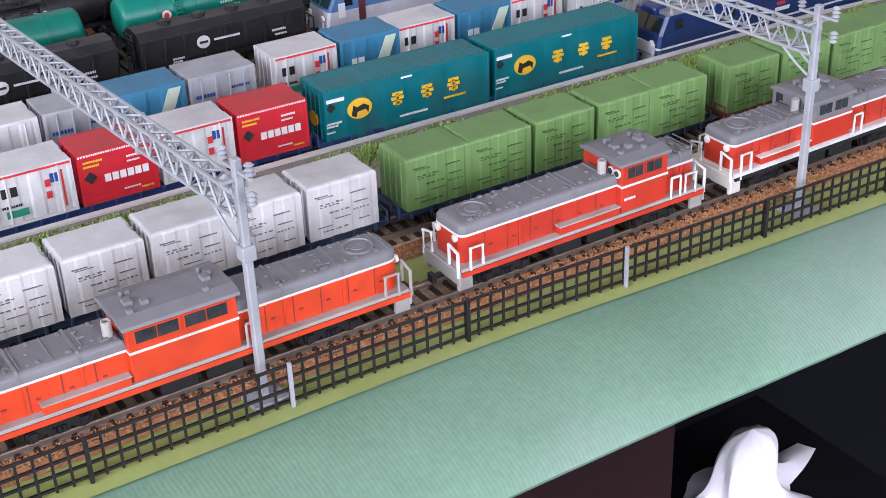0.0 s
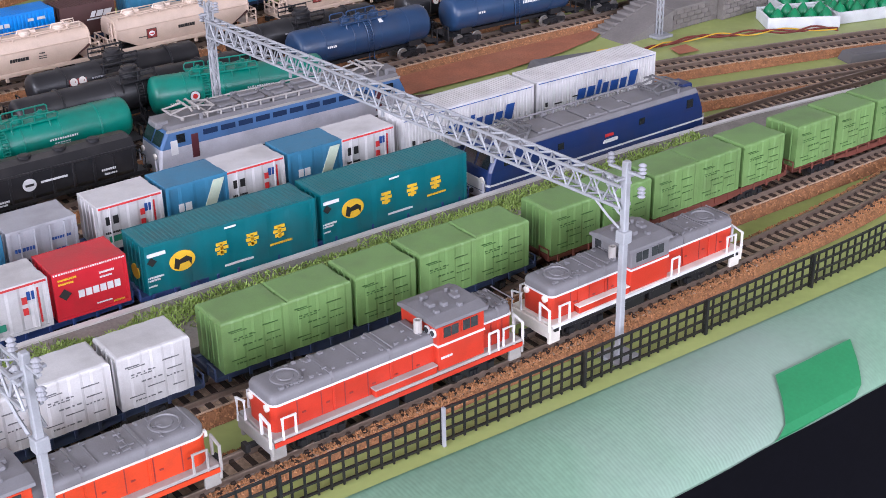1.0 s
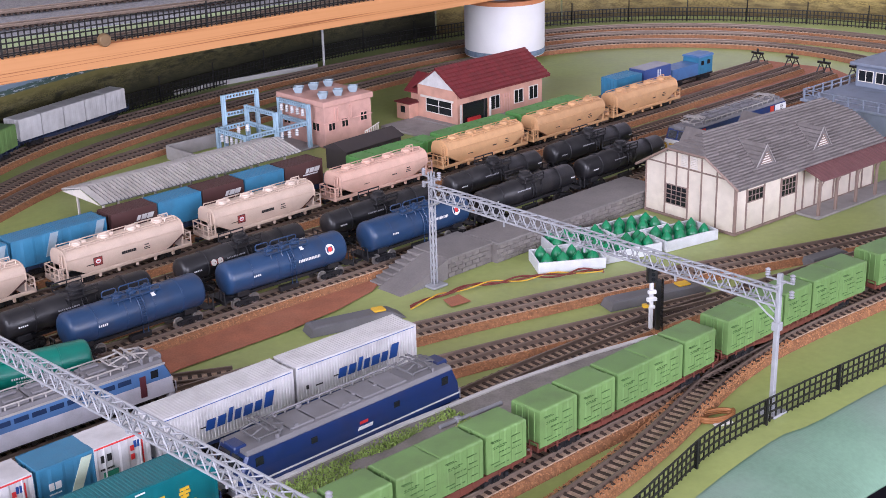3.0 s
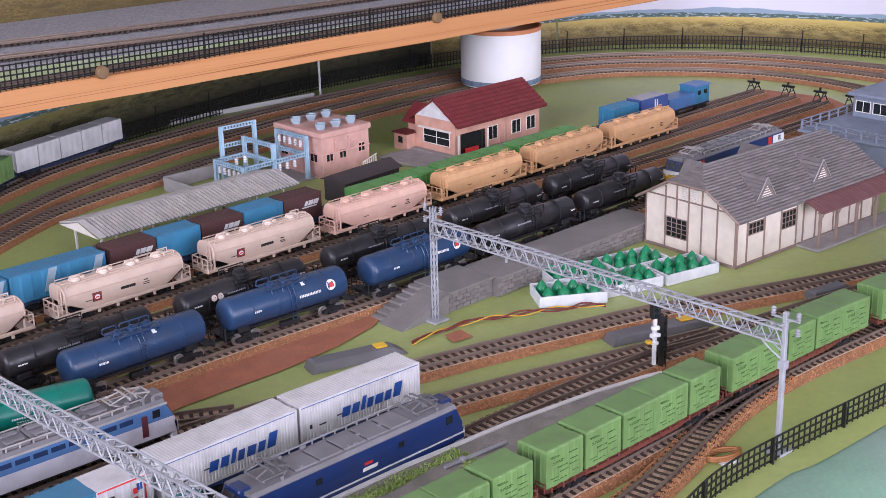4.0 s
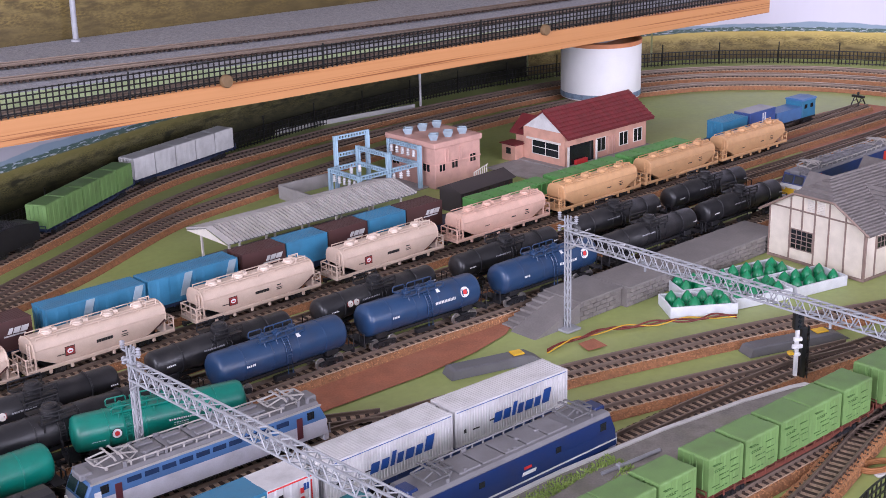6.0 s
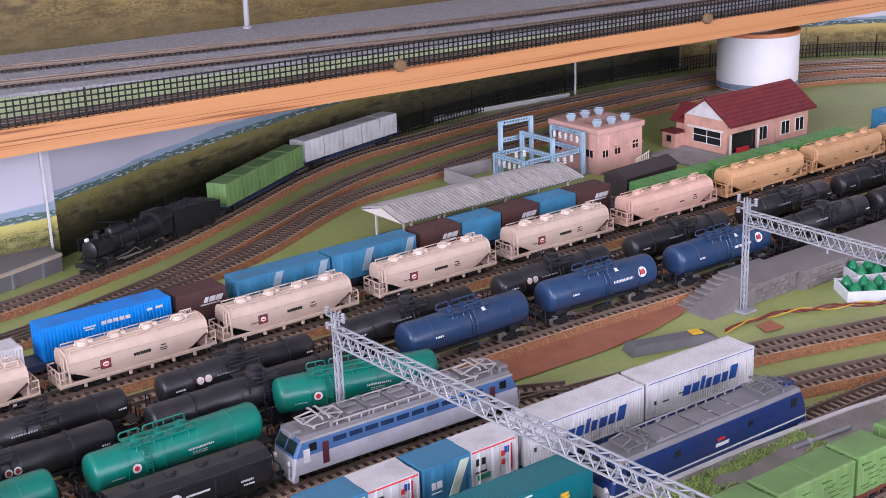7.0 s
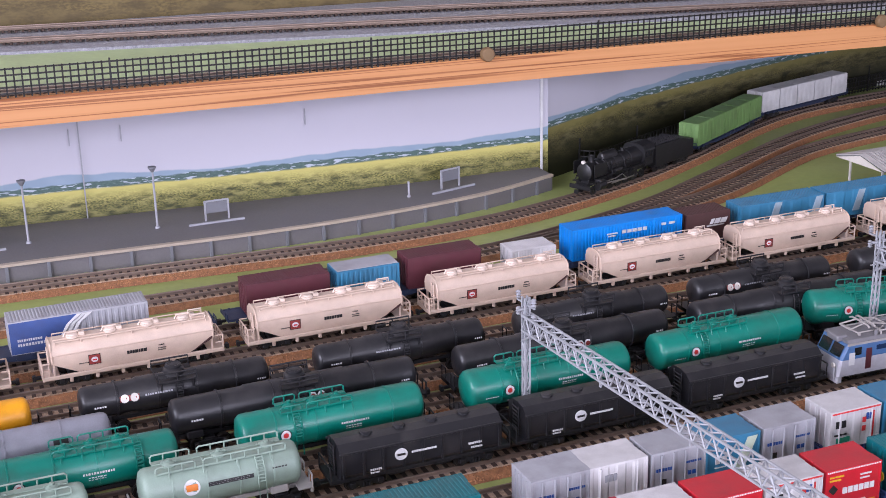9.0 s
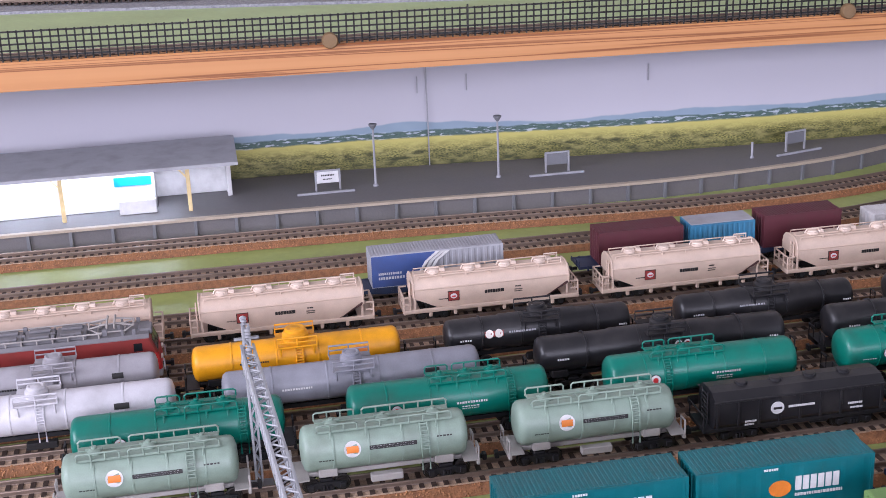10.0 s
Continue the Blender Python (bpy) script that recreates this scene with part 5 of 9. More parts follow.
def cement_wagon():
    """A black covered hopper with ribbed sides and a low pitched roof."""
    rng = random.Random(3)
    t = thing("covered_wagon", "black covered hopper wagon with a white round emblem", "wagon", "black covered wagons")
    h = 0.0345
    s = Shape()
    prof = [(-0.0072, 0.0066), (0.0072, 0.0066), (0.0084, 0.0084), (0.0084, 0.0180), (0.0050, 0.0206), (0.0, 0.0212), (-0.0050, 0.0206), (-0.0084, 0.0180), (-0.0084, 0.0084)]
    s.prism(prof, -h, h)
    body = part("body", s, M_BLACK, t)
    s = Shape()
    for k in range(9):
        x = -h + 0.0012 + k * (2 * h - 0.0024) / 8
        for side in (-1, 1):
            s.rbox(x - 0.0005, x + 0.0005, *sorted((side * 0.0082, side * 0.0089)), 0.0072, 0.0180, 0.0001)
    for side in (-1, 1):
        s.rbox(-h - 0.0005, h + 0.0005, *sorted((side * 0.0080, side * 0.0090)), 0.0174, 0.0182, 0.0002)
    part("rib", s, M_BLACK, body)
    for x in (-0.021, -0.007, 0.007, 0.021):
        part("hatch", Shape().turned([(0.0026, 0), (0.0026, 0.0010), (0.0020, 0.0014), (0.0, 0.0015)], 14, "z", (x, 0, 0.0208)), M_BLACK, t)
    s = Shape()
    e = h + 0.0040
    s.rbox(-e, e, -0.0076, 0.0076, 0.0050, 0.0066, 0.0002)
    for x in (-0.010, 0.010):
        s.rbox(x - 0.004, x + 0.004, -0.0050, 0.0050, 0.0024, 0.0052, 0.0006)
    part("underframe", s, M_FRAME, t)
    for d in (-1, 1):
        s = Shape()
        s.tube([(d * e, -0.0074, 0.0056), (d * e, -0.0074, 0.0125), (d * e, 0.0074, 0.0125), (d * e, 0.0074, 0.0056)], 0.00026, 5)
        for y in (-0.003, 0.003):
            s.tube([(d * (h + 0.0008), y, 0.0060), (d * (h + 0.0008), y, 0.0200)], 0.00022, 4)
        for k in range(7):
            s.tube([(d * (h + 0.0008), -0.003, 0.0080 + 0.0018 * k), (d * (h + 0.0008), 0.003, 0.0080 + 0.0018 * k)], 0.00018, 4)
        part("end_rail", s, M_FRAME, t)
    y = -0.0089
    part("emblem", disc(-0.0095, y, 0.0132, 0.0027, 0.0025), M_WHITEMARK, t)
    part("emblem", bars([(-0.0112, 0.0127, 0.0034, 0.0009)], y - 0.0002), M_BLACKMARK, t)
    part("marking", bars(writing(-0.0050, 0.0128, 0.0110, 0.0008, y, rng, 0.15) + writing(0.0195, 0.0110, 0.006, 0.0008, y, rng) + writing(0.0205, 0.0092, 0.005, 0.0007, y, rng) + writing(-0.0225, 0.0086, 0.005, 0.0007, y, rng) + writing(-0.0225, 0.0074, 0.004, 0.0006, y, rng), y), M_WHITEMARK, t)
    for d in (-0.0235, 0.0235):
        bogie(d, t)
    for d in (-1, 1):
        coupler(d * (e + 0.0006), t)
    return t


# ---- locomotives ----
def pantograph(x, z, parent, material, size=1.0):
    base = Shape()
    for y in (-0.0048, 0.0048):
        base.tube([(x - 0.0062, y, z + 0.0008), (x + 0.0062, y, z + 0.0008)], 0.0003, 5)
    for d in (-1, 1):
        base.tube([(x + d * 0.0058, -0.0048, z + 0.0008), (x + d * 0.0058, 0.0048, z + 0.0008)], 0.0003, 5)
    ob = part("pantograph", base, material, parent)
    for d in (-1, 1):
        s = Shape()
        for y in (-0.0048, 0.0048):
            s.tube([(x + d * 0.0058, y, z + 0.0008), (x + d * 0.0095 * size, y * 0.8, z + 0.0026), (x + d * 0.0016, y * 0.6, z + 0.0040)], 0.00045, 5)
        s.tube([(x + d * 0.0095 * size, -0.0040, z + 0.0026), (x + d * 0.0095 * size, 0.0040, z + 0.0026)], 0.00045, 5)
        part("folding_arm", s, material, ob)
        part("collector_bow", Shape().tube([(x + d * 0.0016, -0.0072, z + 0.0034), (x + d * 0.0016, -0.0058, z + 0.0042), (x + d * 0.0016, 0.0058, z + 0.0042), (x + d * 0.0016, 0.0072, z + 0.0034)], 0.0005, 5), material, ob)
        for y in (-0.0048, 0.0048):
            part("insulator", Shape().turned([(0.0006, -0.0006), (0.0009, -0.0002), (0.0006, 0.0), (0.0009, 0.0004), (0.0005, 0.0008)], 8, "z", (x + d * 0.0050, y, z)), material, ob)
    return ob


def electric(label, L, lower, upper, roof, nose, stripe, split, extras):
    """An electric locomotive: raked cab ends, glazed cabs, roof gear, three bogies."""
    t = thing("locomotive", label, "locomotive", "electric locomotives")
    h, W, z0, z1 = L / 2, 0.0097, 0.0050, 0.0200

    def ring(x, lo, hi, w=W):
        return [(x, -w, lo), (x, w, lo), (x, w, hi - 0.0012), (x, w - 0.0014, hi), (x, -w + 0.0014, hi), (x, -w, hi - 0.0012)]

    def shell(a, b, inset_top):
        """Body between heights a and b; the ends lean in by inset_top over the full height."""
        k0, k1 = inset_top * max(0, (a - 0.0105)) / 0.0095, inset_top * max(0, (b - 0.0105)) / 0.0095
        s = Shape()
        lo = [(-h + k0 + 0.0006, -W + 0.0014), (-h + k0 + 0.0014, -W), (h - k0 - 0.0014, -W), (h - k0 - 0.0006, -W + 0.0014), (h - k0 - 0.0006, W - 0.0014), (h - k0 - 0.0014, W), (-h + k0 + 0.0014, W), (-h + k0 + 0.0006, W - 0.0014)]
        hi = [(-h + k1 + 0.0006, -W + 0.0014), (-h + k1 + 0.0014, -W), (h - k1 - 0.0014, -W), (h - k1 - 0.0006, -W + 0.0014), (h - k1 - 0.0006, W - 0.0014), (h - k1 - 0.0014, W), (-h + k1 + 0.0014, W), (-h + k1 + 0.0006, W - 0.0014)]
        return s.loft([[(x, y, a) for x, y in lo], [(x, y, b) for x, y in hi]])
    body = part("body", shell(z0, split, nose), lower, t)
    part("upper_body", shell(split + 0.00002, z1, nose), upper, t)
    s = Shape()
    s.loft([ring(-h + nose + 0.0010, z1 - 0.0002, z1 + 0.0016, W - 0.0004), ring(h - nose - 0.0010, z1 - 0.0002, z1 + 0.0016, W - 0.0004)])
    part("roof", s, roof, t)
    flat = extras == "emblem"
    for k in range(5):
        s = Shape()
        x, rise = -h * 0.42 + k * h * 0.21, 0.0022 if flat else 0.0032
        s.rbox(x - h * 0.100, x + h * 0.100, -0.0062, 0.0062, z1 + 0.0012, z1 + rise, 0.0004)
        if not flat:
            for y in (-0.0034, 0.0034):
                s.rbox(x - h * 0.07, x + h * 0.07, y - 0.0016, y + 0.0016, z1 + rise - 0.0001, z1 + rise + 0.0010, 0.0003)
        part("roof_hatch", s, roof, t)
    for x in (-h * 0.90, h * 0.90):
        part("cab_roof_unit", Shape().rbox(x - 0.0030, x + 0.0030, -0.0042, 0.0042, z1 - 0.0004, z1 + 0.0026, 0.0006), upper if flat else roof, t)
    rng = random.Random(21)
    s = Shape()
    for k in range(14 if flat else 30):
        x, y, q = rng.uniform(-h * 0.86, h * 0.86), rng.choice((-0.0072, -0.0050, 0.0050, 0.0072, 0.0)), rng.uniform(0.0005, 0.0011)
        s.rbox(x - q, x + q, y - q * 0.7, y + q * 0.7, z1 + 0.0012, z1 + (0.0026 if flat else 0.0036) + rng.uniform(0, 0.0010), 0.0002)
    part("roof_fitting", s, roof, t, kind="stuff")
    for side in (-1, 1) if not flat else (1,):
        s = Shape()
        s.tube([(-h * 0.62, side * 0.0074, z1 + 0.0036), (h * 0.62, side * 0.0074, z1 + 0.0036)], 0.00042, 5)
        for k in range(-6, 7):
            s.tube([(k * h * 0.10, side * 0.0074, z1 + 0.0012), (k * h * 0.10, side * 0.0074, z1 + 0.0036)], 0.00042, 5)
        part("roof_conductor", s, roof if flat else M_PEWTER, t)
    for x in (-h * 0.68, h * 0.68):
        pantograph(x, z1 + 0.0022, t, M_DASH if flat else M_PEWTER, 0.8 if flat else 1.0)
    slope = nose / 0.0095
    for d in (-1, 1):
        s = Shape()
        xa, xb = d * (h - nose * 0.36 - 0.0006), d * (h - nose * 0.90 - 0.0006)
        za, zb = 0.0105 + 0.0095 * 0.36, 0.0105 + 0.0095 * 0.90
        o = d * 0.0003
        for y0, y1 in ((-0.0078, -0.0006), (0.0006, 0.0078)):
            s.add([(xa + o, y0, za), (xa + o, y1, za), (xb + o, y1, zb), (xb + o, y0, zb)], [(0, 1, 2, 3)])
        part("windscreen", s, M_GLASS, t)
        s = Shape()
        for y in (-0.0060, 0.0060):
            s.turned([(0.0012, -0.0002), (0.0012, 0.0005), (0.0007, 0.0007)] if d > 0 else [(0.0007, -0.0007), (0.0012, -0.0005), (0.0012, 0.0002)], 12, "x", (d * (h - 0.0006), y, 0.0098))
        part("headlight", s, M_CREAM, t)
        part("side_window", bars([(d * (h - nose - 0.0060) - 0.0018, 0.0146, 0.0036, 0.0036)], -W), M_GLASS, t)
        s = Shape()
        s.rbox(*sorted((d * (h - 0.0006), d * (h - 0.0036))), -W + 0.0006, W - 0.0006, 0.0014, z0, 0.0005)
        s.tube([(d * (h + 0.0004), -0.0080, 0.0040), (d * (h + 0.0004), -0.0080, 0.0090)], 0.0003, 5)
        s.tube([(d * (h + 0.0004), 0.0080, 0.0040), (d * (h + 0.0004), 0.0080, 0.0090)], 0.0003, 5)
        part("pilot", s, M_PALEGREY, t)
        coupler(d * (h + 0.0008), t)
    if stripe:
        s = Shape()
        s.add(*[v for v in (shell(0.0076, 0.0083, nose).v, shell(0.0076, 0.0083, nose).f)])
        s.v = [(x * 1.0025, y * 1.02, z) for x, y, z in s.v]
        part("stripe", s, M_WHITEMARK, t)
    if extras == "windows":
        n = 10
        for k in range(n):
            part("vent", bars([(-h * 0.66 + k * h * 1.32 / n, 0.0156, h * 1.32 / n * 0.80, 0.0022)], -W), M_SIDEGLASS, t)
        part("roof_edge", bars([(-h * 0.92, 0.0194, h * 1.84, 0.0010)], -W + 0.0002), M_PEWTER, t)
        for x in (-h + nose + 0.0105, h - nose - 0.0135):
            part("doorway", bars([(x, 0.0070, 0.0030, 0.0100)], -W), M_MAROON, t)
        part("nose_band", bars([(-h + 0.0060, 0.0100, 0.0030, 0.0060)], -W), M_WHITEMARK, t)
    elif extras == "emblem":
        rng = random.Random(6)
        part("emblem", bars([(0.0012, 0.0132, 0.0044, 0.0012)], -W), M_REDMARK, t)
        part("emblem", slanted(0.0, 0.0108, 0.0076, 0.0014, 0.0005, -W - 0.0002), M_WHITEMARK, t)
        for x in (-0.0240, 0.0200):
            part("vent", bars([(x, 0.0140, 0.0030, 0.0026)], -W), M_GLASS, t)
        for d in (-1, 1):
            xa = d * (h - 0.0006)
            part("nose_band", Shape().rbox(*sorted((xa, xa + d * 0.0003)), -0.0080, 0.0080, 0.0054, 0.0100, 0.0001), M_WHITEMARK, t)
    elif extras == "bands":
        for x in (-h * 0.2, h * 0.15):
            part("vent", bars([(x, 0.0092, 0.0090, 0.0016)], -W), M_GLASS, t)
    elif extras == "blocks":
        for d in (-1, 1):
            part("nose_band", bars([(min(d * (h - 0.0040), d * (h - 0.0185)), 0.0052, 0.0145, 0.0140)], -W), M_WHITEMARK, t)
            xa = d * (h - 0.0006)
            part("nose_band", Shape().rbox(*sorted((xa, xa + d * 0.0003)), -0.0090, 0.0090, 0.0054, 0.0102, 0.0001), M_YELLOWMARK, t)
            part("nose_band", Shape().rbox(*sorted((xa - d * 0.0012, xa - d * 0.0002)), -0.0094, 0.0094, 0.0102, 0.0130, 0.0001), M_WHITEMARK, t)
        for x in (-h + 0.0180, h - 0.0250):
            part("nose_band", bars([(x, 0.0052, 0.0050, 0.0140)], -W), M_VERMILION, t)
    s = Shape()
    for side in (-1, 1):
        s.rbox(-h * 0.9, h * 0.9, *sorted((side * 0.0070, side * 0.0092)), 0.0040, 0.0054, 0.0003)
    part("underframe", s, M_FRAME, t)
    for x in (-h * 0.64, 0.0, h * 0.64):
        bogie(x, t, M_PEWTER if extras == "emblem" else M_FRAME, base=0.0076)
    return t


def diesel(label, L, hoods, cab, body_m, stripe_m, worn, hood_h):
    """A hood-type diesel: walkway frame, two hoods, a cab, rails at both ends. hoods: (x0, x1) twice; cab: (x0, x1)."""
    t = thing("locomotive", label, "locomotive", "diesel locomotives on the front track")
    h, W = L / 2, 0.0095
    s = Shape()
    s.rbox(-h, h, -W, W, 0.0080, 0.0090, 0.0002)
    part("walkway", s, M_PEWTER if worn else M_CREAM, t)
    s = Shape()
    for side in (-1, 1):
        s.rbox(-h + 0.001, h - 0.001, *sorted((side * (W - 0.001), side * (W - 0.0001))), 0.0062, 0.0080, 0.0002)
    s.rbox(-h + 0.004, h - 0.004, -0.005, 0.005, 0.0040, 0.0080, 0.0003)
    for x in (-0.006, 0.006):
        s.rbox(x - 0.005, x + 0.005, -0.0080, 0.0080, 0.0018, 0.0062, 0.0006)
    part("frame", s, M_FRAME, t)
    if not worn:
        part("sill_stripe", bars([(-h, 0.0078, L, 0.0011)], -W), M_WHITEMARK, t)
    else:
        part("sill_stripe", bars([(-h, 0.0066, L, 0.0014)], -W), body_m, t)
    hw = 0.0068
    for k, (a, b) in enumerate(hoods):
        d = -1 if k == 0 else 1
        s = Shape()
        c = 0.0036 if worn == 2 else 0.0022
        arc = [(1 - math.cos(k * math.pi / 8), 1 - math.sin(k * math.pi / 8)) for k in range(5)]

        def plan(e):
            """Hood outline set in by e, with round corners at its outer end."""
            n = max(c - max(e, 0) * 0.5, 0.0008)
            outer, inner = (a + e, b - e) if d < 0 else (b - e, a + e)
            q = -d
            pts = [(inner, (hw - e)), (inner, -(hw - e))]
            front = [(outer + q * n * v, -(hw - e) + n * u) for u, v in arc]
            back = [(outer + q * n * v, (hw - e) - n * u) for u, v in reversed(arc)]
            pts += front + back
            return pts if d < 0 else pts[::-1]
        s.loft([[(x, y, 0.0090) for x, y in plan(0)], [(x, y, hood_h - 0.0036) for x, y in plan(0)]])
        hood = part("hood", s, body_m, t)
        s = Shape()
        s.loft([[(x, y, hood_h - 0.00358) for x, y in plan(-0.0001)], [(x, y, hood_h - 0.0029) for x, y in plan(-0.0001)]])
        part("hood_stripe", s, stripe_m, hood)
        s = Shape()
        s.loft([[(x, y, hood_h - 0.00288) for x, y in plan(0)], [(x, y, hood_h - 0.0013) for x, y in plan(0)], [(x, y, hood_h - 0.0005) for x, y in plan(0.0004)], [(x, y, hood_h - 0.0001) for x, y in plan(0.0011)], [(x, y, hood_h) for x, y in plan(0.0020)]])
        part("hood_top", s, M_ROOFGREY, hood, smooth=True)
        n = max(3, int((b - a) / 0.0075))
        s = Shape()
        for j in range(1, n):
            x = a + (b - a) * j / n
            for side in (-1, 1):
                s.rbox(x - 0.00015, x + 0.00015, *sorted((side * hw, side * (hw + 0.0002))), 0.0094, hood_h - 0.0038, 0.00005)
                s.rbox(x + 0.0014, x + 0.0026, *sorted((side * hw, side * (hw + 0.0003))), 0.0122, 0.0127, 0.00005)
        part("door_seam", s, M_EMBLEM, hood)
        s = Shape()
        fx = a + 0.0085 if d < 0 else b - 0.0085
        s.turned([(0.0044, -0.0002), (0.0044, 0.0005), (0.0038, 0.0006), (0.0036, 0.0002), (0.0024, 0.0002), (0.0022, 0.0005), (0.0014, 0.0005), (0.0, 0.0004)], 20, "z", (fx, 0, hood_h))
        for j in range(5):
            x = a + (b - a) * (0.12 + 0.19 * j)
            s.rbox(x - 0.0004, x + 0.0004, -0.0052, -0.0036, hood_h - 0.0001, hood_h + 0.0004, 0.0001)
            s.rbox(x - 0.0004, x + 0.0004, 0.0036, 0.0052, hood_h - 0.0001, hood_h + 0.0004, 0.0001)
            s.rbox(x + 0.0030, x + 0.0034, -0.0055, 0.0055, hood_h - 0.0001, hood_h + 0.0003, 0.0001)
        part("roof_fan", s, M_ROOFGREY, hood)
        rng = random.Random(int(1000 * (b - a)) + k)
        s = Shape()
        for j in range(int((b - a) / 0.0022)):
            x, y, q = rng.uniform(a + 0.003, b - 0.003), rng.choice((-0.0046, -0.0030, -0.0046, 0.0046, 0.0, 0.0030)), rng.uniform(0.0004, 0.0008)
            s.rbox(x - q, x + q, y - q * 0.7, y + q * 0.7, hood_h - 0.0002, hood_h + rng.uniform(0.0003, 0.0007), 0.0001)
        part("roof_fitting", s, M_ROOFGREY, hood, kind="stuff")
        for f in (0.36, 0.72) if b - a > 0.03 else (0.45,):
            x = a + (b - a) * (f if d < 0 else 1 - f)
            o = hw + 0.0002
            s = Shape().loft([[(x + e, -o, hood_h - 0.0028), (x + e, -o, hood_h - 0.0011), (x + e, -o + 0.0012, hood_h + 0.0003), (x + e, o - 0.0012, hood_h + 0.0003), (x + e, o, hood_h - 0.0011), (x + e, o, hood_h - 0.0028), (x + e, hw - 0.0004, hood_h - 0.0028),
                               (x + e, hw - 0.0014, hood_h - 0.0006), (x + e, -hw + 0.0014, hood_h - 0.0006), (x + e, -hw + 0.0004, hood_h - 0.0028)] for e in (-0.0004, 0.0004)])
            part("hood_band", s, M_ROOFGREY, hood)
            for side in (-1, 1):
                part("hood_band", Shape().rbox(x - 0.0004, x + 0.0004, *sorted((side * hw, side * (hw + 0.0003))), 0.0091, hood_h - 0.0037, 0.0001), body_m, hood)
        s = Shape()
        ex = a if d < 0 else b
        for y in (-0.0042, 0.0042):
            s.turned([(0.0011, -0.0003), (0.0011, 0.0006), (0.0006, 0.0008)] if d > 0 else [(0.0006, -0.0008), (0.0011, -0.0006), (0.0011, 0.0003)], 12, "x", (ex, y, hood_h - 0.0044))
        part("headlight", s, M_CREAM, hood)
    x0, x1 = cab
    s = Shape()
    ch = hood_h + 0.0050
    s.rbox(x0, x1, -0.0090, 0.0090, 0.0090, ch - 0.0018, 0.0003)
    cabp = part("cab", s, body_m, t)
    if worn == 0:
        part("cab_upper", Shape().rbox(x0 - 0.0001, x1 + 0.0001, -0.0091, 0.0091, hood_h - 0.0028, ch - 0.0017, 0.0003), M_ROOFGREY, cabp)
    part("cab_stripe", Shape().box(x0 - 0.0001, x1 + 0.0001, -0.00915, 0.00915, hood_h - 0.0036, hood_h - 0.0029), stripe_m, cabp)
    s = Shape()
    s.loft([[(x, -0.0094, ch - 0.0019), (x, 0.0094, ch - 0.0019), (x, 0.0092, ch - 0.0010), (x, 0.0055, ch), (x, -0.0055, ch), (x, -0.0092, ch - 0.0010)] for x in (x0 - 0.0010, x1 + 0.0010)])
    for x in (x0 + 0.004, x1 - 0.004):
        s.rbox(x - 0.0012, x + 0.0012, -0.0016, 0.0016, ch - 0.0002, ch + 0.0010, 0.0003)
        s.tube([(x, 0.0040, ch - 0.0008), (x, 0.0040, ch + 0.0014)], 0.0006, 8)
    for x, y, q in ((x0 + 0.0030, -0.0045, 0.0008), (x0 + 0.0075, -0.0022, 0.0010), (x1 - 0.0060, -0.0050, 0.0008), (x1 - 0.0025, 0.0020, 0.0009), (x0 + 0.0055, 0.0048, 0.0009)):
        s.rbox(x - q, x + q, y - q, y + q, ch - 0.0010, ch + q * 1.1, 0.0002)
    part("cab_roof", s, M_ROOFGREY, cabp)
    zw = hood_h - 0.0012
    n = 2
    w = (x1 - x0 - 0.003) / n
    frames = Shape()
    glazing = []
    for k in range(n):
        xx = x0 + 0.0015 + k * w
        for side in (-1, 1):
            frames.rbox(xx, xx + w - 0.0006, *sorted((side * 0.0090, side * 0.00925)), zw, zw + 0.0040, 0.00005)
            for u in (0, 1):
                g = (w - 0.0014) / 2
                glazing.append((xx + 0.0004 + u * g, xx + 0.0001 + (u + 1) * g, *sorted((side * 0.0090, side * 0.00945)), zw + 0.0004, zw + 0.0036))
    for x, d in ((x0, -1), (x1, 1))[1 if worn == 1 else 0:]:
        for y in (-0.0076, 0.0040):
            frames.rbox(*sorted((x, x + d * 0.0002)), y, y + 0.0036, zw, zw + 0.0040, 0.00005)
            glazing.append((*sorted((x, x + d * 0.0004)), y + 0.0004, y + 0.0032, zw + 0.0004, zw + 0.0036))
    part("window_frame", frames, M_ROOFGREY if worn == 0 else body_m, cabp)
    for g in glazing:
        part("window", Shape().rbox(*g, 0.00005), M_CABGLASS, cabp)
    if worn == 1:
        for y in (-0.0072, -0.0044):
            part("window_frame", Shape().turned([(0.0014, -0.0004), (0.0014, 0.0001), (0.0, 0.0001)], 14, "x", (x0 - 0.0002, y, zw + 0.0018)), M_WHITEMARK, cabp)
            part("window", Shape().turned([(0.0, -0.0006), (0.0009, -0.0006), (0.0009, 0.0)], 12, "x", (x0 - 0.0002, y, zw + 0.0018)), M_CABGLASS, cabp)
    s = Shape()
    s.turned([(0.0013, 0), (0.0013, 0.0044), (0.0010, 0.0045), (0.0010, 0.0034), (0.0, 0.0034)], 12, "z", (x0 - 0.0026, -0.0030, hood_h - 0.0004))
    part("exhaust", s, M_PEWTER, t)
    s = Shape()
    s.rbox(x0 - 0.022, x0 - 0.0005, -0.0092, -hw, 0.0090, 0.0112, 0.0002)
    part("side_tank", s, body_m, t)
    s = Shape()
    s.rbox(x0 - 0.0222, x0 - 0.0003, -0.0094, -hw, 0.0112, 0.0116, 0.0001)
    part("step_board", s, M_PEWTER if worn else M_CREAM, t)
    rail_m = M_PEWTER if worn == 2 else M_WHITEMARK
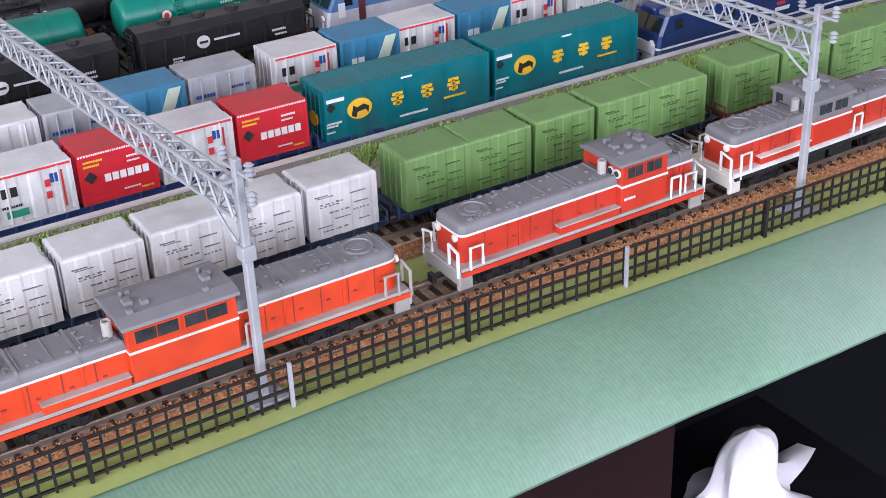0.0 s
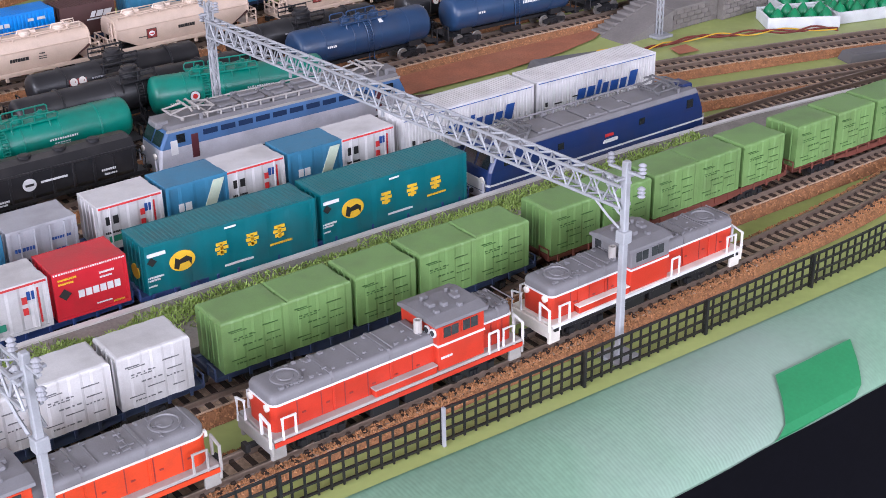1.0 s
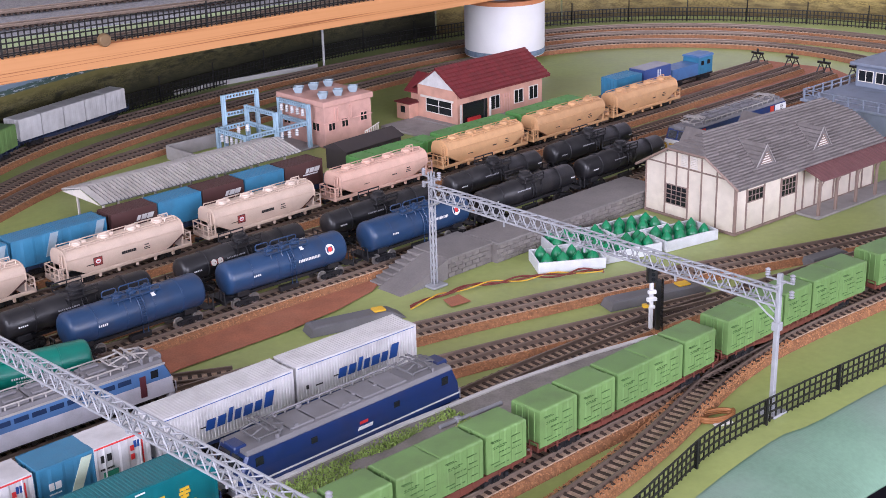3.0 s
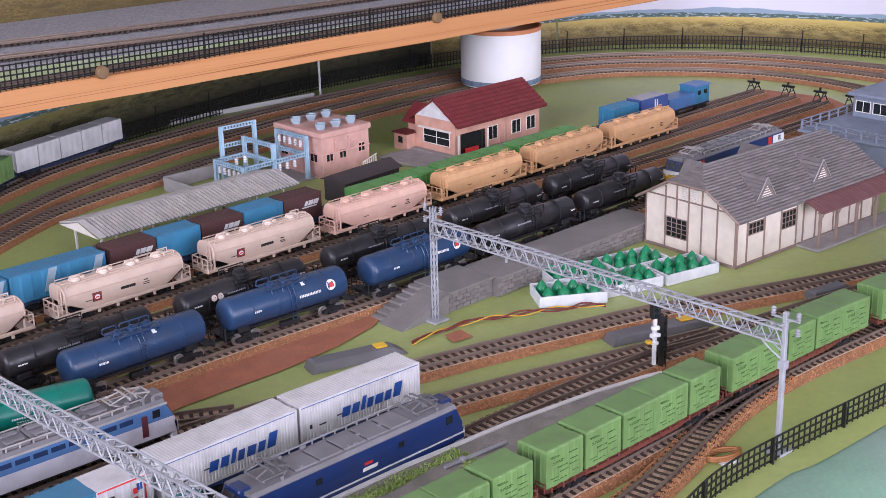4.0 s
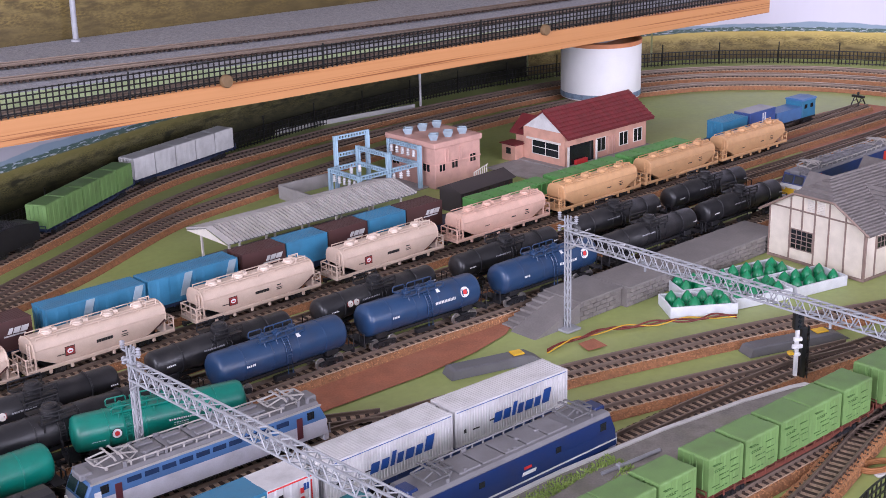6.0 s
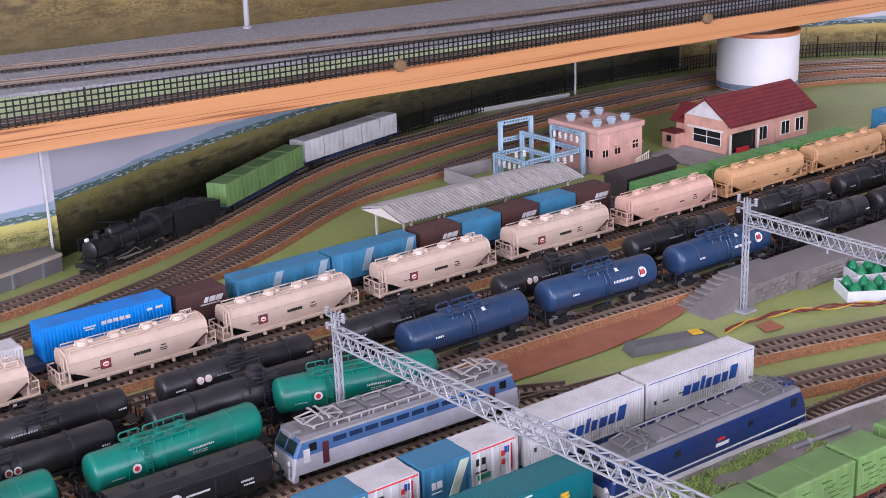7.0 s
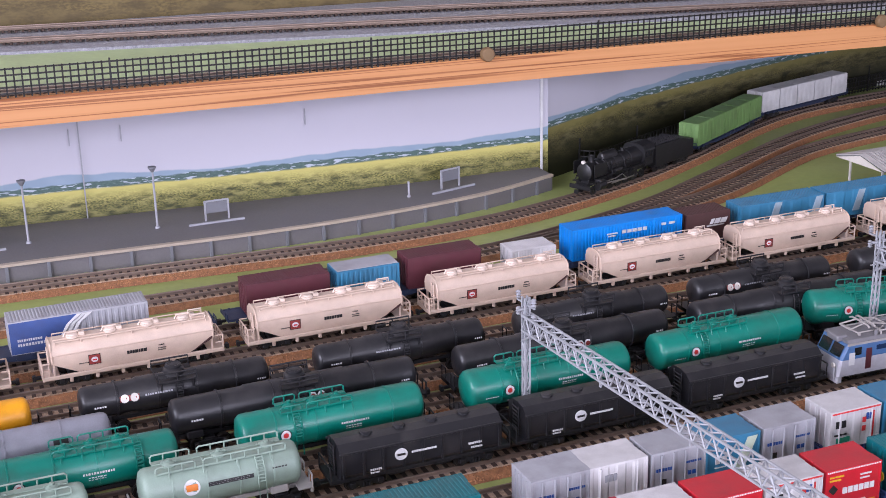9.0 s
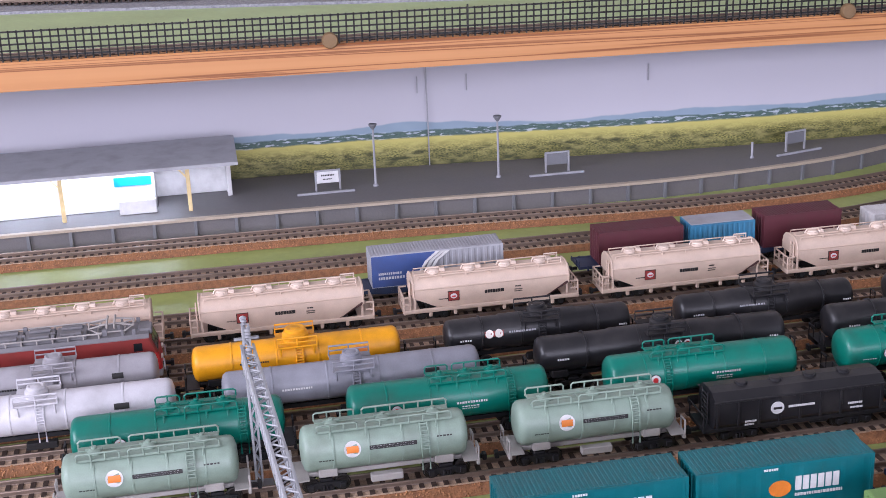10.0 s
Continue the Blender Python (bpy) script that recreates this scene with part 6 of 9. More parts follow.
    for d in (-1, 1):
        s = Shape()
        for y in (-1, 1):
            s.tube([(d * (h + 0.0008), y * 0.0088, 0.0066), (d * (h + 0.0008), y * 0.0088, 0.0140), (d * (h + 0.0008), y * 0.0044, 0.0150), (d * (h + 0.0008), y * 0.0044, 0.0090)], 0.0005, 6)
            s.tube([(d * (h - 0.0030), y * 0.0092, 0.0066), (d * (h - 0.0030), y * 0.0092, 0.0146), (d * (h - 0.0070), y * 0.0092, 0.0146), (d * (h - 0.0070), y * 0.0092, 0.0088)], 0.0005, 6)
        part("handrail", s, rail_m, t)
        s = Shape()
        s.rbox(*sorted((d * h, d * (h + 0.0009))), -0.0094, 0.0094, 0.0040, 0.0084, 0.0003)
        for y in (-0.0086, 0.0074):
            s.rbox(*sorted((d * (h + 0.0006), d * (h - 0.0040))), y, y + 0.0012, 0.0020, 0.0078, 0.0002)
        part("pilot", s, M_PEWTER if worn else M_CREAM, t)
        coupler(d * (h + 0.0012), t)
    s = Shape()
    for x in (x1 + 0.0015, x1 + 0.0050):
        s.tube([(x, -0.0093, 0.0082), (x, -0.0093, 0.0150)], 0.00038, 6)
    s.tube([(x1 + 0.0015, -0.0093, 0.0150), (x1 + 0.0050, -0.0093, 0.0150)], 0.00038, 6)
    part("handrail", s, rail_m, t)
    if worn == 1:
        part("marking", bars(writing(x0 + 0.001, 0.0128, 0.004, 0.0007, -0.0090, random.Random(8)), -0.0090), M_WHITEMARK, t)
    for x in (-h * 0.62, h * 0.62):
        bogie(x, t, M_FRAME, base=0.0062, top=0.0078)
    return t


def steam_loco():
    """A heavy steam locomotive facing -x, with its tender."""
    t = thing("steam_locomotive", "matt black steam locomotive with an eight-wheel tender", "locomotive")
    s = Shape()
    s.turned([(0.0, -0.0560), (0.0040, -0.0558), (0.0062, -0.0548), (0.0064, -0.0530), (0.0062, -0.0528), (0.0062, -0.0380), (0.0066, -0.0378), (0.0066, -0.0100), (0.0068, -0.0060), (0.0068, 0.0040), (0.0, 0.0042)], 28, "x", (0, 0, 0.0152))
    boiler = part("boiler", s, M_LOCOBLACK, t, smooth=True)
    s = Shape()
    for x in (-0.045, -0.036, -0.027, -0.018, -0.009):
        s.turned([(0.0064, x - 0.0003), (0.0069, x - 0.0002), (0.0069, x + 0.0002), (0.0064, x + 0.0003)], 28, "x", (0, 0, 0.0152))
    part("boiler_band", s, M_LOCOBLACK, boiler, smooth=True)
    part("chimney", Shape().turned([(0.0024, 0.0190), (0.0019, 0.0215), (0.0020, 0.0252), (0.0024, 0.0256), (0.0018, 0.0256), (0.0016, 0.0220), (0.0, 0.0220)], 16, "z", (-0.0475, 0, 0)), M_LOCOBLACK, t, smooth=True)
    s = Shape()
    s.loft([[(x, 0.0034 * math.cos(q) * k, 0.0206 + 0.0048 * max(0, math.sin(q)) * k - (0.0022 if math.sin(q) < -0.01 else 0)) for q in (2 * math.pi * j / 16 for j in range(16))] for x, k in ((-0.0375, 0.55), (-0.0365, 0.9), (-0.034, 1.0), (-0.0235, 1.0), (-0.021, 0.9), (-0.0200, 0.55))])
    part("steam_dome", s, M_LOCOBLACK, t, smooth=True)
    part("safety_valve", Shape().turned([(0.0011, 0.0205), (0.0011, 0.0238), (0.0, 0.0242)], 10, "z", (-0.0120, 0, 0)), M_LOCOBLACK, t)
    for y in (-1, 1):
        s = Shape()
        s.rbox(-0.0550, -0.0410, *sorted((y * 0.0086, y * 0.0090)), 0.0128, 0.0216, 0.0001)
        part("smoke_deflector", s, M_LOCOBLACK, t)
        s = Shape()
        s.rbox(-0.0520, 0.0060, *sorted((y * 0.0062, y * 0.0092)), 0.0106, 0.0112, 0.0001)
        s.rbox(-0.0560, -0.0520, *sorted((y * 0.0040, y * 0.0092)), 0.0082, 0.0088, 0.0001)
        s.tube([(-0.0555, y * 0.0080, 0.0086), (-0.0515, y * 0.0080, 0.0110)], 0.0003, 5)
        part("running_board", s, M_LOCOBLACK, t)
        s = Shape()
        s.tube([(-0.0500, y * 0.0070, 0.0172), (-0.0100, y * 0.0074, 0.0172)], 0.00024, 5)
        s.tube([(-0.0330, y * 0.0066, 0.0196), (-0.0330, y * 0.0074, 0.0112)], 0.0005, 6)
        s.tube([(-0.0180, y * 0.0066, 0.0190), (-0.0180, y * 0.0076, 0.0112)], 0.0004, 6)
        s.turned([(0.0016, -0.0040), (0.0016, 0.0040)], 12, "x", (-0.0270, y * 0.0076, 0.0126))
        part("pipework", s, M_LOCOBLACK, t)
        s = Shape()
        s.turned([(0.0, -0.0500), (0.0030, -0.0499), (0.0032, -0.0490), (0.0032, -0.0430), (0.0030, -0.0420), (0.0, -0.0419)], 18, "x", (0, y * 0.0074, 0.0056))
        s.rbox(-0.0490, -0.0430, *sorted((y * 0.0048, y * 0.0092)), 0.0068, 0.0104, 0.0004)
        part("cylinder", s, M_LOCOBLACK, t, smooth=True)
        s = Shape()
        s.tube([(-0.0420, y * 0.0074, 0.0056), (-0.0330, y * 0.0074, 0.0054)], 0.0005, 6)
        s.rbox(-0.0335, -0.0075, *sorted((y * 0.0072, y * 0.0078)), 0.0038, 0.0047, 0.0001)
        s.tube([(-0.0330, y * 0.0080, 0.0054), (-0.0170, y * 0.0080, 0.0042)], 0.0006, 6)
        s.rbox(-0.0420, -0.0300, *sorted((y * 0.0070, y * 0.0076)), 0.0066, 0.0073, 0.0001)
        s.tube([(-0.0300, y * 0.0078, 0.0070), (-0.0220, y * 0.0078, 0.0086), (-0.0170, y * 0.0078, 0.0050)], 0.0004, 5)
        part("side_rod", s, M_STEEL, t)
    for x in (-0.0325, -0.0235, -0.0145, -0.0055):
        wheelset(x, t, M_LOCOBLACK, r=0.0044, half=0.0050)
    wheelset(-0.0515, t, M_LOCOBLACK, r=0.0027, half=0.0050)
    wheelset(0.0045, t, M_LOCOBLACK, r=0.0027, half=0.0050)
    s = Shape()
    s.rbox(-0.0540, 0.0120, -0.0032, 0.0032, 0.0052, 0.0096, 0.0004)
    s.rbox(-0.0600, -0.0585, -0.0086, 0.0086, 0.0044, 0.0074, 0.0003)
    s.rbox(-0.0590, -0.0540, -0.0050, 0.0050, 0.0058, 0.0076, 0.0003)
    part("frame", s, M_LOCOBLACK, t)
    part("headlight", Shape().turned([(0.0012, -0.0568), (0.0012, -0.0550), (0.0, -0.0549)], 12, "x", (0, 0, 0.0224)), M_CREAM, t)
    s = Shape()
    s.prism([(-0.0090, 0.0090), (0.0090, 0.0090), (0.0090, 0.0196), (0.0070, 0.0226), (0.0, 0.0240), (-0.0070, 0.0226), (-0.0090, 0.0196)], 0.0030, 0.0135)
    s.prism([(-0.0094, 0.0192), (0.0094, 0.0192), (0.0092, 0.0204), (0.0070, 0.0232), (0.0, 0.0246), (-0.0070, 0.0232), (-0.0092, 0.0204)], 0.0022, 0.0150)
    cab = part("cab", s, M_LOCOBLACK, t)
    part("window", bars([(0.0045, 0.0150, 0.0030, 0.0034), (0.0085, 0.0150, 0.0030, 0.0034)], -0.0090), M_GLASS, cab)
    s = Shape()
    s.across([(0.0165, 0.0062), (0.0640, 0.0062), (0.0640, 0.0172), (0.0585, 0.0176), (0.0510, 0.0196), (0.0250, 0.0204), (0.0165, 0.0204)], -0.0090, 0.0090)
    tender = part("tender", s, M_LOCOBLACK, t)
    s = Shape()
    rng = random.Random(12)
    for k in range(420):
        x, y, r = rng.uniform(0.0200, 0.0490), rng.uniform(-0.0078, 0.0078), rng.uniform(0.0004, 0.0010)
        z = 0.0200 + rng.uniform(0, 0.0010)
        s.add([(x - r, y, z), (x + r, y, z), (x, y - r, z), (x, y + r, z), (x, y, z + r * 0.9)], [(0, 2, 4), (2, 1, 4), (1, 3, 4), (3, 0, 4)])
    part("coal", s, M_BLACK, tender, kind="stuff")
    s = Shape()
    s.rbox(0.0160, 0.0650, -0.0086, 0.0086, 0.0048, 0.0062, 0.0002)
    s.tube([(0.0646, -0.0080, 0.0062), (0.0646, -0.0080, 0.0160)], 0.00026, 5)
    s.tube([(0.0646, 0.0080, 0.0062), (0.0646, 0.0080, 0.0160)], 0.00026, 5)
    part("tender_frame", s, M_LOCOBLACK, tender)
    for x in (0.0275, 0.0530):
        bogie(x, t, M_LOCOBLACK)
    for x in (-0.0606, 0.0656):
        coupler(x, t)
    return t


# ---- the trains on their tracks ----
FLOOR = RAIL + 0.0072
made = {}


def place(make, key, points, x, z=RAIL, turn=0.0):
    """Puts a thing on a track at x: built the first time, copied after that."""
    px, py, rz = along(points, x)
    m = pose(px, py, z, rz=rz + turn)
    if key in made:
        return copy_thing(made[key], m)
    made[key] = make()
    made[key].matrix_basis = m
    return made[key]


# front track: three diesels
for ob, x in ((diesel("orange-red hood diesel locomotive with a grey roof, weathered", 0.117, ((-0.0575, -0.0175), (0.0105, 0.0575)), (-0.0175, 0.0105), M_ORANGE, M_CREAM, 2, 0.0205), -0.4475),
              (diesel("vermilion hood diesel locomotive with white handrails and stripe", 0.0860, ((-0.0415, 0.0120), (0.0290, 0.0415)), (0.0120, 0.0290), M_VERMILION, M_WHITEMARK, 1, 0.0205), -0.3300),
              (diesel("red and grey diesel locomotive with a white sill and rails", 0.0855, ((-0.0413, -0.0095), (0.0075, 0.0413)), (-0.0095, 0.0075), M_VERMILION, M_WHITEMARK, 0, 0.0200), -0.2312)):
    px, py, rz = along(T0, x)
    ob.matrix_basis = pose(px, py, RAIL, rz=rz)

# running train: five small containers on each wagon
for k, xc in enumerate((-0.6870, -0.5600, -0.4330, -0.3080, -0.1830, -0.0590, 0.0660, 0.1910, 0.3160)):
    green = k % 2 == 1 or k > 3
    if k > 3:
        place(lambda: flat_wagon(0.1200, M_BROWNFRAME, "red-brown container flat wagon", "wagons of the running train"), "run_wagon_brown", T1[:13], xc)
    else:
        place(lambda: flat_wagon(0.1200, M_NAVYFRAME, "dark navy container flat wagon", "wagons of the running train"), "run_wagon", T1[:13], xc)
    for j in range(5):
        x = xc + (j - 2) * 0.0232
        if green:
            place(lambda: small_box(M_LGREEN, M_DKGREENMARK, "light green ribbed container with dark dashes", "small containers of the running train"), "run_green", T1[:13], x, FLOOR)
        else:
            place(lambda: small_box(M_LWHITE, M_DASH, "off-white ribbed container with dark dashes", "small containers of the running train"), "run_white", T1[:13], x, FLOOR)


def arc_place(points, start, dists):
    """Places along a line at the given distances from the point on it nearest to start."""
    row = rows_to([(*p, 0) for p in points], 0.002)
    i0 = min(range(len(row)), key=lambda i: (row[i][0] - start[0]) ** 2 + (row[i][1] - start[1]) ** 2)
    return [row[i0 + round(d / 0.002)] for d in dists]


# its locomotive has come round to the platform at the back
ds = [0.0, -0.134, -0.260]
for k, (x, y, a) in enumerate(arc_place(T1, (-0.213, 0.3310), ds)):
    m = pose(x, y, RAIL, rz=math.degrees(a) + 180)
    if k == 0:
        steam_loco().matrix_basis = m
        continue
    copy_thing(made["run_wagon"], m)
    for j in range(5):
        c, sn = math.cos(a), math.sin(a)
        o = (j - 2) * 0.0232
        copy_thing(made["run_green" if k % 2 else "run_white"], pose(x + o * c, y + o * sn, FLOOR, rz=math.degrees(a)))

# second line: containers and a dark blue electric
teal = lambda: teal_box("teal container with yellow characters and a round yellow emblem", 0)
LOW = FLOOR - 0.0030
flat_a = lambda: flat_wagon(0.1340, M_BLUEFRAME, "blue container flat wagon under a full load", "container wagons in the sidings")
place(flat_a, "flat", T2, -0.2955)
for x in (-0.3285, -0.2625):
    place(teal, "teal", T2, x, LOW)
place(flat_a, "flat", T2, -0.4320)
kinds = {"red": "red container with white block marks and a roof stripe", "white": "white container with red stripes and small marks", "plain": "plain white container with faint grey marks",
         "blue": "blue container with a pale slanted band", "grey": "grey container with door rods and small blue marks"}


def small(kind, points, x):
    place(lambda: box12(kind, kinds[kind]), kind, points, x, FLOOR)


for kind, x in zip(("red", "white", "red", "white", "red"), (-0.3790, -0.4045, -0.4300, -0.4555, -0.4810)):
    small(kind, T2, x)
place(flat_a, "flat", T2, -0.5690)
ob = place(lambda: small_box(M_LGREEN, M_DKGREENMARK, "", ""), "run_green", T2, -0.5150, FLOOR)
t = thing("freight_container", "violet-blue ribbed container on a blue wagon", "container")
container_body(0.0625, 0.0166, 0.0172, 26, t, M_VIOLET)
px, py, rz = along(T2, -0.640)
t.matrix_basis = pose(px, py, FLOOR, rz=rz)
place(flat_a, "flat", T2, -0.7060)
place(lambda: electric("dark blue electric locomotive with a grey roof and white line", 0.1190, M_DKBLUE, M_DKBLUE, M_ROOFGREY, 0.0042, True, 0.0130, "emblem"), "ef_blue", T2, -0.1620)

# third line
place(flat_a, "flat", T3, -0.1615)
for x in (-0.1965, -0.1265):
    place(net_box, "net", T3, x, FLOOR)
place(flat_a, "flat", T3, -0.2950)
for kind, x in zip(("white", "blue", "white", "blue", "white"), (-0.2455, -0.2705, -0.2955, -0.3205, -0.3455)):
    small(kind, T3, x)
place(flat_a, "flat", T3, -0.4300)
for kind, x in zip(("grey", "blue", "grey", "plain", "grey"), (-0.3790, -0.4040, -0.4290, -0.4540, -0.4790)):
    small(kind, T3, x)
place(flat_a, "flat", T3, -0.5755)
for x in (-0.6085, -0.5425):
    place(lambda: teal_box("teal container with large white block marks and orange emblem", 1), "teal2", T3, x, LOW)

# fourth line
place(lambda: electric("light blue and pale grey electric locomotive with a grey roof", 0.1210, M_PALEGREY, M_LTBLUE, M_ROOFGREY, 0.0046, False, 0.0128, "windows"), "ef_light", T4, -0.2470)
for x in (-0.3500, -0.4285, -0.5087):
    place(cement_wagon, "cement", T4, x)
for x in (-0.5890, -0.6690, -0.7520):
    place(lambda: tank_wagon("pale"), "pale", T4, x)
for kind, xs in (("green", (-0.2440, -0.3400, -0.4350, -0.5345)), ("green_b", (-0.6382, -0.7430))):
    for x in xs:
        place(lambda: tank_wagon(kind), kind, T5, x)
for kind, xs in (("white", (-0.7960,)), ("grey", (-0.6720,)), ("long", (-0.5400, -0.4110, -0.2850)), ("blue_b", (-0.1612,)), ("blue", (-0.0692, 0.0238)), ("black", (0.1180, 0.2120))):
    for x in xs:
        place(lambda: tank_wagon(kind), "tank_" + kind, T6, x)
for kind, xs in (("silver", (-0.7930,)), ("yellow", (-0.6925,)), ("black_b", (-0.5860, -0.2780, -0.0740)), ("black", (-0.4810, -0.3790, -0.1760, 0.0270, 0.1270, 0.2240))):
    for x in xs:
        place(lambda: tank_wagon(kind), "tank_" + kind, T7, x)
place(lambda: electric("red electric locomotive with a grey roof", 0.1300, M_REDMARK, M_EMBLEM, M_ROOFGREY, 0.0040, False, 0.0130, "bands"), "ef_red", T7B, -0.8150)
place(lambda: electric("blue, white and orange electric locomotive with a grey roof", 0.1300, M_DKBLUE, M_DKBLUE, M_ROOFGREY, 0.0040, False, 0.0130, "blocks"), "ef_far", T6, 0.3370)
beige = lambda: hopper_wagon(M_BEIGE, "beige grain hopper wagon with a red and white emblem")
for lx in (-0.8100, -0.7130, -0.6127, -0.5145, -0.4190, -0.3229, -0.2317, -0.1327, -0.0345):
    place(beige, "hop", T8, lx + 0.0187)
place(lambda: hopper_wagon(M_PINK, "salmon pink grain hopper wagon with end ladders", False), "hop_pink", T8, 0.0820)
for x in (0.1780, 0.2700, 0.3620):
    place(lambda: hopper_wagon(M_ORANGEBEIGE, "tan grain hopper wagon with end ladders", False), "hop_tan", T8, x)


def back_box(L, H, material, label, x, ribs, roof=None, low=0.0, marks=None, logo=False, band=False):
    t = thing("freight_container", label, "container", "containers on the back siding")
    container_body(L, 0.0160, H, ribs, t, material)
    if roof:
        part("roof", Shape().rbox(-L / 2 + 0.0004, L / 2 - 0.0004, -0.0076, 0.0076, H + 0.0001, H + 0.0005, 0.0001), roof, t)
    if marks:
        m, items = marks
        part("marking", bars(items, -0.0080), m, t)
    if logo:
        for x0, w in ((0.0010, 0.0022), (0.0040, 0.0034), (0.0080, 0.0040)):
            part("marking", slanted(x0, 0.0092, w, 0.0030, 0.0014, -0.0081), M_LWHITE, t)
        part("marking", slanted(-0.0010, 0.0078, 0.0120, 0.0007, 0.0003, -0.0081), M_LWHITE, t)
    if band:
        part("slanted_band", slanted(0.0050, 0.0030, 0.0050, 0.0130, 0.0042, -0.0081), M_VENTGREY, t)
    px, py, rz = along(T9, x)
    t.matrix_basis = pose(px, py, FLOOR - low, rz=rz)
    return t


t = back_box(0.0670, 0.0170, M_CGREY, "silver-grey ribbed container with a blue end and white swept bands", -0.6140, 20)
part("blue_panel", Shape().across([(-0.0333, 0.0004), (-0.0130, 0.0004), (-0.0095, 0.0060), (-0.0060, 0.0120), (-0.0010, 0.0164), (-0.0333, 0.0164)], -0.0083, -0.0079), M_VIOLET, t)
for k in range(3):
    x = -0.0126 + 0.0026 * k
    part("swept_band", Shape().across([(x, 0.0004), (x + 0.0012, 0.0004), (x + 0.0040, 0.0060), (x + 0.0078, 0.0120), (x + 0.0138, 0.0164), (x + 0.0116, 0.0164), (x + 0.0062, 0.0120), (x + 0.0026, 0.0060)], -0.0085, -0.0079), M_WHITEMARK, t)
part("marking", bars(writing(-0.0300, 0.0066, 0.0120, 0.0011, -0.0083, random.Random(31)) + writing(-0.0300, 0.0042, 0.0130, 0.0013, -0.0083, random.Random(32)), -0.0083), M_PALEGREY, t)
back_box(0.0450, 0.0168, M_MAROON, "dark maroon container with smooth sides", -0.5080, 0)
back_box(0.0350, 0.0160, M_CBLUE, "blue container with a grey roof", -0.4640, 12, M_CGREY)
back_box(0.0430, 0.0172, M_MAROON, "dark maroon container with smooth sides", -0.4210, 0)
back_box(0.0270, 0.0120, M_WHITE, "low white ribbed container", -0.3655, 14)
back_box(0.0720, 0.0182, M_SKYBLUE, "bright blue ribbed container with pale marks", -0.3055, 34, marks=(M_LWHITE, [(-0.004 + 0.0034 * k, 0.0122, 0.0027, 0.0020) for k in range(5)] + [(-0.014, 0.0126, 0.007, 0.0008), (-0.013, 0.0112, 0.005, 0.0008), (0.022, 0.0134, 0.003, 0.0014), (0.027, 0.0134, 0.004, 0.0014)]))
back_box(0.0300, 0.0165, M_BROWN, "dark brown container with a white mark", -0.2520, 0, logo=True)
for x in (-0.2150, -0.1840, -0.1530, -0.1220):
    back_box(0.0300, 0.0166, M_CBLUE, "blue container with a pale slanted band", x, 2, band=True)
for x, m, lab in ((-0.0880, M_BROWN, "dark brown container"), (-0.0560, M_CBLUE, "blue container"), (-0.0240, M_BROWN, "dark brown container"), (0.0080, M_CBLUE, "blue container"), (0.0400, M_BROWN, "dark brown container")):
    back_box(0.0310, 0.0166, m, lab + " with plain sides standing on the back siding", x, 0, logo=m is M_BROWN)
for x in (-0.6150, -0.4740, -0.3350, -0.1980, -0.0600, 0.0780):
    place(lambda: flat_wagon(0.1340, M_NAVYFRAME, "dark navy container flat wagon on the back siding", "container wagons in the sidings"), "flat_back", T9, x)


def green_open(x):
    t = thing("open_wagon", "green flat-topped wagon with ribbed sides", "wagon", "green wagons on the back siding")
    s = Shape()
    s.rbox(-0.037, 0.037, -0.0084, 0.0084, 0.0056, 0.0150, 0.0003)
    for k in range(15):
        for side in (-1, 1):
            s.rbox(-0.035 + k * 0.005 - 0.0004, -0.035 + k * 0.005 + 0.0004, *sorted((side * 0.0082, side * 0.0089)), 0.0060, 0.0148, 0.0001)
    part("body", s, M_BOXGREEN, t)
    s = Shape()
    for k in range(5):
        s.rbox(-0.036 + k * 0.0145, -0.0225 + k * 0.0145, -0.0076, 0.0076, 0.0149, 0.0155, 0.0002)
    part("cover", s, M_BOXGREEN, t)
    for d in (-0.025, 0.025):
        bogie(d, t)
    px, py, rz = along(T9, x)
    t.matrix_basis = pose(px, py, RAIL, rz=rz)
    return t


for x in (0.1250, 0.2050, 0.2850):
    green_open(x)


def caboose():
    t = thing("brake_van", "light blue brake van with a cab and rails", "wagon")
    part("underframe", Shape().rbox(-0.0300, 0.0300, -0.0078, 0.0078, 0.0048, 0.0066, 0.0002), M_FRAME, t)
    s = Shape().rbox(0.0080, 0.0280, -0.0086, 0.0086, 0.0066, 0.0215, 0.0003)
    cab = part("cab", s, M_CBLUE, t)
    part("window", bars([(0.0110, 0.0145, 0.0040, 0.0036), (0.0200, 0.0145, 0.0040, 0.0036)], -0.0086), M_GLASS, cab)
    part("roof", Shape().prism([(-0.0092, 0.0214), (0.0092, 0.0214), (0.0080, 0.0228), (0.0, 0.0234), (-0.0080, 0.0228)], 0.0068, 0.0292), M_LTBLUE, cab)
    part("body", Shape().rbox(-0.0290, 0.0079, -0.0082, 0.0082, 0.0066, 0.0170, 0.0003), M_LTBLUE, t)
    for d in (-0.020, 0.020):
        bogie(d, t)
    px, py, rz = along(T9, 0.4680)
    t.matrix_basis = pose(px, py, RAIL, rz=rz)
    return t


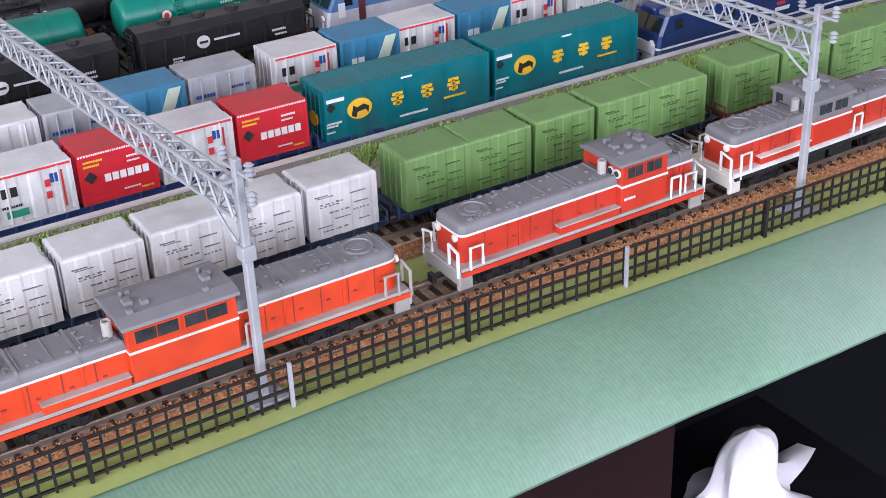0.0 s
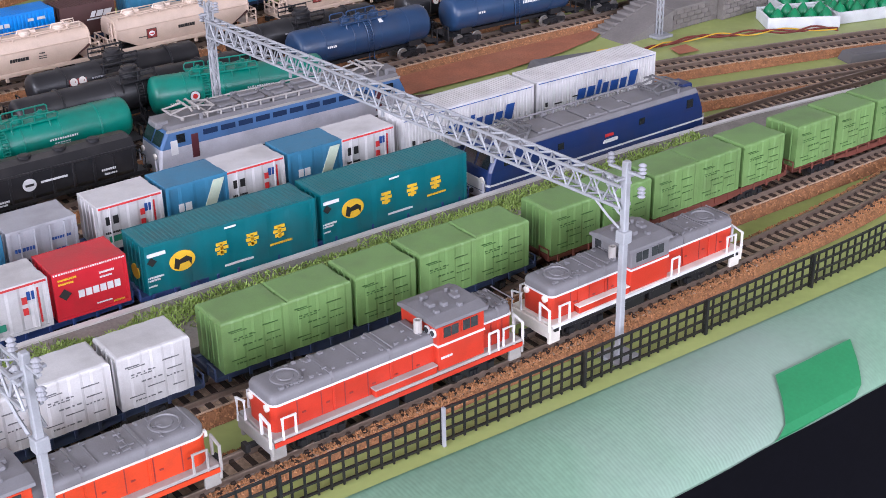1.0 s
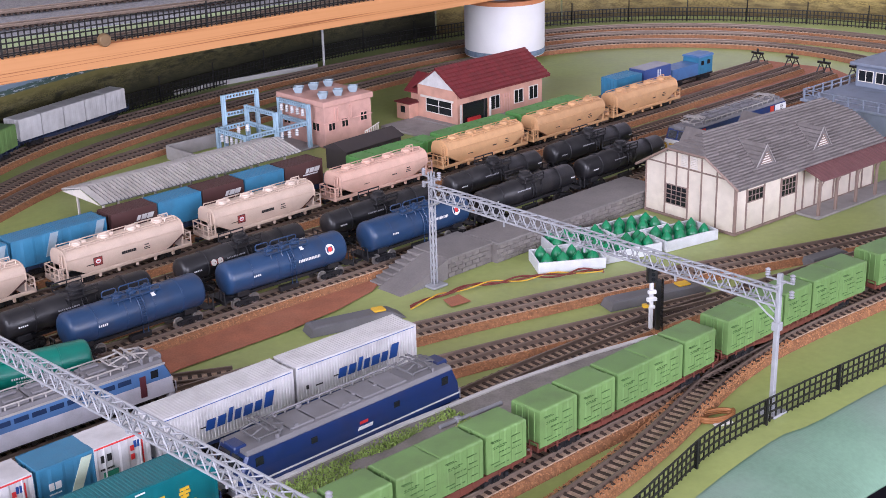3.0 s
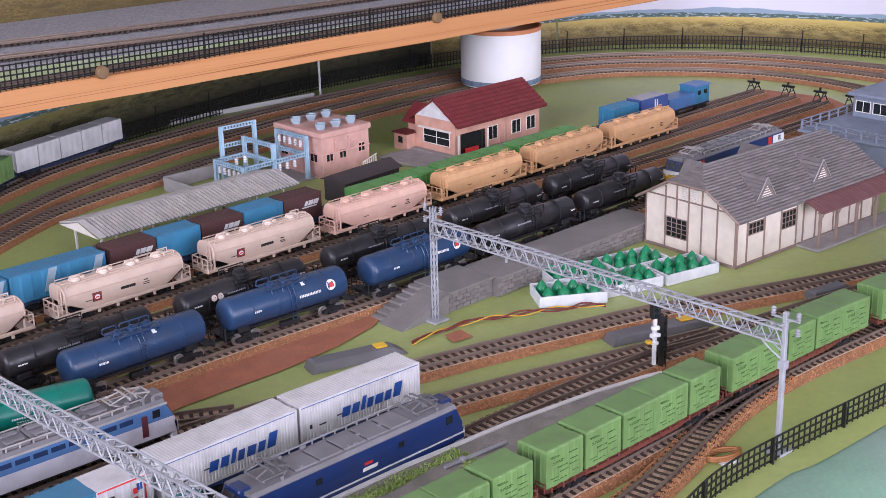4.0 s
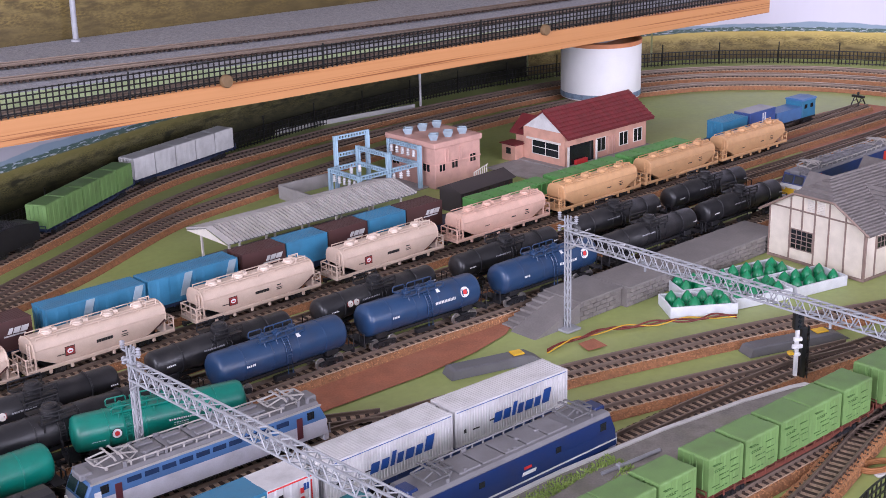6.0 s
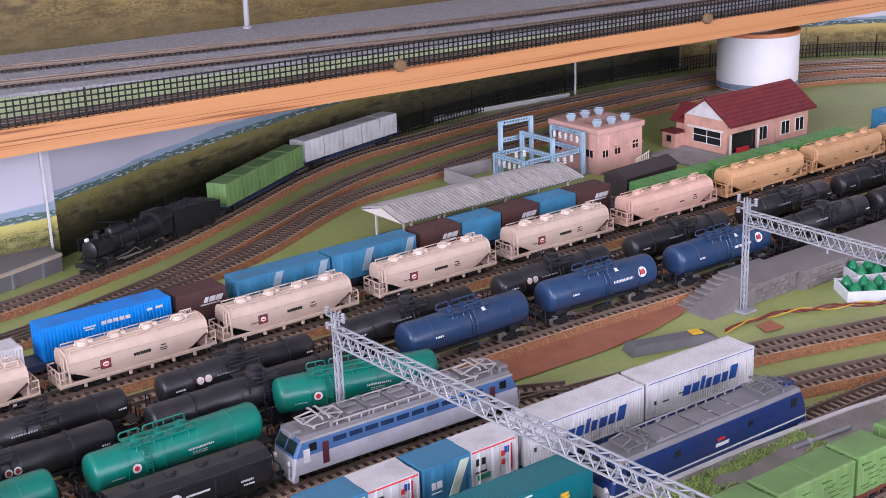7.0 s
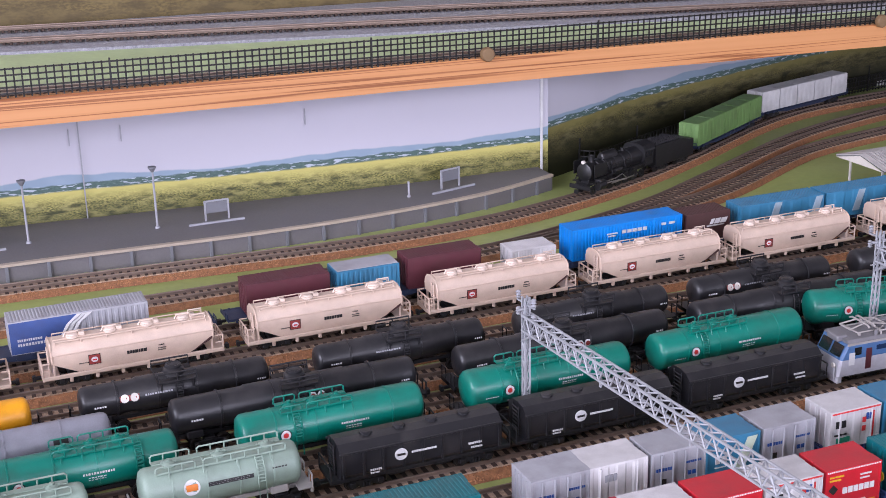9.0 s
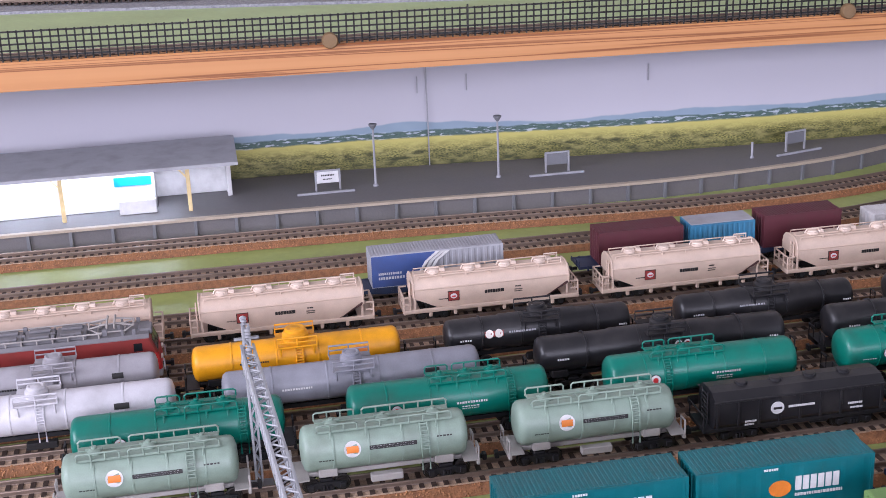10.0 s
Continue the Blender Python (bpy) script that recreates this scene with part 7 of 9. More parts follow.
caboose()
back_box(0.0330, 0.0150, M_CBLUE, "bright blue container at the end of the siding", 0.3800, 0)
back_box(0.0360, 0.0160, M_VIOLET, "grey-blue container with white stripes", 0.4170, 0, M_CGREY, marks=(M_WHITEMARK, [(0.0, 0.002, 0.001, 0.012), (0.003, 0.002, 0.001, 0.012)]))
copy_thing(made["flat_back"], pose(0.372, 0.1748, RAIL))


# ---- buildings and fittings ----
def slab_roof(parent, name, p, ex, ey, nu, nv, material, t=0.0007, lap=1.06):
    """A slope laid with single shingles: p its lower left corner, ex along the eave, ey up the slope."""
    ex, ey, p = Vector(ex), Vector(ey), Vector(p)
    n = ex.cross(ey).normalized()
    w, h = ex.length / nu, ey.length / nv
    me = Shape().rbox(0, w * 0.97, 0, h * lap, 0, t, 0.0001).mesh(name)
    me.materials.append(material)
    rot = Matrix((ex.normalized(), ey.normalized(), n)).transposed().to_4x4()
    for j in range(nv):
        for i in range(nu):
            ob = new(name, me)
            ob.parent = parent
            q = p + ex * (i / nu) + ey * (j / nv) + n * 0.0002
            ob.matrix_local = Matrix.Translation(q) @ rot @ pose(0, 0, 0, rx=-math.degrees(t / (h * lap)) * 0.9)


def window(parent, x, z, w, h, face, panes_x, panes_z, frame_m, depth=0.0006, name="window"):
    """A window in a wall whose face is given by a matrix: local x along the wall, z up, -y outwards."""
    win = part(name, Shape().rbox(x, x + w, -0.0002, 0.0003, z, z + h, 0.00005), M_GLASS, parent)
    win.matrix_local = face
    s = Shape()
    b = 0.0006
    for a, c in ((x - b, x), (x + w, x + w + b)):
        s.rbox(a, c, -depth, 0.0002, z - b, z + h + b, 0.0001)
    for a, c in ((z - b, z), (z + h, z + h + b)):
        s.rbox(x, x + w, -depth, 0.0002, a, c, 0.0001)
    for k in range(1, panes_x):
        s.rbox(x + w * k / panes_x - 0.00025, x + w * k / panes_x + 0.00025, -depth * 0.8, 0.0002, z, z + h, 0.00005)
    for k in range(1, panes_z):
        s.rbox(x, x + w, -depth * 0.8, 0.0002, z + h * k / panes_z - 0.00025, z + h * k / panes_z + 0.00025, 0.00005)
    part("window_frame", s, frame_m, win)
    return win


def station():
    """Half-timbered station: gable to -x, long front to -y with a porch."""
    t = thing("station_house", "cream half-timbered model station with a grey slate roof", "house")
    X, Y, E, R = 0.146, 0.072, 0.0340, 0.0550
    s = Shape()
    s.prism([(0, 0), (Y, 0), (Y, E), (Y / 2 + 0.0150, R - 0.0105), (Y / 2 - 0.0150, R - 0.0105), (0, E)], 0, X)
    part("wall", s, M_WOODWALL, t)
    s = Shape()
    s.box(-0.0009, X + 0.001, -0.0009, Y, 0, 0.0016)
    part("plinth", s, M_TIMBER, t)
    front, end = pose(0, 0, 0), pose(0, Y, 0, rz=-90)
    s = Shape()
    for x in (0.0, 0.0098, 0.0268, 0.0435, 0.0597, 0.0670, 0.080, 0.100, 0.118, 0.132, X - 0.001):
        part("timber", Shape().rbox(x, x + 0.0011, -0.0006, 0.0002, 0.0016, E - 0.001, 0.0001), M_TIMBER, t).matrix_local = front
    s = Shape()
    for y, z0 in ((0.0, 0.0016), (0.0160, 0.0016), (0.0250, 0.0220), (0.0345, 0.0016), (0.0450, 0.0016), (0.0570, 0.0016), (Y - 0.001, 0.0016)):
        top = E + (R - E) * (1 - abs(y - Y / 2) / (Y / 2)) - 0.0020
        part("timber", Shape().rbox(y, y + 0.0010, -0.0006, 0.0002, z0, min(max(top, E - 0.001), R - 0.0110), 0.0001), M_TIMBER, t).matrix_local = end
    part("timber", Shape().rbox(0, Y, -0.00055, 0.0002, 0.0338, 0.0347, 0.0001), M_TIMBER, t).matrix_local = end
    window(t, 0.0178, 0.0092, 0.0160, 0.0120, end, 4, 4, M_TIMBER)
    for y in (0.0292, 0.0366):
        s = Shape()
        for k in range(7):
            s.rbox(y, y + 0.0055, -0.0007, 0.0002, 0.0354 + k * 0.0011, 0.0354 + k * 0.0011 + 0.0007, 0.00005)
        part("vent", s, M_CREAM, t).matrix_local = end
    for x, z, w, h in ((0.0118, 0.0190, 0.0142, 0.0068), (0.0452, 0.0150, 0.0138, 0.0105), (0.104, 0.0150, 0.0125, 0.0105)):
        window(t, x, z, w, h, front, 4, 2 if h < 0.008 else 3, M_TIMBER)
    # Gable roof with both ends clipped by a small hip
    ze, xa, xb, hx = E - 0.0030, -0.0045, X + 0.0045, 0.0145
    yh, pitch = 0.0150, (R - E + 0.0030) / (Y / 2 + 0.0050)
    zh = R - pitch * yh
    s = Shape()
    for d in (0.0, -0.0012):
        q = [(xa, -0.0050, ze + d), (xb, -0.0050, ze + d), (xb, Y / 2 - yh, zh + d), (xb - hx, Y / 2, R + d), (xa + hx, Y / 2, R + d), (xa, Y / 2 - yh, zh + d),
             (xa, Y + 0.0050, ze + d), (xb, Y + 0.0050, ze + d), (xb, Y / 2 + yh, zh + d), (xa, Y / 2 + yh, zh + d)]
        f = [(0, 1, 2, 3, 4, 5), (7, 6, 9, 4, 3, 8), (5, 4, 9), (2, 8, 3)]
        s.add(q, f if d == 0.0 else [tuple(reversed(g)) for g in f])
    roof = part("roof", s, M_SLATE, t)
    rows, cols = 20, 13
    rise = math.hypot(Y / 2 + 0.0050, R - ze) / rows
    tile = Shape().rbox(0, (xb - xa) / cols * 0.97, 0, rise * 1.02, 0, 0.0013, 0.0001).mesh("shingle")
    tile.materials.append(M_SLATE)
    tilt = math.degrees(math.atan(pitch))
    for j in range(rows):
        y = -0.0050 + (Y / 2 + 0.0050) * j / rows
        cut = hx * max(0.0, (y - (Y / 2 - yh)) / yh)
        for i in range(cols):
            ob = new("shingle", tile)
            ob.parent = roof
            w = (xb - xa - 2 * cut) / cols
            ob.matrix_local = Matrix.Translation((xa + cut + w * i, y, ze + pitch * (y + 0.0050) + 0.0002)) @ pose(0, 0, 0, rx=tilt - math.degrees(0.0013 / rise) * 0.9) @ Matrix.Diagonal((w * cols / (xb - xa), 1, 1, 1))
    part("ridge", Shape().rbox(xa + hx, xb - hx, Y / 2 - 0.0008, Y / 2 + 0.0008, R - 0.0002, R + 0.0014, 0.0003), M_SLATE, t)
    for j in range(5):
        f0, f1 = j / 5, min(1.0, (j + 1.03) / 5)
        P = [Vector((xa + hx * f, Y / 2 + e * yh * (1 - f), zh + (R - zh) * f + 0.0003)) for f, e in ((f0, -1), (f0, 1), (f1, 1), (f1, -1))]
        up = [v + Vector((-0.0002, 0, h)) for v, h in zip(P, (0.0012, 0.0012, 0.0003, 0.0003))]
        part("hip_shingle", Shape().add(P + up, [(7, 6, 5, 4), (0, 1, 5, 4), (1, 2, 6, 5), (3, 0, 4, 7)]), M_SLATE, roof)
    for y0, y1 in ((-0.0050, Y / 2 - yh), (Y + 0.0050, Y / 2 + yh)):
        part("barge_board", Shape().tube([(xa, y0, ze - 0.0006), (xa, y1, zh - 0.0006)], 0.0008, 4), M_TIMBER, t)
    part("barge_board", Shape().tube([(xa, Y / 2 - yh, zh - 0.0006), (xa, Y / 2 + yh, zh - 0.0006)], 0.0008, 4), M_TIMBER, t)
    zr = lambda y: ze + pitch * (y + 0.0050)
    for x in (0.033, 0.091):
        yf, yb, wd = Y - 0.0040, Y - 0.0255, 0.0090
        zf, zt = zr(0.0040) + 0.0008, zr(0.0255) + 0.0010
        part("dormer", Shape().add([(x - wd, yf, zf), (x + wd, yf, zf), (x, yf, zt), (x, yb, zt)], [(2, 1, 0), (3, 2, 0), (3, 1, 2)]), M_SLATE, t)
    for x in (0.033, 0.091):
        yf, yb, wd = 0.0040, 0.0255, 0.0090
        zf, zt = zr(yf) + 0.0008, zr(yb) + 0.0010
        d = part("dormer", Shape().add([(x - wd, yf, zf), (x + wd, yf, zf), (x, yf, zt), (x, yb, zt)], [(0, 1, 2), (0, 2, 3), (2, 1, 3)]), M_SLATE, t)
        for side in (-1, 1):
            for k in range(6):
                a, b = k / 6.0, (k + 0.9) / 6.0
                P, Q, T = Vector((x + side * wd, yf, zf)), Vector((x, yf, zt)), Vector((x, yb, zt))
                n = (Q - P).cross(T - P).normalized() * (0.0006 if side < 0 else -0.0006)
                n = n if n.z > 0 else -n
                s = Shape().add([p + n * 0.3 for p in (P.lerp(Q, a), P.lerp(Q, b), P.lerp(Q, b).lerp(P.lerp(T, b), 0.985), P.lerp(Q, a).lerp(P.lerp(T, a), 0.985))] + [p + n * (1.3 if i in (0, 3) else 0.6) for i, p in enumerate((P.lerp(Q, a), P.lerp(Q, b), P.lerp(Q, b).lerp(P.lerp(T, b), 0.985), P.lerp(Q, a).lerp(P.lerp(T, a), 0.985)))],
                                [(4, 5, 6, 7), (0, 1, 5, 4), (1, 2, 6, 5), (2, 3, 7, 6), (3, 0, 4, 7)])
                part("shingle", s, M_SLATE, d)
        part("dormer_front", Shape().add([(x - wd * 0.6, yf - 0.0004, zf + 0.0012), (x + wd * 0.6, yf - 0.0004, zf + 0.0012), (x, yf - 0.0004, zt - 0.0045)], [(0, 1, 2)]), M_CREAM, d)
        s = Shape()
        for k in range(5):
            f = k / 5
            q = wd * 0.62 * (1 - f)
            s.rbox(x - q, x + q, yf - 0.0010, yf - 0.0004, zf + 0.0018 + (zt - zf - 0.0050) * f, zf + 0.0024 + (zt - zf - 0.0050) * f, 0.0001)
        part("louvre", s, M_TIMBER, d)
        s = Shape()
        s.tube([(x - wd - 0.0006, yf - 0.0004, zf), (x, yf - 0.0004, zt + 0.0006), (x + wd + 0.0006, yf - 0.0004, zf)], 0.0004, 4)
        s.tube([(x - wd, yf, zf + 0.0001), (x, yb, zt + 0.0002)], 0.00036, 4)
        part("barge_board", s, M_CONCRETE, d)
    px0, px1 = 0.062, 0.160
    porch = part("porch_roof", Shape().loft([[(x, -0.0185, 0.0255), (x, 0.0, 0.0318), (x, 0.0, 0.0310), (x, -0.0185, 0.0247)] for x in (px0, px1)]), M_PORCHROOF, t)
    s = Shape()
    for k in range(26):
        x = px0 + 0.002 + k * (px1 - px0 - 0.004) / 25
        s.tube([(x, -0.0185, 0.0256), (x, 0.0, 0.0319)], 0.00025, 4)
    part("roof_rib", s, M_PORCHROOF, porch)
    for x in (px0 + 0.002, px0 + 0.020, px0 + 0.042, px0 + 0.064, px1 - 0.003):
        p = part("post", Shape().rbox(x - 0.0009, x + 0.0009, -0.0159, -0.0141, 0, 0.0250, 0.0002), M_TIMBER, t)
        part("brace", Shape().tube([(x, -0.0150, 0.0185), (x + 0.005, -0.0150, 0.0245)], 0.0005, 4), M_TIMBER, p)
    part("porch_beam", Shape().rbox(px0, px1, -0.0160, -0.0140, 0.0240, 0.0253, 0.0002), M_TIMBER, t)
    part("porch_floor", Shape().rbox(px0 - 0.002, px1, -0.0180, -0.0012, 0, 0.0016, 0.0002), M_CONCRETE, t)
    t.matrix_basis = pose(0.1797, -0.0752, 0.0002, rz=-4)
    return t


station()


def red_house():
    t = thing("lineside_house", "salmon house with a dark red tiled gable roof", "house")
    X, Y, E, R = 0.100, 0.046, 0.0295, 0.0445
    part("wall", Shape().prism([(0, 0), (Y, 0), (Y, E), (Y / 2, R), (0, E)], 0, X), M_SALMON, t)
    part("plinth", Shape().rbox(-0.006, X + 0.004, -0.010, Y, 0, 0.0026, 0.0003), M_CONCRETE, t)
    front, end = pose(0, 0, 0), pose(0, Y, 0, rz=-90)
    for x in (0.038, 0.066, 0.084):
        window(t, x, 0.0080, 0.0100, 0.0105, front, 2, 1, M_CREAM)
    part("door", Shape().rbox(0.052, 0.059, -0.0005, 0.0003, 0.0026, 0.0155, 0.0001), M_SALMON, t)
    # flat dark panel in place of a porch recess, its shade painted
    part("porch_recess", Shape().rbox(0.006, 0.0335, -0.0005, 0.0003, 0.0026, 0.0185, 0.0001), M_GLASS, t)
    part("bench", Shape().rbox(0.010, 0.024, -0.0032, -0.0008, 0.0026, 0.0065, 0.0003), M_REDMARK, t)
    window(t, 0.0105, 0.0085, 0.0290, 0.0115, end, 2, 2, M_CREAM, name="gable_window")
    part("lintel", Shape().rbox(-0.0010, 0.0, 0.004, Y - 0.004, 0.0195, 0.0212, 0.0002), M_CREAM, t)
    for x in (0.0358, 0.0505, 0.0535, 0.0565, 0.0595):
        part("wall_batten", Shape().rbox(x, x + 0.0008, -0.0006, 0.0002, 0.0026, 0.0185, 0.0001), M_PINKWALL, t)
    part("porch_post", Shape().rbox(0.0000, 0.0016, -0.0042, -0.0026, 0.0026, 0.0190, 0.0002), M_CREAM, t)
    part("porch_post", Shape().rbox(0.0332, 0.0346, -0.0042, -0.0028, 0.0026, 0.0190, 0.0002), M_CREAM, t)
    part("wing_wall", Shape().rbox(0.005, 0.028, Y + 0.0002, Y + 0.014, 0, 0.0225, 0.0003), M_SALMON, t)
    part("wing_roof", Shape().across([(0.001, 0.0215), (0.0165, 0.0345), (0.032, 0.0215), (0.032, 0.0205), (0.001, 0.0205)], Y - 0.010, Y + 0.0175), M_REDROOF, t)
    part("pavement", Shape().rbox(-0.040, -0.0062, -0.012, Y + 0.002, 0, 0.0018, 0.0003), M_CONCRETE, t)
    part("gable", Shape().add([(-0.0006, 0.0, E), (-0.0006, Y, E), (-0.0006, Y / 2, R)], [(0, 1, 2)]), M_WHITEMARK, t)
    annexe = part("annexe", Shape().rbox(-0.0095, 0.004, Y + 0.0002, Y + 0.0160, 0, 0.0135, 0.0003), M_SALMON, t)
    part("annexe_roof", Shape().rbox(-0.0110, 0.004, Y - 0.0012, Y + 0.0175, 0.0136, 0.0146, 0.0003), M_REDROOF, annexe)
    part("annexe_window", Shape().rbox(-0.0099, -0.0094, Y + 0.0055, Y + 0.0105, 0.0060, 0.0112, 0.0001), M_GLASS, annexe)
    roof = part("roof", Shape().loft([[(x, -0.0055, E - 0.0036), (x, Y / 2, R + 0.0004), (x, Y + 0.0055, E - 0.0036), (x, Y + 0.0055, E - 0.0046), (x, Y / 2, R - 0.0008), (x, -0.0055, E - 0.0046)] for x in (-0.0020, X + 0.004)]), M_REDROOF, t)
    slope = Vector((0, Y / 2 + 0.0055, R + 0.0040 - E))
    slab_roof(roof, "tile", (-0.0020, -0.0056, E - 0.0034), (X + 0.006, 0, 0), slope, 22, 8, M_REDROOF, 0.0011)
    part("ridge", Shape().tube([(-0.002, Y / 2, R + 0.0006), (X + 0.004, Y / 2, R + 0.0006)], 0.0009, 6), M_REDROOF, t)
    t.matrix_basis = pose(0.2470, 0.2330, 0.0002)
    return t


red_house()


def pink_block():
    t = thing("substation_building", "flat-roofed pink concrete building with roof vents", "building")
    X, Y, H = 0.047, 0.056, 0.0360
    part("wall", Shape().rbox(0, X, 0, Y, 0, H, 0.0003), M_PINKWALL, t)
    part("parapet", Shape().rbox(-0.0014, X + 0.0014, -0.0014, Y + 0.0014, H - 0.0040, H + 0.0004, 0.0004), M_PINKWALL, t)
    part("string_course", Shape().rbox(-0.0006, X + 0.0006, -0.0006, Y + 0.0006, H * 0.52, H * 0.52 + 0.001, 0.0002), M_PINKWALL, t)
    front, end = pose(0, 0, 0), pose(0, Y, 0, rz=-90)
    for x, z in ((0.004, 0.0135), (0.017, 0.0140), (0.036, 0.0155)):
        window(t, x, z, 0.0060, 0.0062, front, 2, 1, M_PINKWALL)
    for y in (0.006, 0.024, 0.042):
        window(t, y, 0.013, 0.008, 0.0065, end, 2, 1, M_PINKWALL)
    for x in (0.008, 0.023, 0.038):
        for y in (0.010, 0.040):
            v = part("roof_vent", Shape().turned([(0.0036, H), (0.0036, H + 0.0012), (0.0042, H + 0.0016), (0.0054, H + 0.0044), (0.0054, H + 0.0052), (0.0044, H + 0.0052), (0.0036, H + 0.0036), (0.0, H + 0.0036)], 4, "z", (x, y, 0)), M_VENTGREY, t)
    for x in (0.0100, 0.0130, 0.0250, 0.0262):
        part("wall_strip", Shape().rbox(x, x + 0.0010, -0.0009, 0.0002, 0.0190, 0.0300, 0.0002), M_PINKWALL, t)
    s = Shape()
    for k in range(7):
        s.rbox(X - 0.012 + k * 0.0022, X - 0.0112 + k * 0.0022, -0.0058, -0.0050, 0.002 + 0.0006 * k, 0.0075 + 0.0006 * k, 0.0001)
    s.tube([(X - 0.012, -0.0054, 0.0076), (X + 0.003, -0.0054, 0.0120)], 0.0005, 5)
    part("stair_rail", s, M_CREAM, t)
    t.matrix_basis = pose(0.1380, 0.2655, 0.0002)
    return t


pink_block()


def gantry():
    """Substation steelwork: one portal along x, two across it, a low deck frame with insulators."""
    t = thing("substation_gantry", "pale blue steel lattice gantry with white insulators", "gantry")

    def post(x, y, h):
        s = Shape()
        for e in (-0.0011, 0.0011):
            s.rbox(x + e - 0.0004, x + e + 0.0004, y - 0.0013, y + 0.0013, 0, h, 0.0001)
        s.rbox(x - 0.0008, x + 0.0008, y - 0.0009, y + 0.0009, 0, h - 0.0002, 0.0001)
        return part("post", s, M_PALEBLUE, t)

    def beam(p, q, z, deep=0.0034):
        """A ladder beam between two posts: two chords joined by short slats."""
        p, q = Vector((*p, 0)), Vector((*q, 0))
        d = (q - p).normalized()
        n, s = Vector((-d.y, d.x, 0)) * 0.0009, Shape()
        for z0 in (z - deep, z - 0.0008):
            s.loft([[(*(v - n).xy, z0), (*(v + n).xy, z0), (*(v + n).xy, z0 + 0.0008), (*(v - n).xy, z0 + 0.0008)] for v in (p, q)])
        k = max(3, int((q - p).length / 0.0026))
        for i in range(k + 1):
            v = p.lerp(q, i / k)
            s.loft([[(*(v + d * e - n * 0.8).xy, z - deep + 0.0006), (*(v + d * e + n * 0.8).xy, z - deep + 0.0006), (*(v + d * e + n * 0.8).xy, z - 0.0006), (*(v + d * e - n * 0.8).xy, z - 0.0006)] for e in (-0.0005, 0.0005)])
        return part("beam", s, M_PALEBLUE, t)

    part("base", Shape().rbox(-0.002, 0.066, -0.002, 0.048, 0.0, 0.0012, 0.0002), M_CONCRETE, t)
    for x, y, h in ((0.0, 0.0355, 0.0222), (0.0, 0.0, 0.0222), (0.0118, 0.0430, 0.0435), (0.0416, 0.0415, 0.0435), (0.0276, 0.0360, 0.0345), (0.0276, 0.0, 0.0345), (0.0586, 0.0360, 0.0345), (0.0586, 0.0, 0.0345)):
        post(x, y, h)
    beam((0.0118, 0.0430), (0.0416, 0.0415), 0.0435)
    beam((0.0118, 0.0430), (0.0416, 0.0415), 0.0300)
    for x in (0.0276, 0.0586):
        beam((x, 0.0), (x, 0.0360), 0.0345)
    beam((0.0586, 0.0), (0.0586, 0.0360), 0.0215)
    for p, q in (((0.0, 0.0355), (0.0, 0.0)), ((0.0, 0.0355), (0.0276, 0.0355)), ((0.0, 0.0), (0.0586, 0.0)), ((0.0276, 0.0360), (0.0276, 0.0))):
        beam(p, q, 0.0222)
    spool = [(0.0010, 0.0), (0.0016, 0.0006), (0.0009, 0.0014), (0.0016, 0.0022), (0.0009, 0.0030), (0.0016, 0.0038), (0.0009, 0.0046), (0.0012, 0.0054), (0.0, 0.0055)]
    for x, y, z in [(0.0586, 0.0050 + 0.0066 * k, 0.0252) for k in range(5)] + [(0.0004, 0.0050 + 0.0060 * k, 0.0128) for k in range(5)] + [(0.0080 + 0.0080 * k, 0.0180, 0.0196) for k in range(2)] + [(0.0340 + 0.0070 * k, 0.0, 0.0128) for k in range(3)]:
        part("insulator", Shape().turned(spool, 9, "z", (x - 0.0014, y, z)), M_WHITEMARK, t)
    t.matrix_basis = pose(0.0724, 0.2755, 0.0002)
    return t


gantry()
t = thing("low_wall", "low grey concrete enclosure wall", "wall")
part("panel", Shape().rbox(0, 0.046, -0.001, 0.001, 0, 0.0105, 0.0003), M_CONCRETE, t)
part("panel", Shape().rbox(-0.001, 0.001, -0.052, -0.0012, 0, 0.0105, 0.0003), M_CONCRETE, t)
part("post", Shape().rbox(-0.002, 0.002, -0.0535, -0.0505, 0, 0.0120, 0.0003), M_KERB, t)
t.matrix_basis = pose(0.0420, 0.3360, 0.0002)


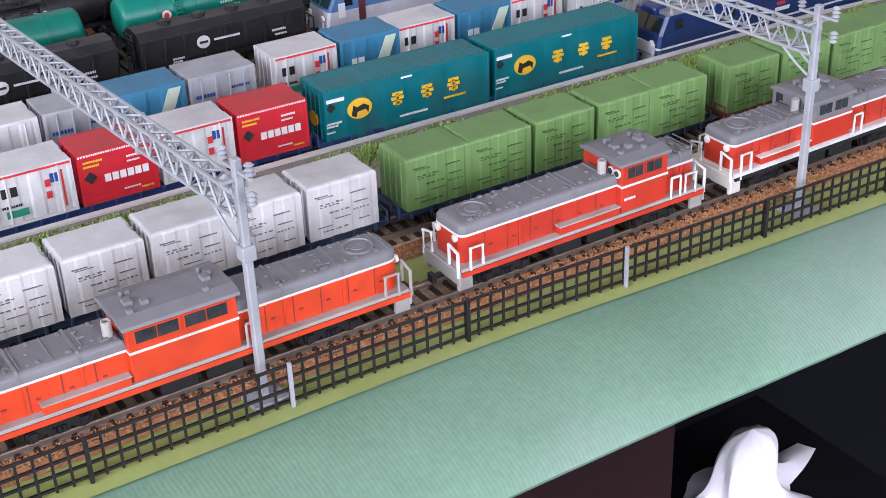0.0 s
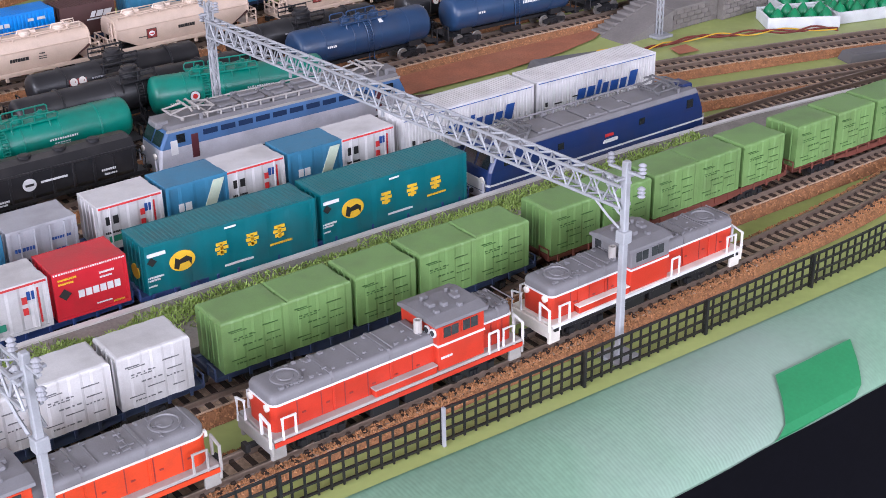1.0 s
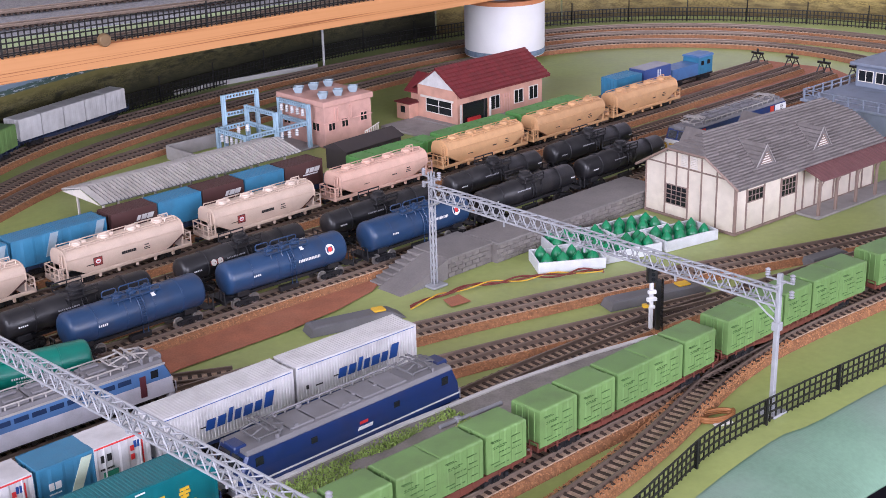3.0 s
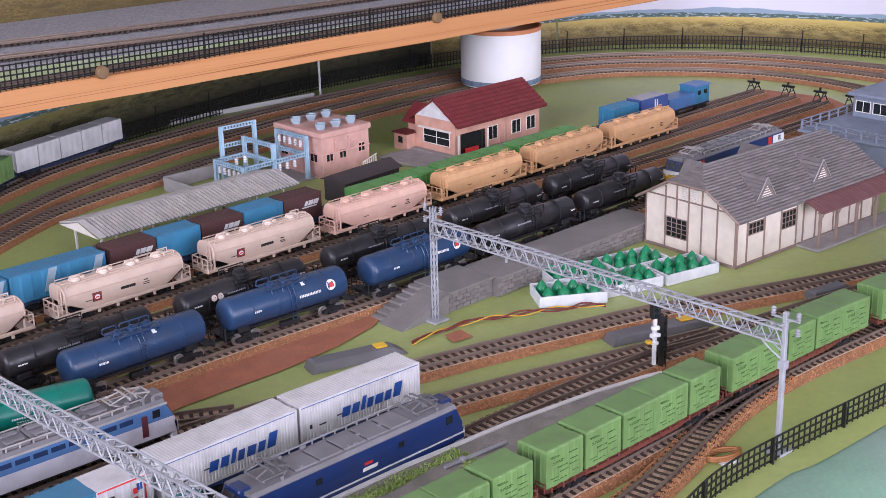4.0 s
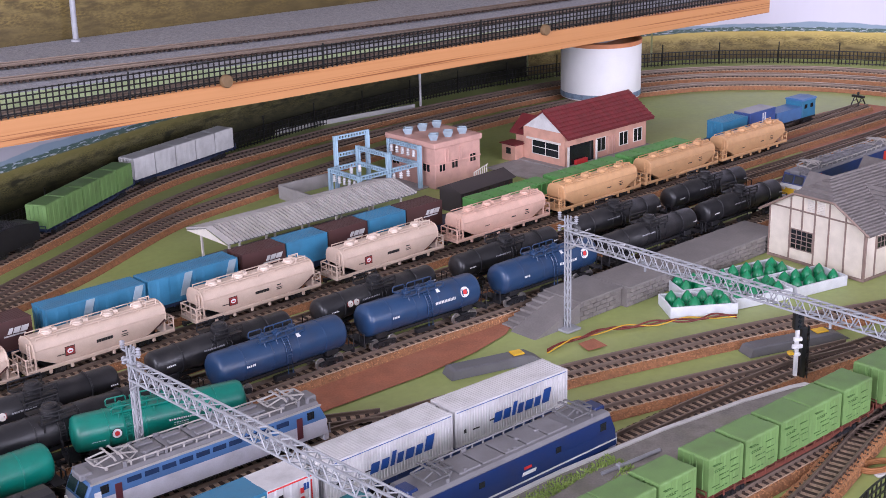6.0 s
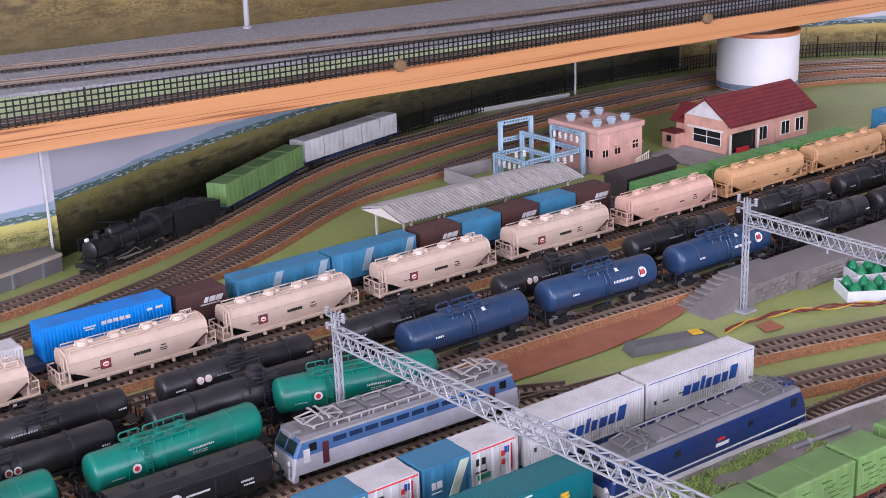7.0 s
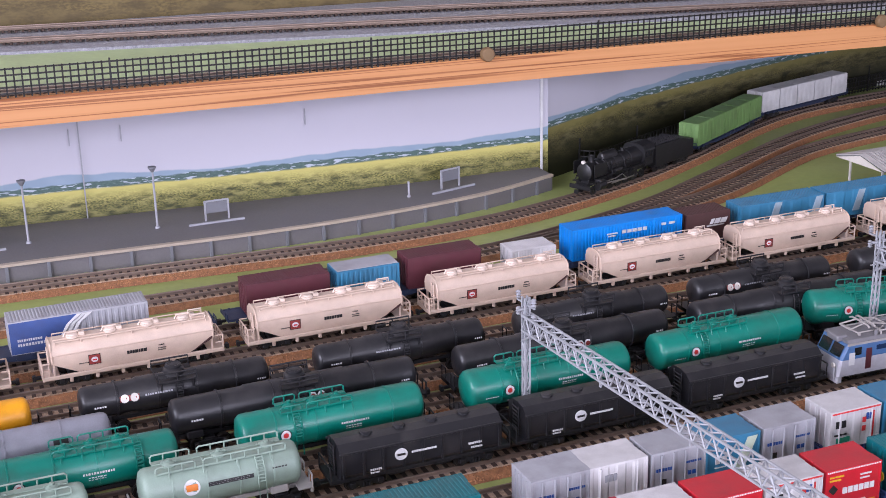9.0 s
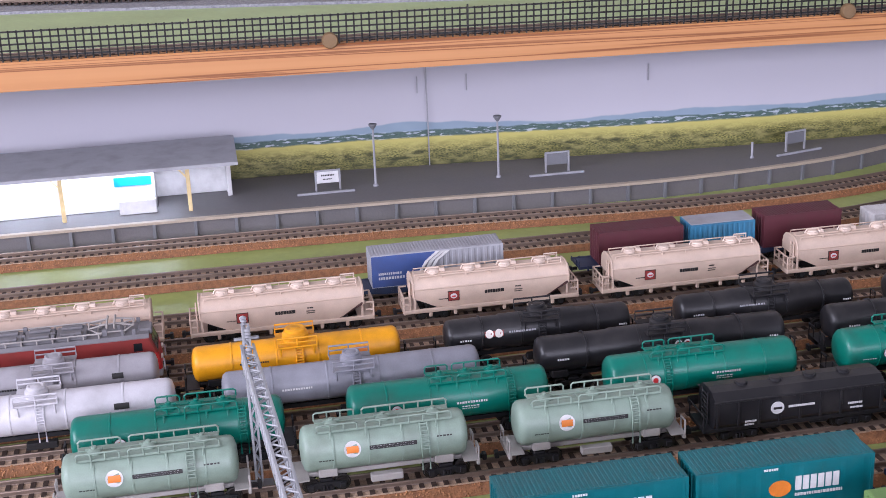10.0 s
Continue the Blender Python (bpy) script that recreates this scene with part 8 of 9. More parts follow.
def open_shed():
    t = thing("goods_shed", "open shed with a pale corrugated gable roof on posts", "shed")
    X, Y, E, R = 0.158, 0.0480, 0.0220, 0.0275
    for k in range(6):
        for y in (0.008, Y - 0.008):
            p = part("post", Shape().rbox(0.006 + k * 0.0288 - 0.0007, 0.006 + k * 0.0288 + 0.0007, y - 0.0007, y + 0.0007, 0, E + 0.001, 0.0001), M_CREAM, t)
    # roof base coloured darker than the ribs for the shade in the grooves
    roof = part("roof", Shape().loft([[(x, 0, E), (x, Y / 2, R), (x, Y, E), (x, Y, E - 0.0008), (x, Y / 2, R - 0.0008), (x, 0, E - 0.0008)] for x in (0.0004, X - 0.0004)]), M_DASH, t)
    for k in range(54):
        x = k * (X - 0.0016) / 53
        w = 0.0030 if k == 0 else 0.0016
        s = Shape().loft([[(x + e, -0.0006, E - 0.0001), (x + e, Y / 2, R), (x + e, Y + 0.0006, E - 0.0001), (x + e, Y + 0.0004, E + 0.0009), (x + e, Y / 2, R + 0.0010), (x + e, -0.0004, E + 0.0009)] for e in (0, w)])
        part("roof_rib", s, M_SHEDROOF, roof)
    part("gable_board", Shape().add([(-0.0003, 0.0, E - 0.0009), (-0.0003, Y, E - 0.0009), (-0.0003, Y / 2, R - 0.0004)], [(0, 1, 2)]), M_CREAM, t)
    part("floor_slab", Shape().rbox(0.004, X - 0.004, 0.005, Y - 0.005, 0, 0.0030, 0.0003), M_PLAT, t)
    t.matrix_basis = pose(-0.0845, 0.2112, 0.0002, rz=0.5)
    return t


open_shed()
t = thing("dark_hut", "low dark brown wooden hut with a shallow roof", "hut")
part("wall", Shape().rbox(0, 0.056, 0, 0.022, 0, 0.0160, 0.0003), M_DKROOF, t)
part("roof", Shape().prism([(-0.002, 0.0158), (0.024, 0.0158), (0.011, 0.0212)], -0.002, 0.058), M_DKROOF, t)
s = Shape()
for k in range(10):
    s.rbox(0.003 + k * 0.0054, 0.0036 + k * 0.0054, -0.0005, 0.0002, 0, 0.0138, 0.0001)
part("batten", s, M_BROWN, t)
t.matrix_basis = pose(0.1080, 0.2040, 0.0002, rz=4)


def tower():
    t = thing("signal_building", "blue-grey flat-roofed signal building with rails and glazed upper room", "building")
    part("wall", Shape().rbox(0, 0.150, 0, 0.075, 0, 0.0260, 0.0004), M_BLUEGREY, t)
    part("roof_slab", Shape().rbox(-0.003, 0.153, -0.003, 0.078, 0.0260, 0.0282, 0.0003), M_BLUEGREY, t)
    s = Shape()
    for x in [0.0 + k * 0.0125 for k in range(13)]:
        for y in (-0.0015, 0.0765):
            s.rbox(x - 0.0006, x + 0.0006, y - 0.0006, y + 0.0006, 0.0282, 0.0350, 0.0001)
    for y in [k * 0.0125 for k in range(7)]:
        s.rbox(-0.0021, -0.0009, y - 0.0006, y + 0.0006, 0.0282, 0.0350, 0.0001)
    for z in (0.0315, 0.0348):
        s.rbox(-0.0015, 0.152, -0.0021, -0.0011, z, z + 0.0006, 0.0001)
        s.rbox(-0.0015, 0.152, 0.0761, 0.0771, z, z + 0.0006, 0.0001)
        s.rbox(-0.0020, -0.0010, -0.0015, 0.0765, z, z + 0.0006, 0.0001)
    part("railing", s, M_BLUEGREY, t)
    up = part("upper_room", Shape().rbox(0.060, 0.140, 0.020, 0.070, 0.0282, 0.0450, 0.0004), M_BLUEGREY, t)
    part("upper_roof", Shape().rbox(0.056, 0.144, 0.016, 0.074, 0.0450, 0.0475, 0.0005), M_BLUEGREY, up)
    for k in range(5):
        window(t, 0.064 + k * 0.0150, 0.0330, 0.0120, 0.0080, pose(0, 0.020, 0), 3, 1, M_CREAM)
    for k in range(3):
        window(t, 0.003 + k * 0.0150, 0.0330, 0.0120, 0.0080, pose(0.060, 0.070, 0, rz=-90), 2, 1, M_CREAM)
    for k in range(6):
        window(t, 0.008 + k * 0.023, 0.010, 0.014, 0.009, pose(0, 0, 0), 3, 1, M_CREAM)
    t.matrix_basis = pose(0.4050, -0.0560, 0.0002, rz=-2)
    return t


tower()


def goods_platform():
    t = thing("goods_platform", "grey stone goods platform with a stepped ramp", "platform")
    H = 0.0118
    part("core", Shape().box(0.0135, 0.0490, 0.0030, 0.0300, 0, H - 0.0006), M_BRICKWALL, t)
    part("core", Shape().box(0.0492, 0.2000, -0.0010, 0.0260, 0, H - 0.0006), M_BRICKWALL, t)
    part("top_slab", Shape().rbox(0.0128, 0.0488, 0.0014, 0.0312, H - 0.0006, H + 0.0008, 0.0002), M_GOODS, t)
    part("top_slab", Shape().rbox(0.0493, 0.2010, -0.0026, 0.0272, H - 0.0006, H + 0.0008, 0.0002), M_GOODS, t)
    part("ramp", Shape().across([(-0.0240, 0.0), (0.0126, 0.0), (0.0126, H)], 0.0020, 0.0210), M_GOODS, t)
    for k in range(7):
        x0 = -0.0215 + k * 0.0048
        part("step", Shape().rbox(x0, 0.0125, 0.0212, 0.0305, k * H / 7, (k + 1) * H / 7, 0.0002), M_GOODS, t)
    me = Shape().rbox(0, 0.0053, -0.0004, 0.0004, 0, 0.0025, 0.0002).mesh("block")
    me.materials.append(M_BRICKWALL)
    for x0, x1, y in ((0.0135, 0.0480, 0.0028), (0.0495, 0.1980, -0.0012)):
        for j in range(4):
            x = x0 + (0.0026 if j % 2 else 0)
            while x + 0.0052 < x1:
                ob = new("block", me)
                ob.parent = t
                ob.matrix_local = pose(x, y, 0.0004 + j * 0.0027)
                x += 0.0056
    return tagged(t, kind="structure")


goods_platform()


# ---- catenary masts and beams ----
def catenary(back, front, label):
    """A grey gantry over the sidings: lattice mast at the back, plain mast at the front, boxed lattice beam."""
    t = thing("catenary_gantry", label, "gantry", "grey catenary gantries")
    B, F = Vector((*back, 0)), Vector((*front, 0))
    span = (F - B).length
    d = (F - B).normalized()
    rz = math.degrees(math.atan2(d.y, d.x))
    top, lo, hi, w = 0.0665, 0.0520, 0.0588, 0.0022
    # back mast
    s = Shape()
    for x in (-0.0011, 0.0011):
        for y in (-0.0011, 0.0011):
            s.rbox(x - 0.0004, x + 0.0004, y - 0.0004, y + 0.0004, 0, top, 0.0001)
    n = 16
    for k in range(n):
        z0, z1 = 0.003 + (top - 0.004) * k / n, 0.003 + (top - 0.004) * (k + 1) / n
        a, b = (-0.0011, 0.0011) if k % 2 else (0.0011, -0.0011)
        for o in (-0.0011, 0.0011):
            s.tube([(a, o, z0), (b, o, z1)], 0.00030, 4)
            s.tube([(o, a, z0), (o, b, z1)], 0.00030, 4)
    part("back_mast", s, M_GREYPLASTIC, t)
    s = Shape()
    s.rbox(-0.0055, 0.0055, -0.0055, 0.0055, 0, 0.0014, 0.0003)
    part("mast_foot", s, M_GREYPLASTIC, t)
    part("mast_foot", Shape().rbox(span - 0.0050, span + 0.0050, -0.0050, 0.0050, 0, 0.0014, 0.0003), M_GREYPLASTIC, t)
    s = Shape()
    s.rbox(span - 0.0011, span + 0.0011, -0.0011, 0.0011, 0.0010, top, 0.0003)
    s.rbox(span - 0.0018, span + 0.0018, -0.0018, 0.0018, 0.0400, 0.0440, 0.0002)
    part("front_mast", s, M_GREYPLASTIC, t)
    # beam
    for y in (-w, w):
        for z in (lo, hi):
            part("chord", Shape().rbox(0, span, y - 0.00045, y + 0.00045, z - 0.00045, z + 0.00045, 0.0001), M_GREYPLASTIC, t)
    s = Shape()
    n = int(span / 0.0072)
    for k in range(n):
        a, m, b = span * k / n, span * (k + 0.5) / n, span * (k + 1) / n
        for y in (-w, w):
            s.tube([(a, y, lo), (m, y, hi), (b, y, lo)], 0.00042, 4)
        for z in (lo, hi):
            s.tube([(a, -w, z), (m, w, z), (b, -w, z)], 0.00036, 4)
    part("lattice", s, M_GREYPLASTIC, t)
    for y in (-w, w):
        s = Shape()
        s.tube([(span, y, 0.0455), (span - 0.0045, y, 0.0478), (span - 0.0105, y, lo)], 0.0005, 4)
        part("knee_brace", s, M_GREYPLASTIC, t)
        part("knee_brace", Shape().tube([(0.0, y, 0.0470), (0.0080, y, lo)], 0.0005, 4), M_GREYPLASTIC, t)
    for x in (0, span):
        part("cross_arm", Shape().rbox(x - 0.0070, x + 0.0070, -0.0005, 0.0005, top - 0.0035, top - 0.0027, 0.0001), M_GREYPLASTIC, t)
        part("cross_arm", Shape().rbox(x - 0.0007, x + 0.0007, -0.0045, 0.0045, top - 0.0055, top - 0.0047, 0.0001), M_GREYPLASTIC, t)
    for x in (0, span):
        for e in (-0.0062, 0.0062):
            for zz in (top - 0.0026, top - 0.0100):
                part("insulator", Shape().turned([(0.0005, 0), (0.0013, 0.0006), (0.0006, 0.0012), (0.0013, 0.0018), (0.0006, 0.0024), (0.0013, 0.0030), (0.0006, 0.0036), (0.0, 0.0038)], 9, "z", (x + e, 0, zz)), M_CGREY, t)
    for k in range(1, 4):
        x = span * k / 4
        part("hanger", Shape().rbox(x - 0.0005, x + 0.0005, -0.0005, 0.0005, lo - 0.0040, lo, 0.0001), M_GREYPLASTIC, t)
    t.matrix_basis = Matrix.Translation((B.x, B.y, 0.0002)) @ pose(0, 0, 0, rz=rz)
    return t


for back, front in (((0.0, 0.0), (-0.0040, -0.2215)), ((-0.2635, 0.0070), (-0.2540, -0.2295)), ((-0.4510, 0.0030), (-0.4345, -0.2230)), ((-0.7140, 0.0040), (-0.7000, -0.2220))):
    catenary(back, front, "grey plastic lattice catenary gantry spanning the sidings")


# ---- fences ----
def net_fence(pts, height, pitch, rows, r, post_every, post_h, label, z=0.0, white=()):
    """A black grid fence that follows a line: uprights, lengthwise wires and posts."""
    t = thing("net_fence", label, "fence")
    row = rows_to([(*p, 0) for p in pts], pitch)
    s = Shape()
    for k, (x, y, a) in enumerate(row):
        s.rbox(x - r, x + r, y - r, y + r, z, z + height, r * 0.3)
    part("upright", s, M_BLACKMESH, t, kind="stuff")
    for j in range(rows):
        zz = z + height * (0.10 + 0.86 * j / (rows - 1))
        s = Shape()
        s.loft([[(x + o * math.sin(a), y - o * math.cos(a), zz + q) for o, q in ((-r, -r), (r, -r), (r, r), (-r, r))] for x, y, a in row])
        part("wire", s, M_BLACKMESH, t)
    for k, (x, y, a) in enumerate(row[::post_every]):
        q = part("post", Shape().rbox(-0.0005, 0.0005, -0.0005, 0.0005, 0, post_h, 0.0001), M_CGREY if k in white else M_BLACKMESH, t)
        q.matrix_local = pose(x, y - 0.0012, z)
    return t


net_fence([(-0.95, -0.2285), (-0.5, -0.2290), (-0.38, -0.2300), (-0.3, -0.2335), (-0.2, -0.2360), (-0.13, -0.2360), (-0.09, -0.2300), (-0.05, -0.2240), (0.0, -0.2262), (0.06, -0.2320), (0.14, -0.2400), (0.3, -0.2500), (0.6, -0.2530)],
          0.0122, 0.0040, 4, 0.00034, 13, 0.0130, "low black plastic grid fence along the board edge", 0.0, white=(4, 6, 8, 10, 12))
net_fence([(-0.222, 0.3800), (-0.205, 0.3740), (-0.15, 0.4010), (-0.06, 0.4380), (0.0, 0.4620), (0.13, 0.4930), (0.3, 0.5160), (0.44, 0.5130), (0.58, 0.4800), (0.69, 0.4130), (0.775, 0.3000), (0.82, 0.16), (0.82, 0.0)],
          0.0150, 0.0040, 4, 0.00045, 16, 0.0240, "black plastic grid fence in front of the backdrop")
f = net_fence([(-1.1, 0.0022), (-0.3, 0.0022), (0.3, 0.0022), (0.712, 0.0022)], 0.0200, 0.0044, 6, 0.00045, 36, 0.0215, "tall black plastic grid fence along the shelf edge", 0.0050)
on_shelf(f)
for x in (-0.5470, -0.2310, 0.0815, 0.3970):
    k = thing("wooden_knob", "round wooden stopper at the shelf edge", "knob", "round stoppers on the shelf edge")
    s = Shape().turned([(0.0, -0.0040), (0.0040, -0.0038), (0.0046, -0.0030), (0.0046, 0.0), (0.0, 0.0002)], 22, "y", (x, -0.0002, 0.0105))
    part("disc", s, mat("dull_brass", (0.20, 0.125, 0.06), 0.55, metal=0.2) if "dull_brass" not in bpy.data.materials else bpy.data.materials["dull_brass"], k, smooth=True)
    on_shelf(k)


# ---- small trackside things ----
def signal():
    t = thing("colour_signal", "white and black colour light signal on a post", "signal")
    part("post", Shape().rbox(-0.0009, 0.0009, -0.0009, 0.0009, 0, 0.0330, 0.0002), M_WHITEMARK, t)
    part("base", Shape().turned([(0.0034, 0), (0.0034, 0.0014), (0.0020, 0.0018), (0.0, 0.0018)], 16, "z"), M_WHITEMARK, t)
    s = Shape()
    s.rbox(-0.0028, 0.0028, -0.0016, 0.0000, 0.0190, 0.0212, 0.0003)
    s.rbox(-0.0022, 0.0022, -0.0018, 0.0002, 0.0230, 0.0250, 0.0003)
    s.rbox(-0.0018, 0.0018, -0.0016, 0.0, 0.0150, 0.0168, 0.0003)
    part("box", s, M_WHITEMARK, t)
    s = Shape()
    s.rbox(0.0020, 0.0048, -0.0014, 0.0014, 0.0, 0.0300, 0.0003)
    for k in range(10):
        s.rbox(0.0046, 0.0062, -0.0012, 0.0012, 0.002 + k * 0.0028, 0.0026 + k * 0.0028, 0.0001)
    s.rbox(0.0058, 0.0063, -0.0012, 0.0012, 0.0, 0.0300, 0.0001)
    part("ladder", s, M_BLACKMESH, t)
    s = Shape().rbox(-0.0026, 0.0026, -0.0020, 0.0016, 0.0290, 0.0385, 0.0006)
    head = part("signal_head", s, M_BLACKMESH, t)
    for z in (0.0312, 0.0338, 0.0364):
        part("lens", Shape().turned([(0.0, -0.0026), (0.0009, -0.0025), (0.0010, -0.0019)], 12, "y", (0, 0, z)), M_GLASS, head)
    part("yellow_box", Shape().rbox(-0.0046, -0.0020, -0.0020, 0.0010, 0.0160, 0.0176, 0.0002), M_YELLOWMARK, t)
    t.matrix_basis = pose(0.0270, -0.1300, 0.0002, rz=-30)
    return t


signal()


def turnout_motor(x, y, rz, lever):
    t = thing("turnout_motor", "dark grey turnout motor cover beside the track", "motor box", "turnout motor boxes")
    s = Shape()
    s.loft([[(-0.016, -0.0045, 0.0), (0.016, -0.0045, 0.0), (0.016, 0.0045, 0.0), (-0.016, 0.0045, 0.0)], [(-0.015, -0.0040, 0.0042), (0.012, -0.0040, 0.0042), (0.012, 0.0040, 0.0042), (-0.015, 0.0040, 0.0042)], [(-0.014, -0.0032, 0.0050), (0.010, -0.0032, 0.0050), (0.010, 0.0032, 0.0050), (-0.014, 0.0032, 0.0050)]])
    part("cover", s, M_DASH, t)
    if lever:
        part("lever", Shape().rbox(0.0060, 0.0100, -0.0024, 0.0024, 0.0050, 0.0060, 0.0003), M_YELLOWMARK, t)
    t.matrix_basis = pose(x, y, 0.0002, rz=rz)
    return t


turnout_motor(-0.0655, -0.0085, -17, True).scale = (1.7, 1.3, 1.0)
turnout_motor(0.0690, -0.1020, -20, True).scale = (2.0, 1.25, 1.0)
turnout_motor(0.1800, -0.1385, -12, False)
t = thing("loose_rod", "thin grey plastic rod lying on the platform strip", "rod")
part("rod", Shape().tube([(-0.1307, -0.1412, HIGH + 0.0009), (-0.0966, -0.1445, HIGH + 0.0009)], 0.0009, 8), M_CGREY, t, smooth=True)
part("knob", Shape().rbox(-0.1222, -0.1196, -0.1434, -0.1410, HIGH, HIGH + 0.0024, 0.0004), M_CGREY, t)


def crate(x, y, rz, n, rows):
    t = thing("crate_of_bulbs", "white tray filled with green glass bulbs", "tray", "white trays beside the station")
    w, d, h = 0.040, 0.024, 0.0066
    s = Shape()
    s.box(0.0006, w - 0.0006, 0.0006, d - 0.0006, 0, 0.0012)
    for a in ((0, w, 0, 0.0012), (0, w, d - 0.0012, d), (0, 0.0012, 0.0012, d - 0.0012), (w - 0.0012, w, 0.0012, d - 0.0012)):
        s.rbox(*a, 0, h, 0.0002)
    part("tray", s, M_CRATE, t)
    rng = random.Random(int(x * 1000))
    for i in range(n):
        for j in range(rows):
            px, py, r = 0.0058 + i * (w - 0.0116) / max(n - 1, 1) + rng.uniform(-0.0008, 0.0008), 0.0066 + j * (d - 0.0132) / max(rows - 1, 1) + rng.uniform(-0.0010, 0.0010), rng.uniform(0.0034, 0.0040)
            s = Shape().turned([(r * 0.9, 0.0012), (r, 0.0042), (r * 0.94, 0.0058), (r * 0.74, 0.0074), (r * 0.46, 0.0088), (r * 0.22, 0.0097), (0.0006, 0.0102), (0.0, 0.0104)], 10, "z", (px, py, 0))
            part("bulb", s, M_BALL, t, smooth=True)
    t.matrix_basis = pose(x, y, 0.0002, rz=rz)
    return t


crate(0.0520, -0.0310, -34, 4, 2)
crate(0.0890, -0.0490, -18, 4, 3)
crate(0.1290, -0.0630, -13, 4, 2)
crate(0.0790, -0.0180, -26, 4, 2)
crate(0.1180, -0.0340, -14, 4, 2)

t = thing("connection_wire", "thin dark red feeder wires lying on the board", "wire")
for off, m in ((0.0, M_WIRE), (0.0018, M_WIRE), (-0.0014, M_YELLOWMARK)):
    P = [(-0.0332, -0.0164, 0.0012), (-0.0188, -0.0148 + off, 0.0030), (-0.0060, -0.0152 - off * 0.6, 0.0036), (0.0126, -0.0193 + off, 0.0016), (0.0257, -0.0246 - off * 0.5, 0.0022), (0.0400, -0.0325 + off, 0.0016), (0.0590, -0.0426 - off, 0.0020), (0.0710, -0.0495 + off, 0.0016), (0.0781, -0.0589 + off * 0.3, 0.0014)]
    row = rows_to([(x, y, 0) for x, y, z in P], 0.003)
    part("strand", Shape().tube([(x, y, 0.0018 + 0.0010 * math.sin(k * 0.5 + off * 900)) for k, (x, y, _) in enumerate(row)], 0.00052 if m is M_WIRE else 0.00035, 6), m, t)
s = Shape()
s.add([(x, y, 0.0008) for x, y in ((-0.0122, -0.0193), (-0.0160, -0.0300), (-0.0031, -0.0324), (-0.0007, -0.0200))], [(0, 1, 2, 3)])
plain("soil_patch", s, M_SOIL, "small bare patch of red-brown soil", "soil")
t = thing("wire_coil", "small coil of copper wire on the board", "coil")
part("coil", Shape().tube([(0.0085 * math.cos(k * 0.3), 0.0042 * math.sin(k * 0.3), 0.0010 + 0.00004 * k) for k in range(64)], 0.0007, 6), M_COPPER, t)
part("clip", Shape().rbox(-0.0045, 0.0045, -0.0062, -0.0032, 0, 0.0012, 0.0003), M_KERB, t)
t.matrix_basis = pose(-0.0260, -0.2080, 0.0002, rz=-20)


def buffer_stop(x, y):
    t = thing("buffer_stop", "black steel buffer stop at the end of a siding", "buffer stop", "buffer stops")
    s = Shape()
    for side in (-0.0045, 0.0045):
        s.tube([(-0.006, side, 0.0), (0.002, side, 0.0105)], 0.0007, 5)
        s.tube([(0.010, side, 0.0), (0.002, side, 0.0105)], 0.0007, 5)
        s.tube([(-0.002, side, 0.0050), (0.006, side, 0.0050)], 0.0006, 5)
    part("frame", s, M_BLACKMESH, t)
    part("buffer_beam", Shape().rbox(-0.0005, 0.0030, -0.0080, 0.0080, 0.0090, 0.0115, 0.0003), M_BLACKMESH, t)
    part("lamp", Shape().turned([(0.0012, 0.0115), (0.0014, 0.0150), (0.0, 0.0158)], 8, "z", (0.001, 0, 0)), M_BLACKMESH, t)
    t.matrix_basis = pose(x + 0.006, y, RAIL) @ Matrix.Scale(0.78, 4)


for x, y in ((0.5730, 0.1750), (0.5770, 0.1410), (0.5750, 0.1070), (0.5770, 0.0765)):
    buffer_stop(x, y)


def platform_lamp(x, y):
    t = thing("platform_lamp", "slim grey platform lamp with a flared head", "lamp", "platform lamps")
    part("post", Shape().turned([(0.0018, 0), (0.0016, 0.0010), (0.0008, 0.0016), (0.0006, 0.0380), (0.0, 0.0381)], 10, "z"), M_CGREY, t)
    part("head", Shape().turned([(0.0008, 0.0365), (0.0026, 0.0392), (0.0026, 0.0400), (0.0, 0.0404)], 12, "z"), M_PLATSIDE, t)
    t.matrix_basis = pose(x, y, 0.0112)


for x, y in ((-0.6190, 0.3505), (-0.5410, 0.3450)):
    platform_lamp(x, y)
t = thing("platform_post", "short grey stub post on the station platform", "post")
part("post", Shape().turned([(0.0014, 0), (0.0013, 0.0008), (0.0008, 0.0013), (0.0008, 0.0105), (0.0, 0.0108)], 10, "z"), M_CGREY, t)
t.matrix_basis = pose(-0.3743, 0.3360, 0.0112)


def name_board(x, y, rz, printed):
    t = thing("platform_sign", "grey framed station name board on two legs", "sign", "platform name boards")
    s = Shape()
    for e in (-0.0075, 0.0075):
        s.rbox(e - 0.0006, e + 0.0006, -0.0006, 0.0006, 0, 0.0130, 0.0001)
    s.rbox(-0.0080, 0.0080, -0.0006, 0.0006, 0.0124, 0.0134, 0.0001)
    part("frame", s, M_CGREY, t)
    part("board", Shape().rbox(-0.0068, 0.0068, -0.0004, 0.0004, 0.0050, 0.0122, 0.0001), M_WHITEMARK if printed else M_PLATSIDE, t)
    if printed:
        part("marking", bars(writing(-0.004, 0.0095, 0.008, 0.0010, -0.0004, random.Random(1)) + writing(-0.003, 0.0072, 0.006, 0.0006, -0.0004, random.Random(2)), -0.0004), M_BLACKMARK, t)
    part("bench_rail", Shape().rbox(-0.0200, 0.0160, -0.0075, -0.0060, 0.0, 0.0014, 0.0002), M_CGREY, t)
    t.matrix_basis = pose(x, y, 0.0112, rz=rz)


name_board(-0.6490, 0.3500, 0, True)
name_board(-0.5026, 0.3450, 0, False)
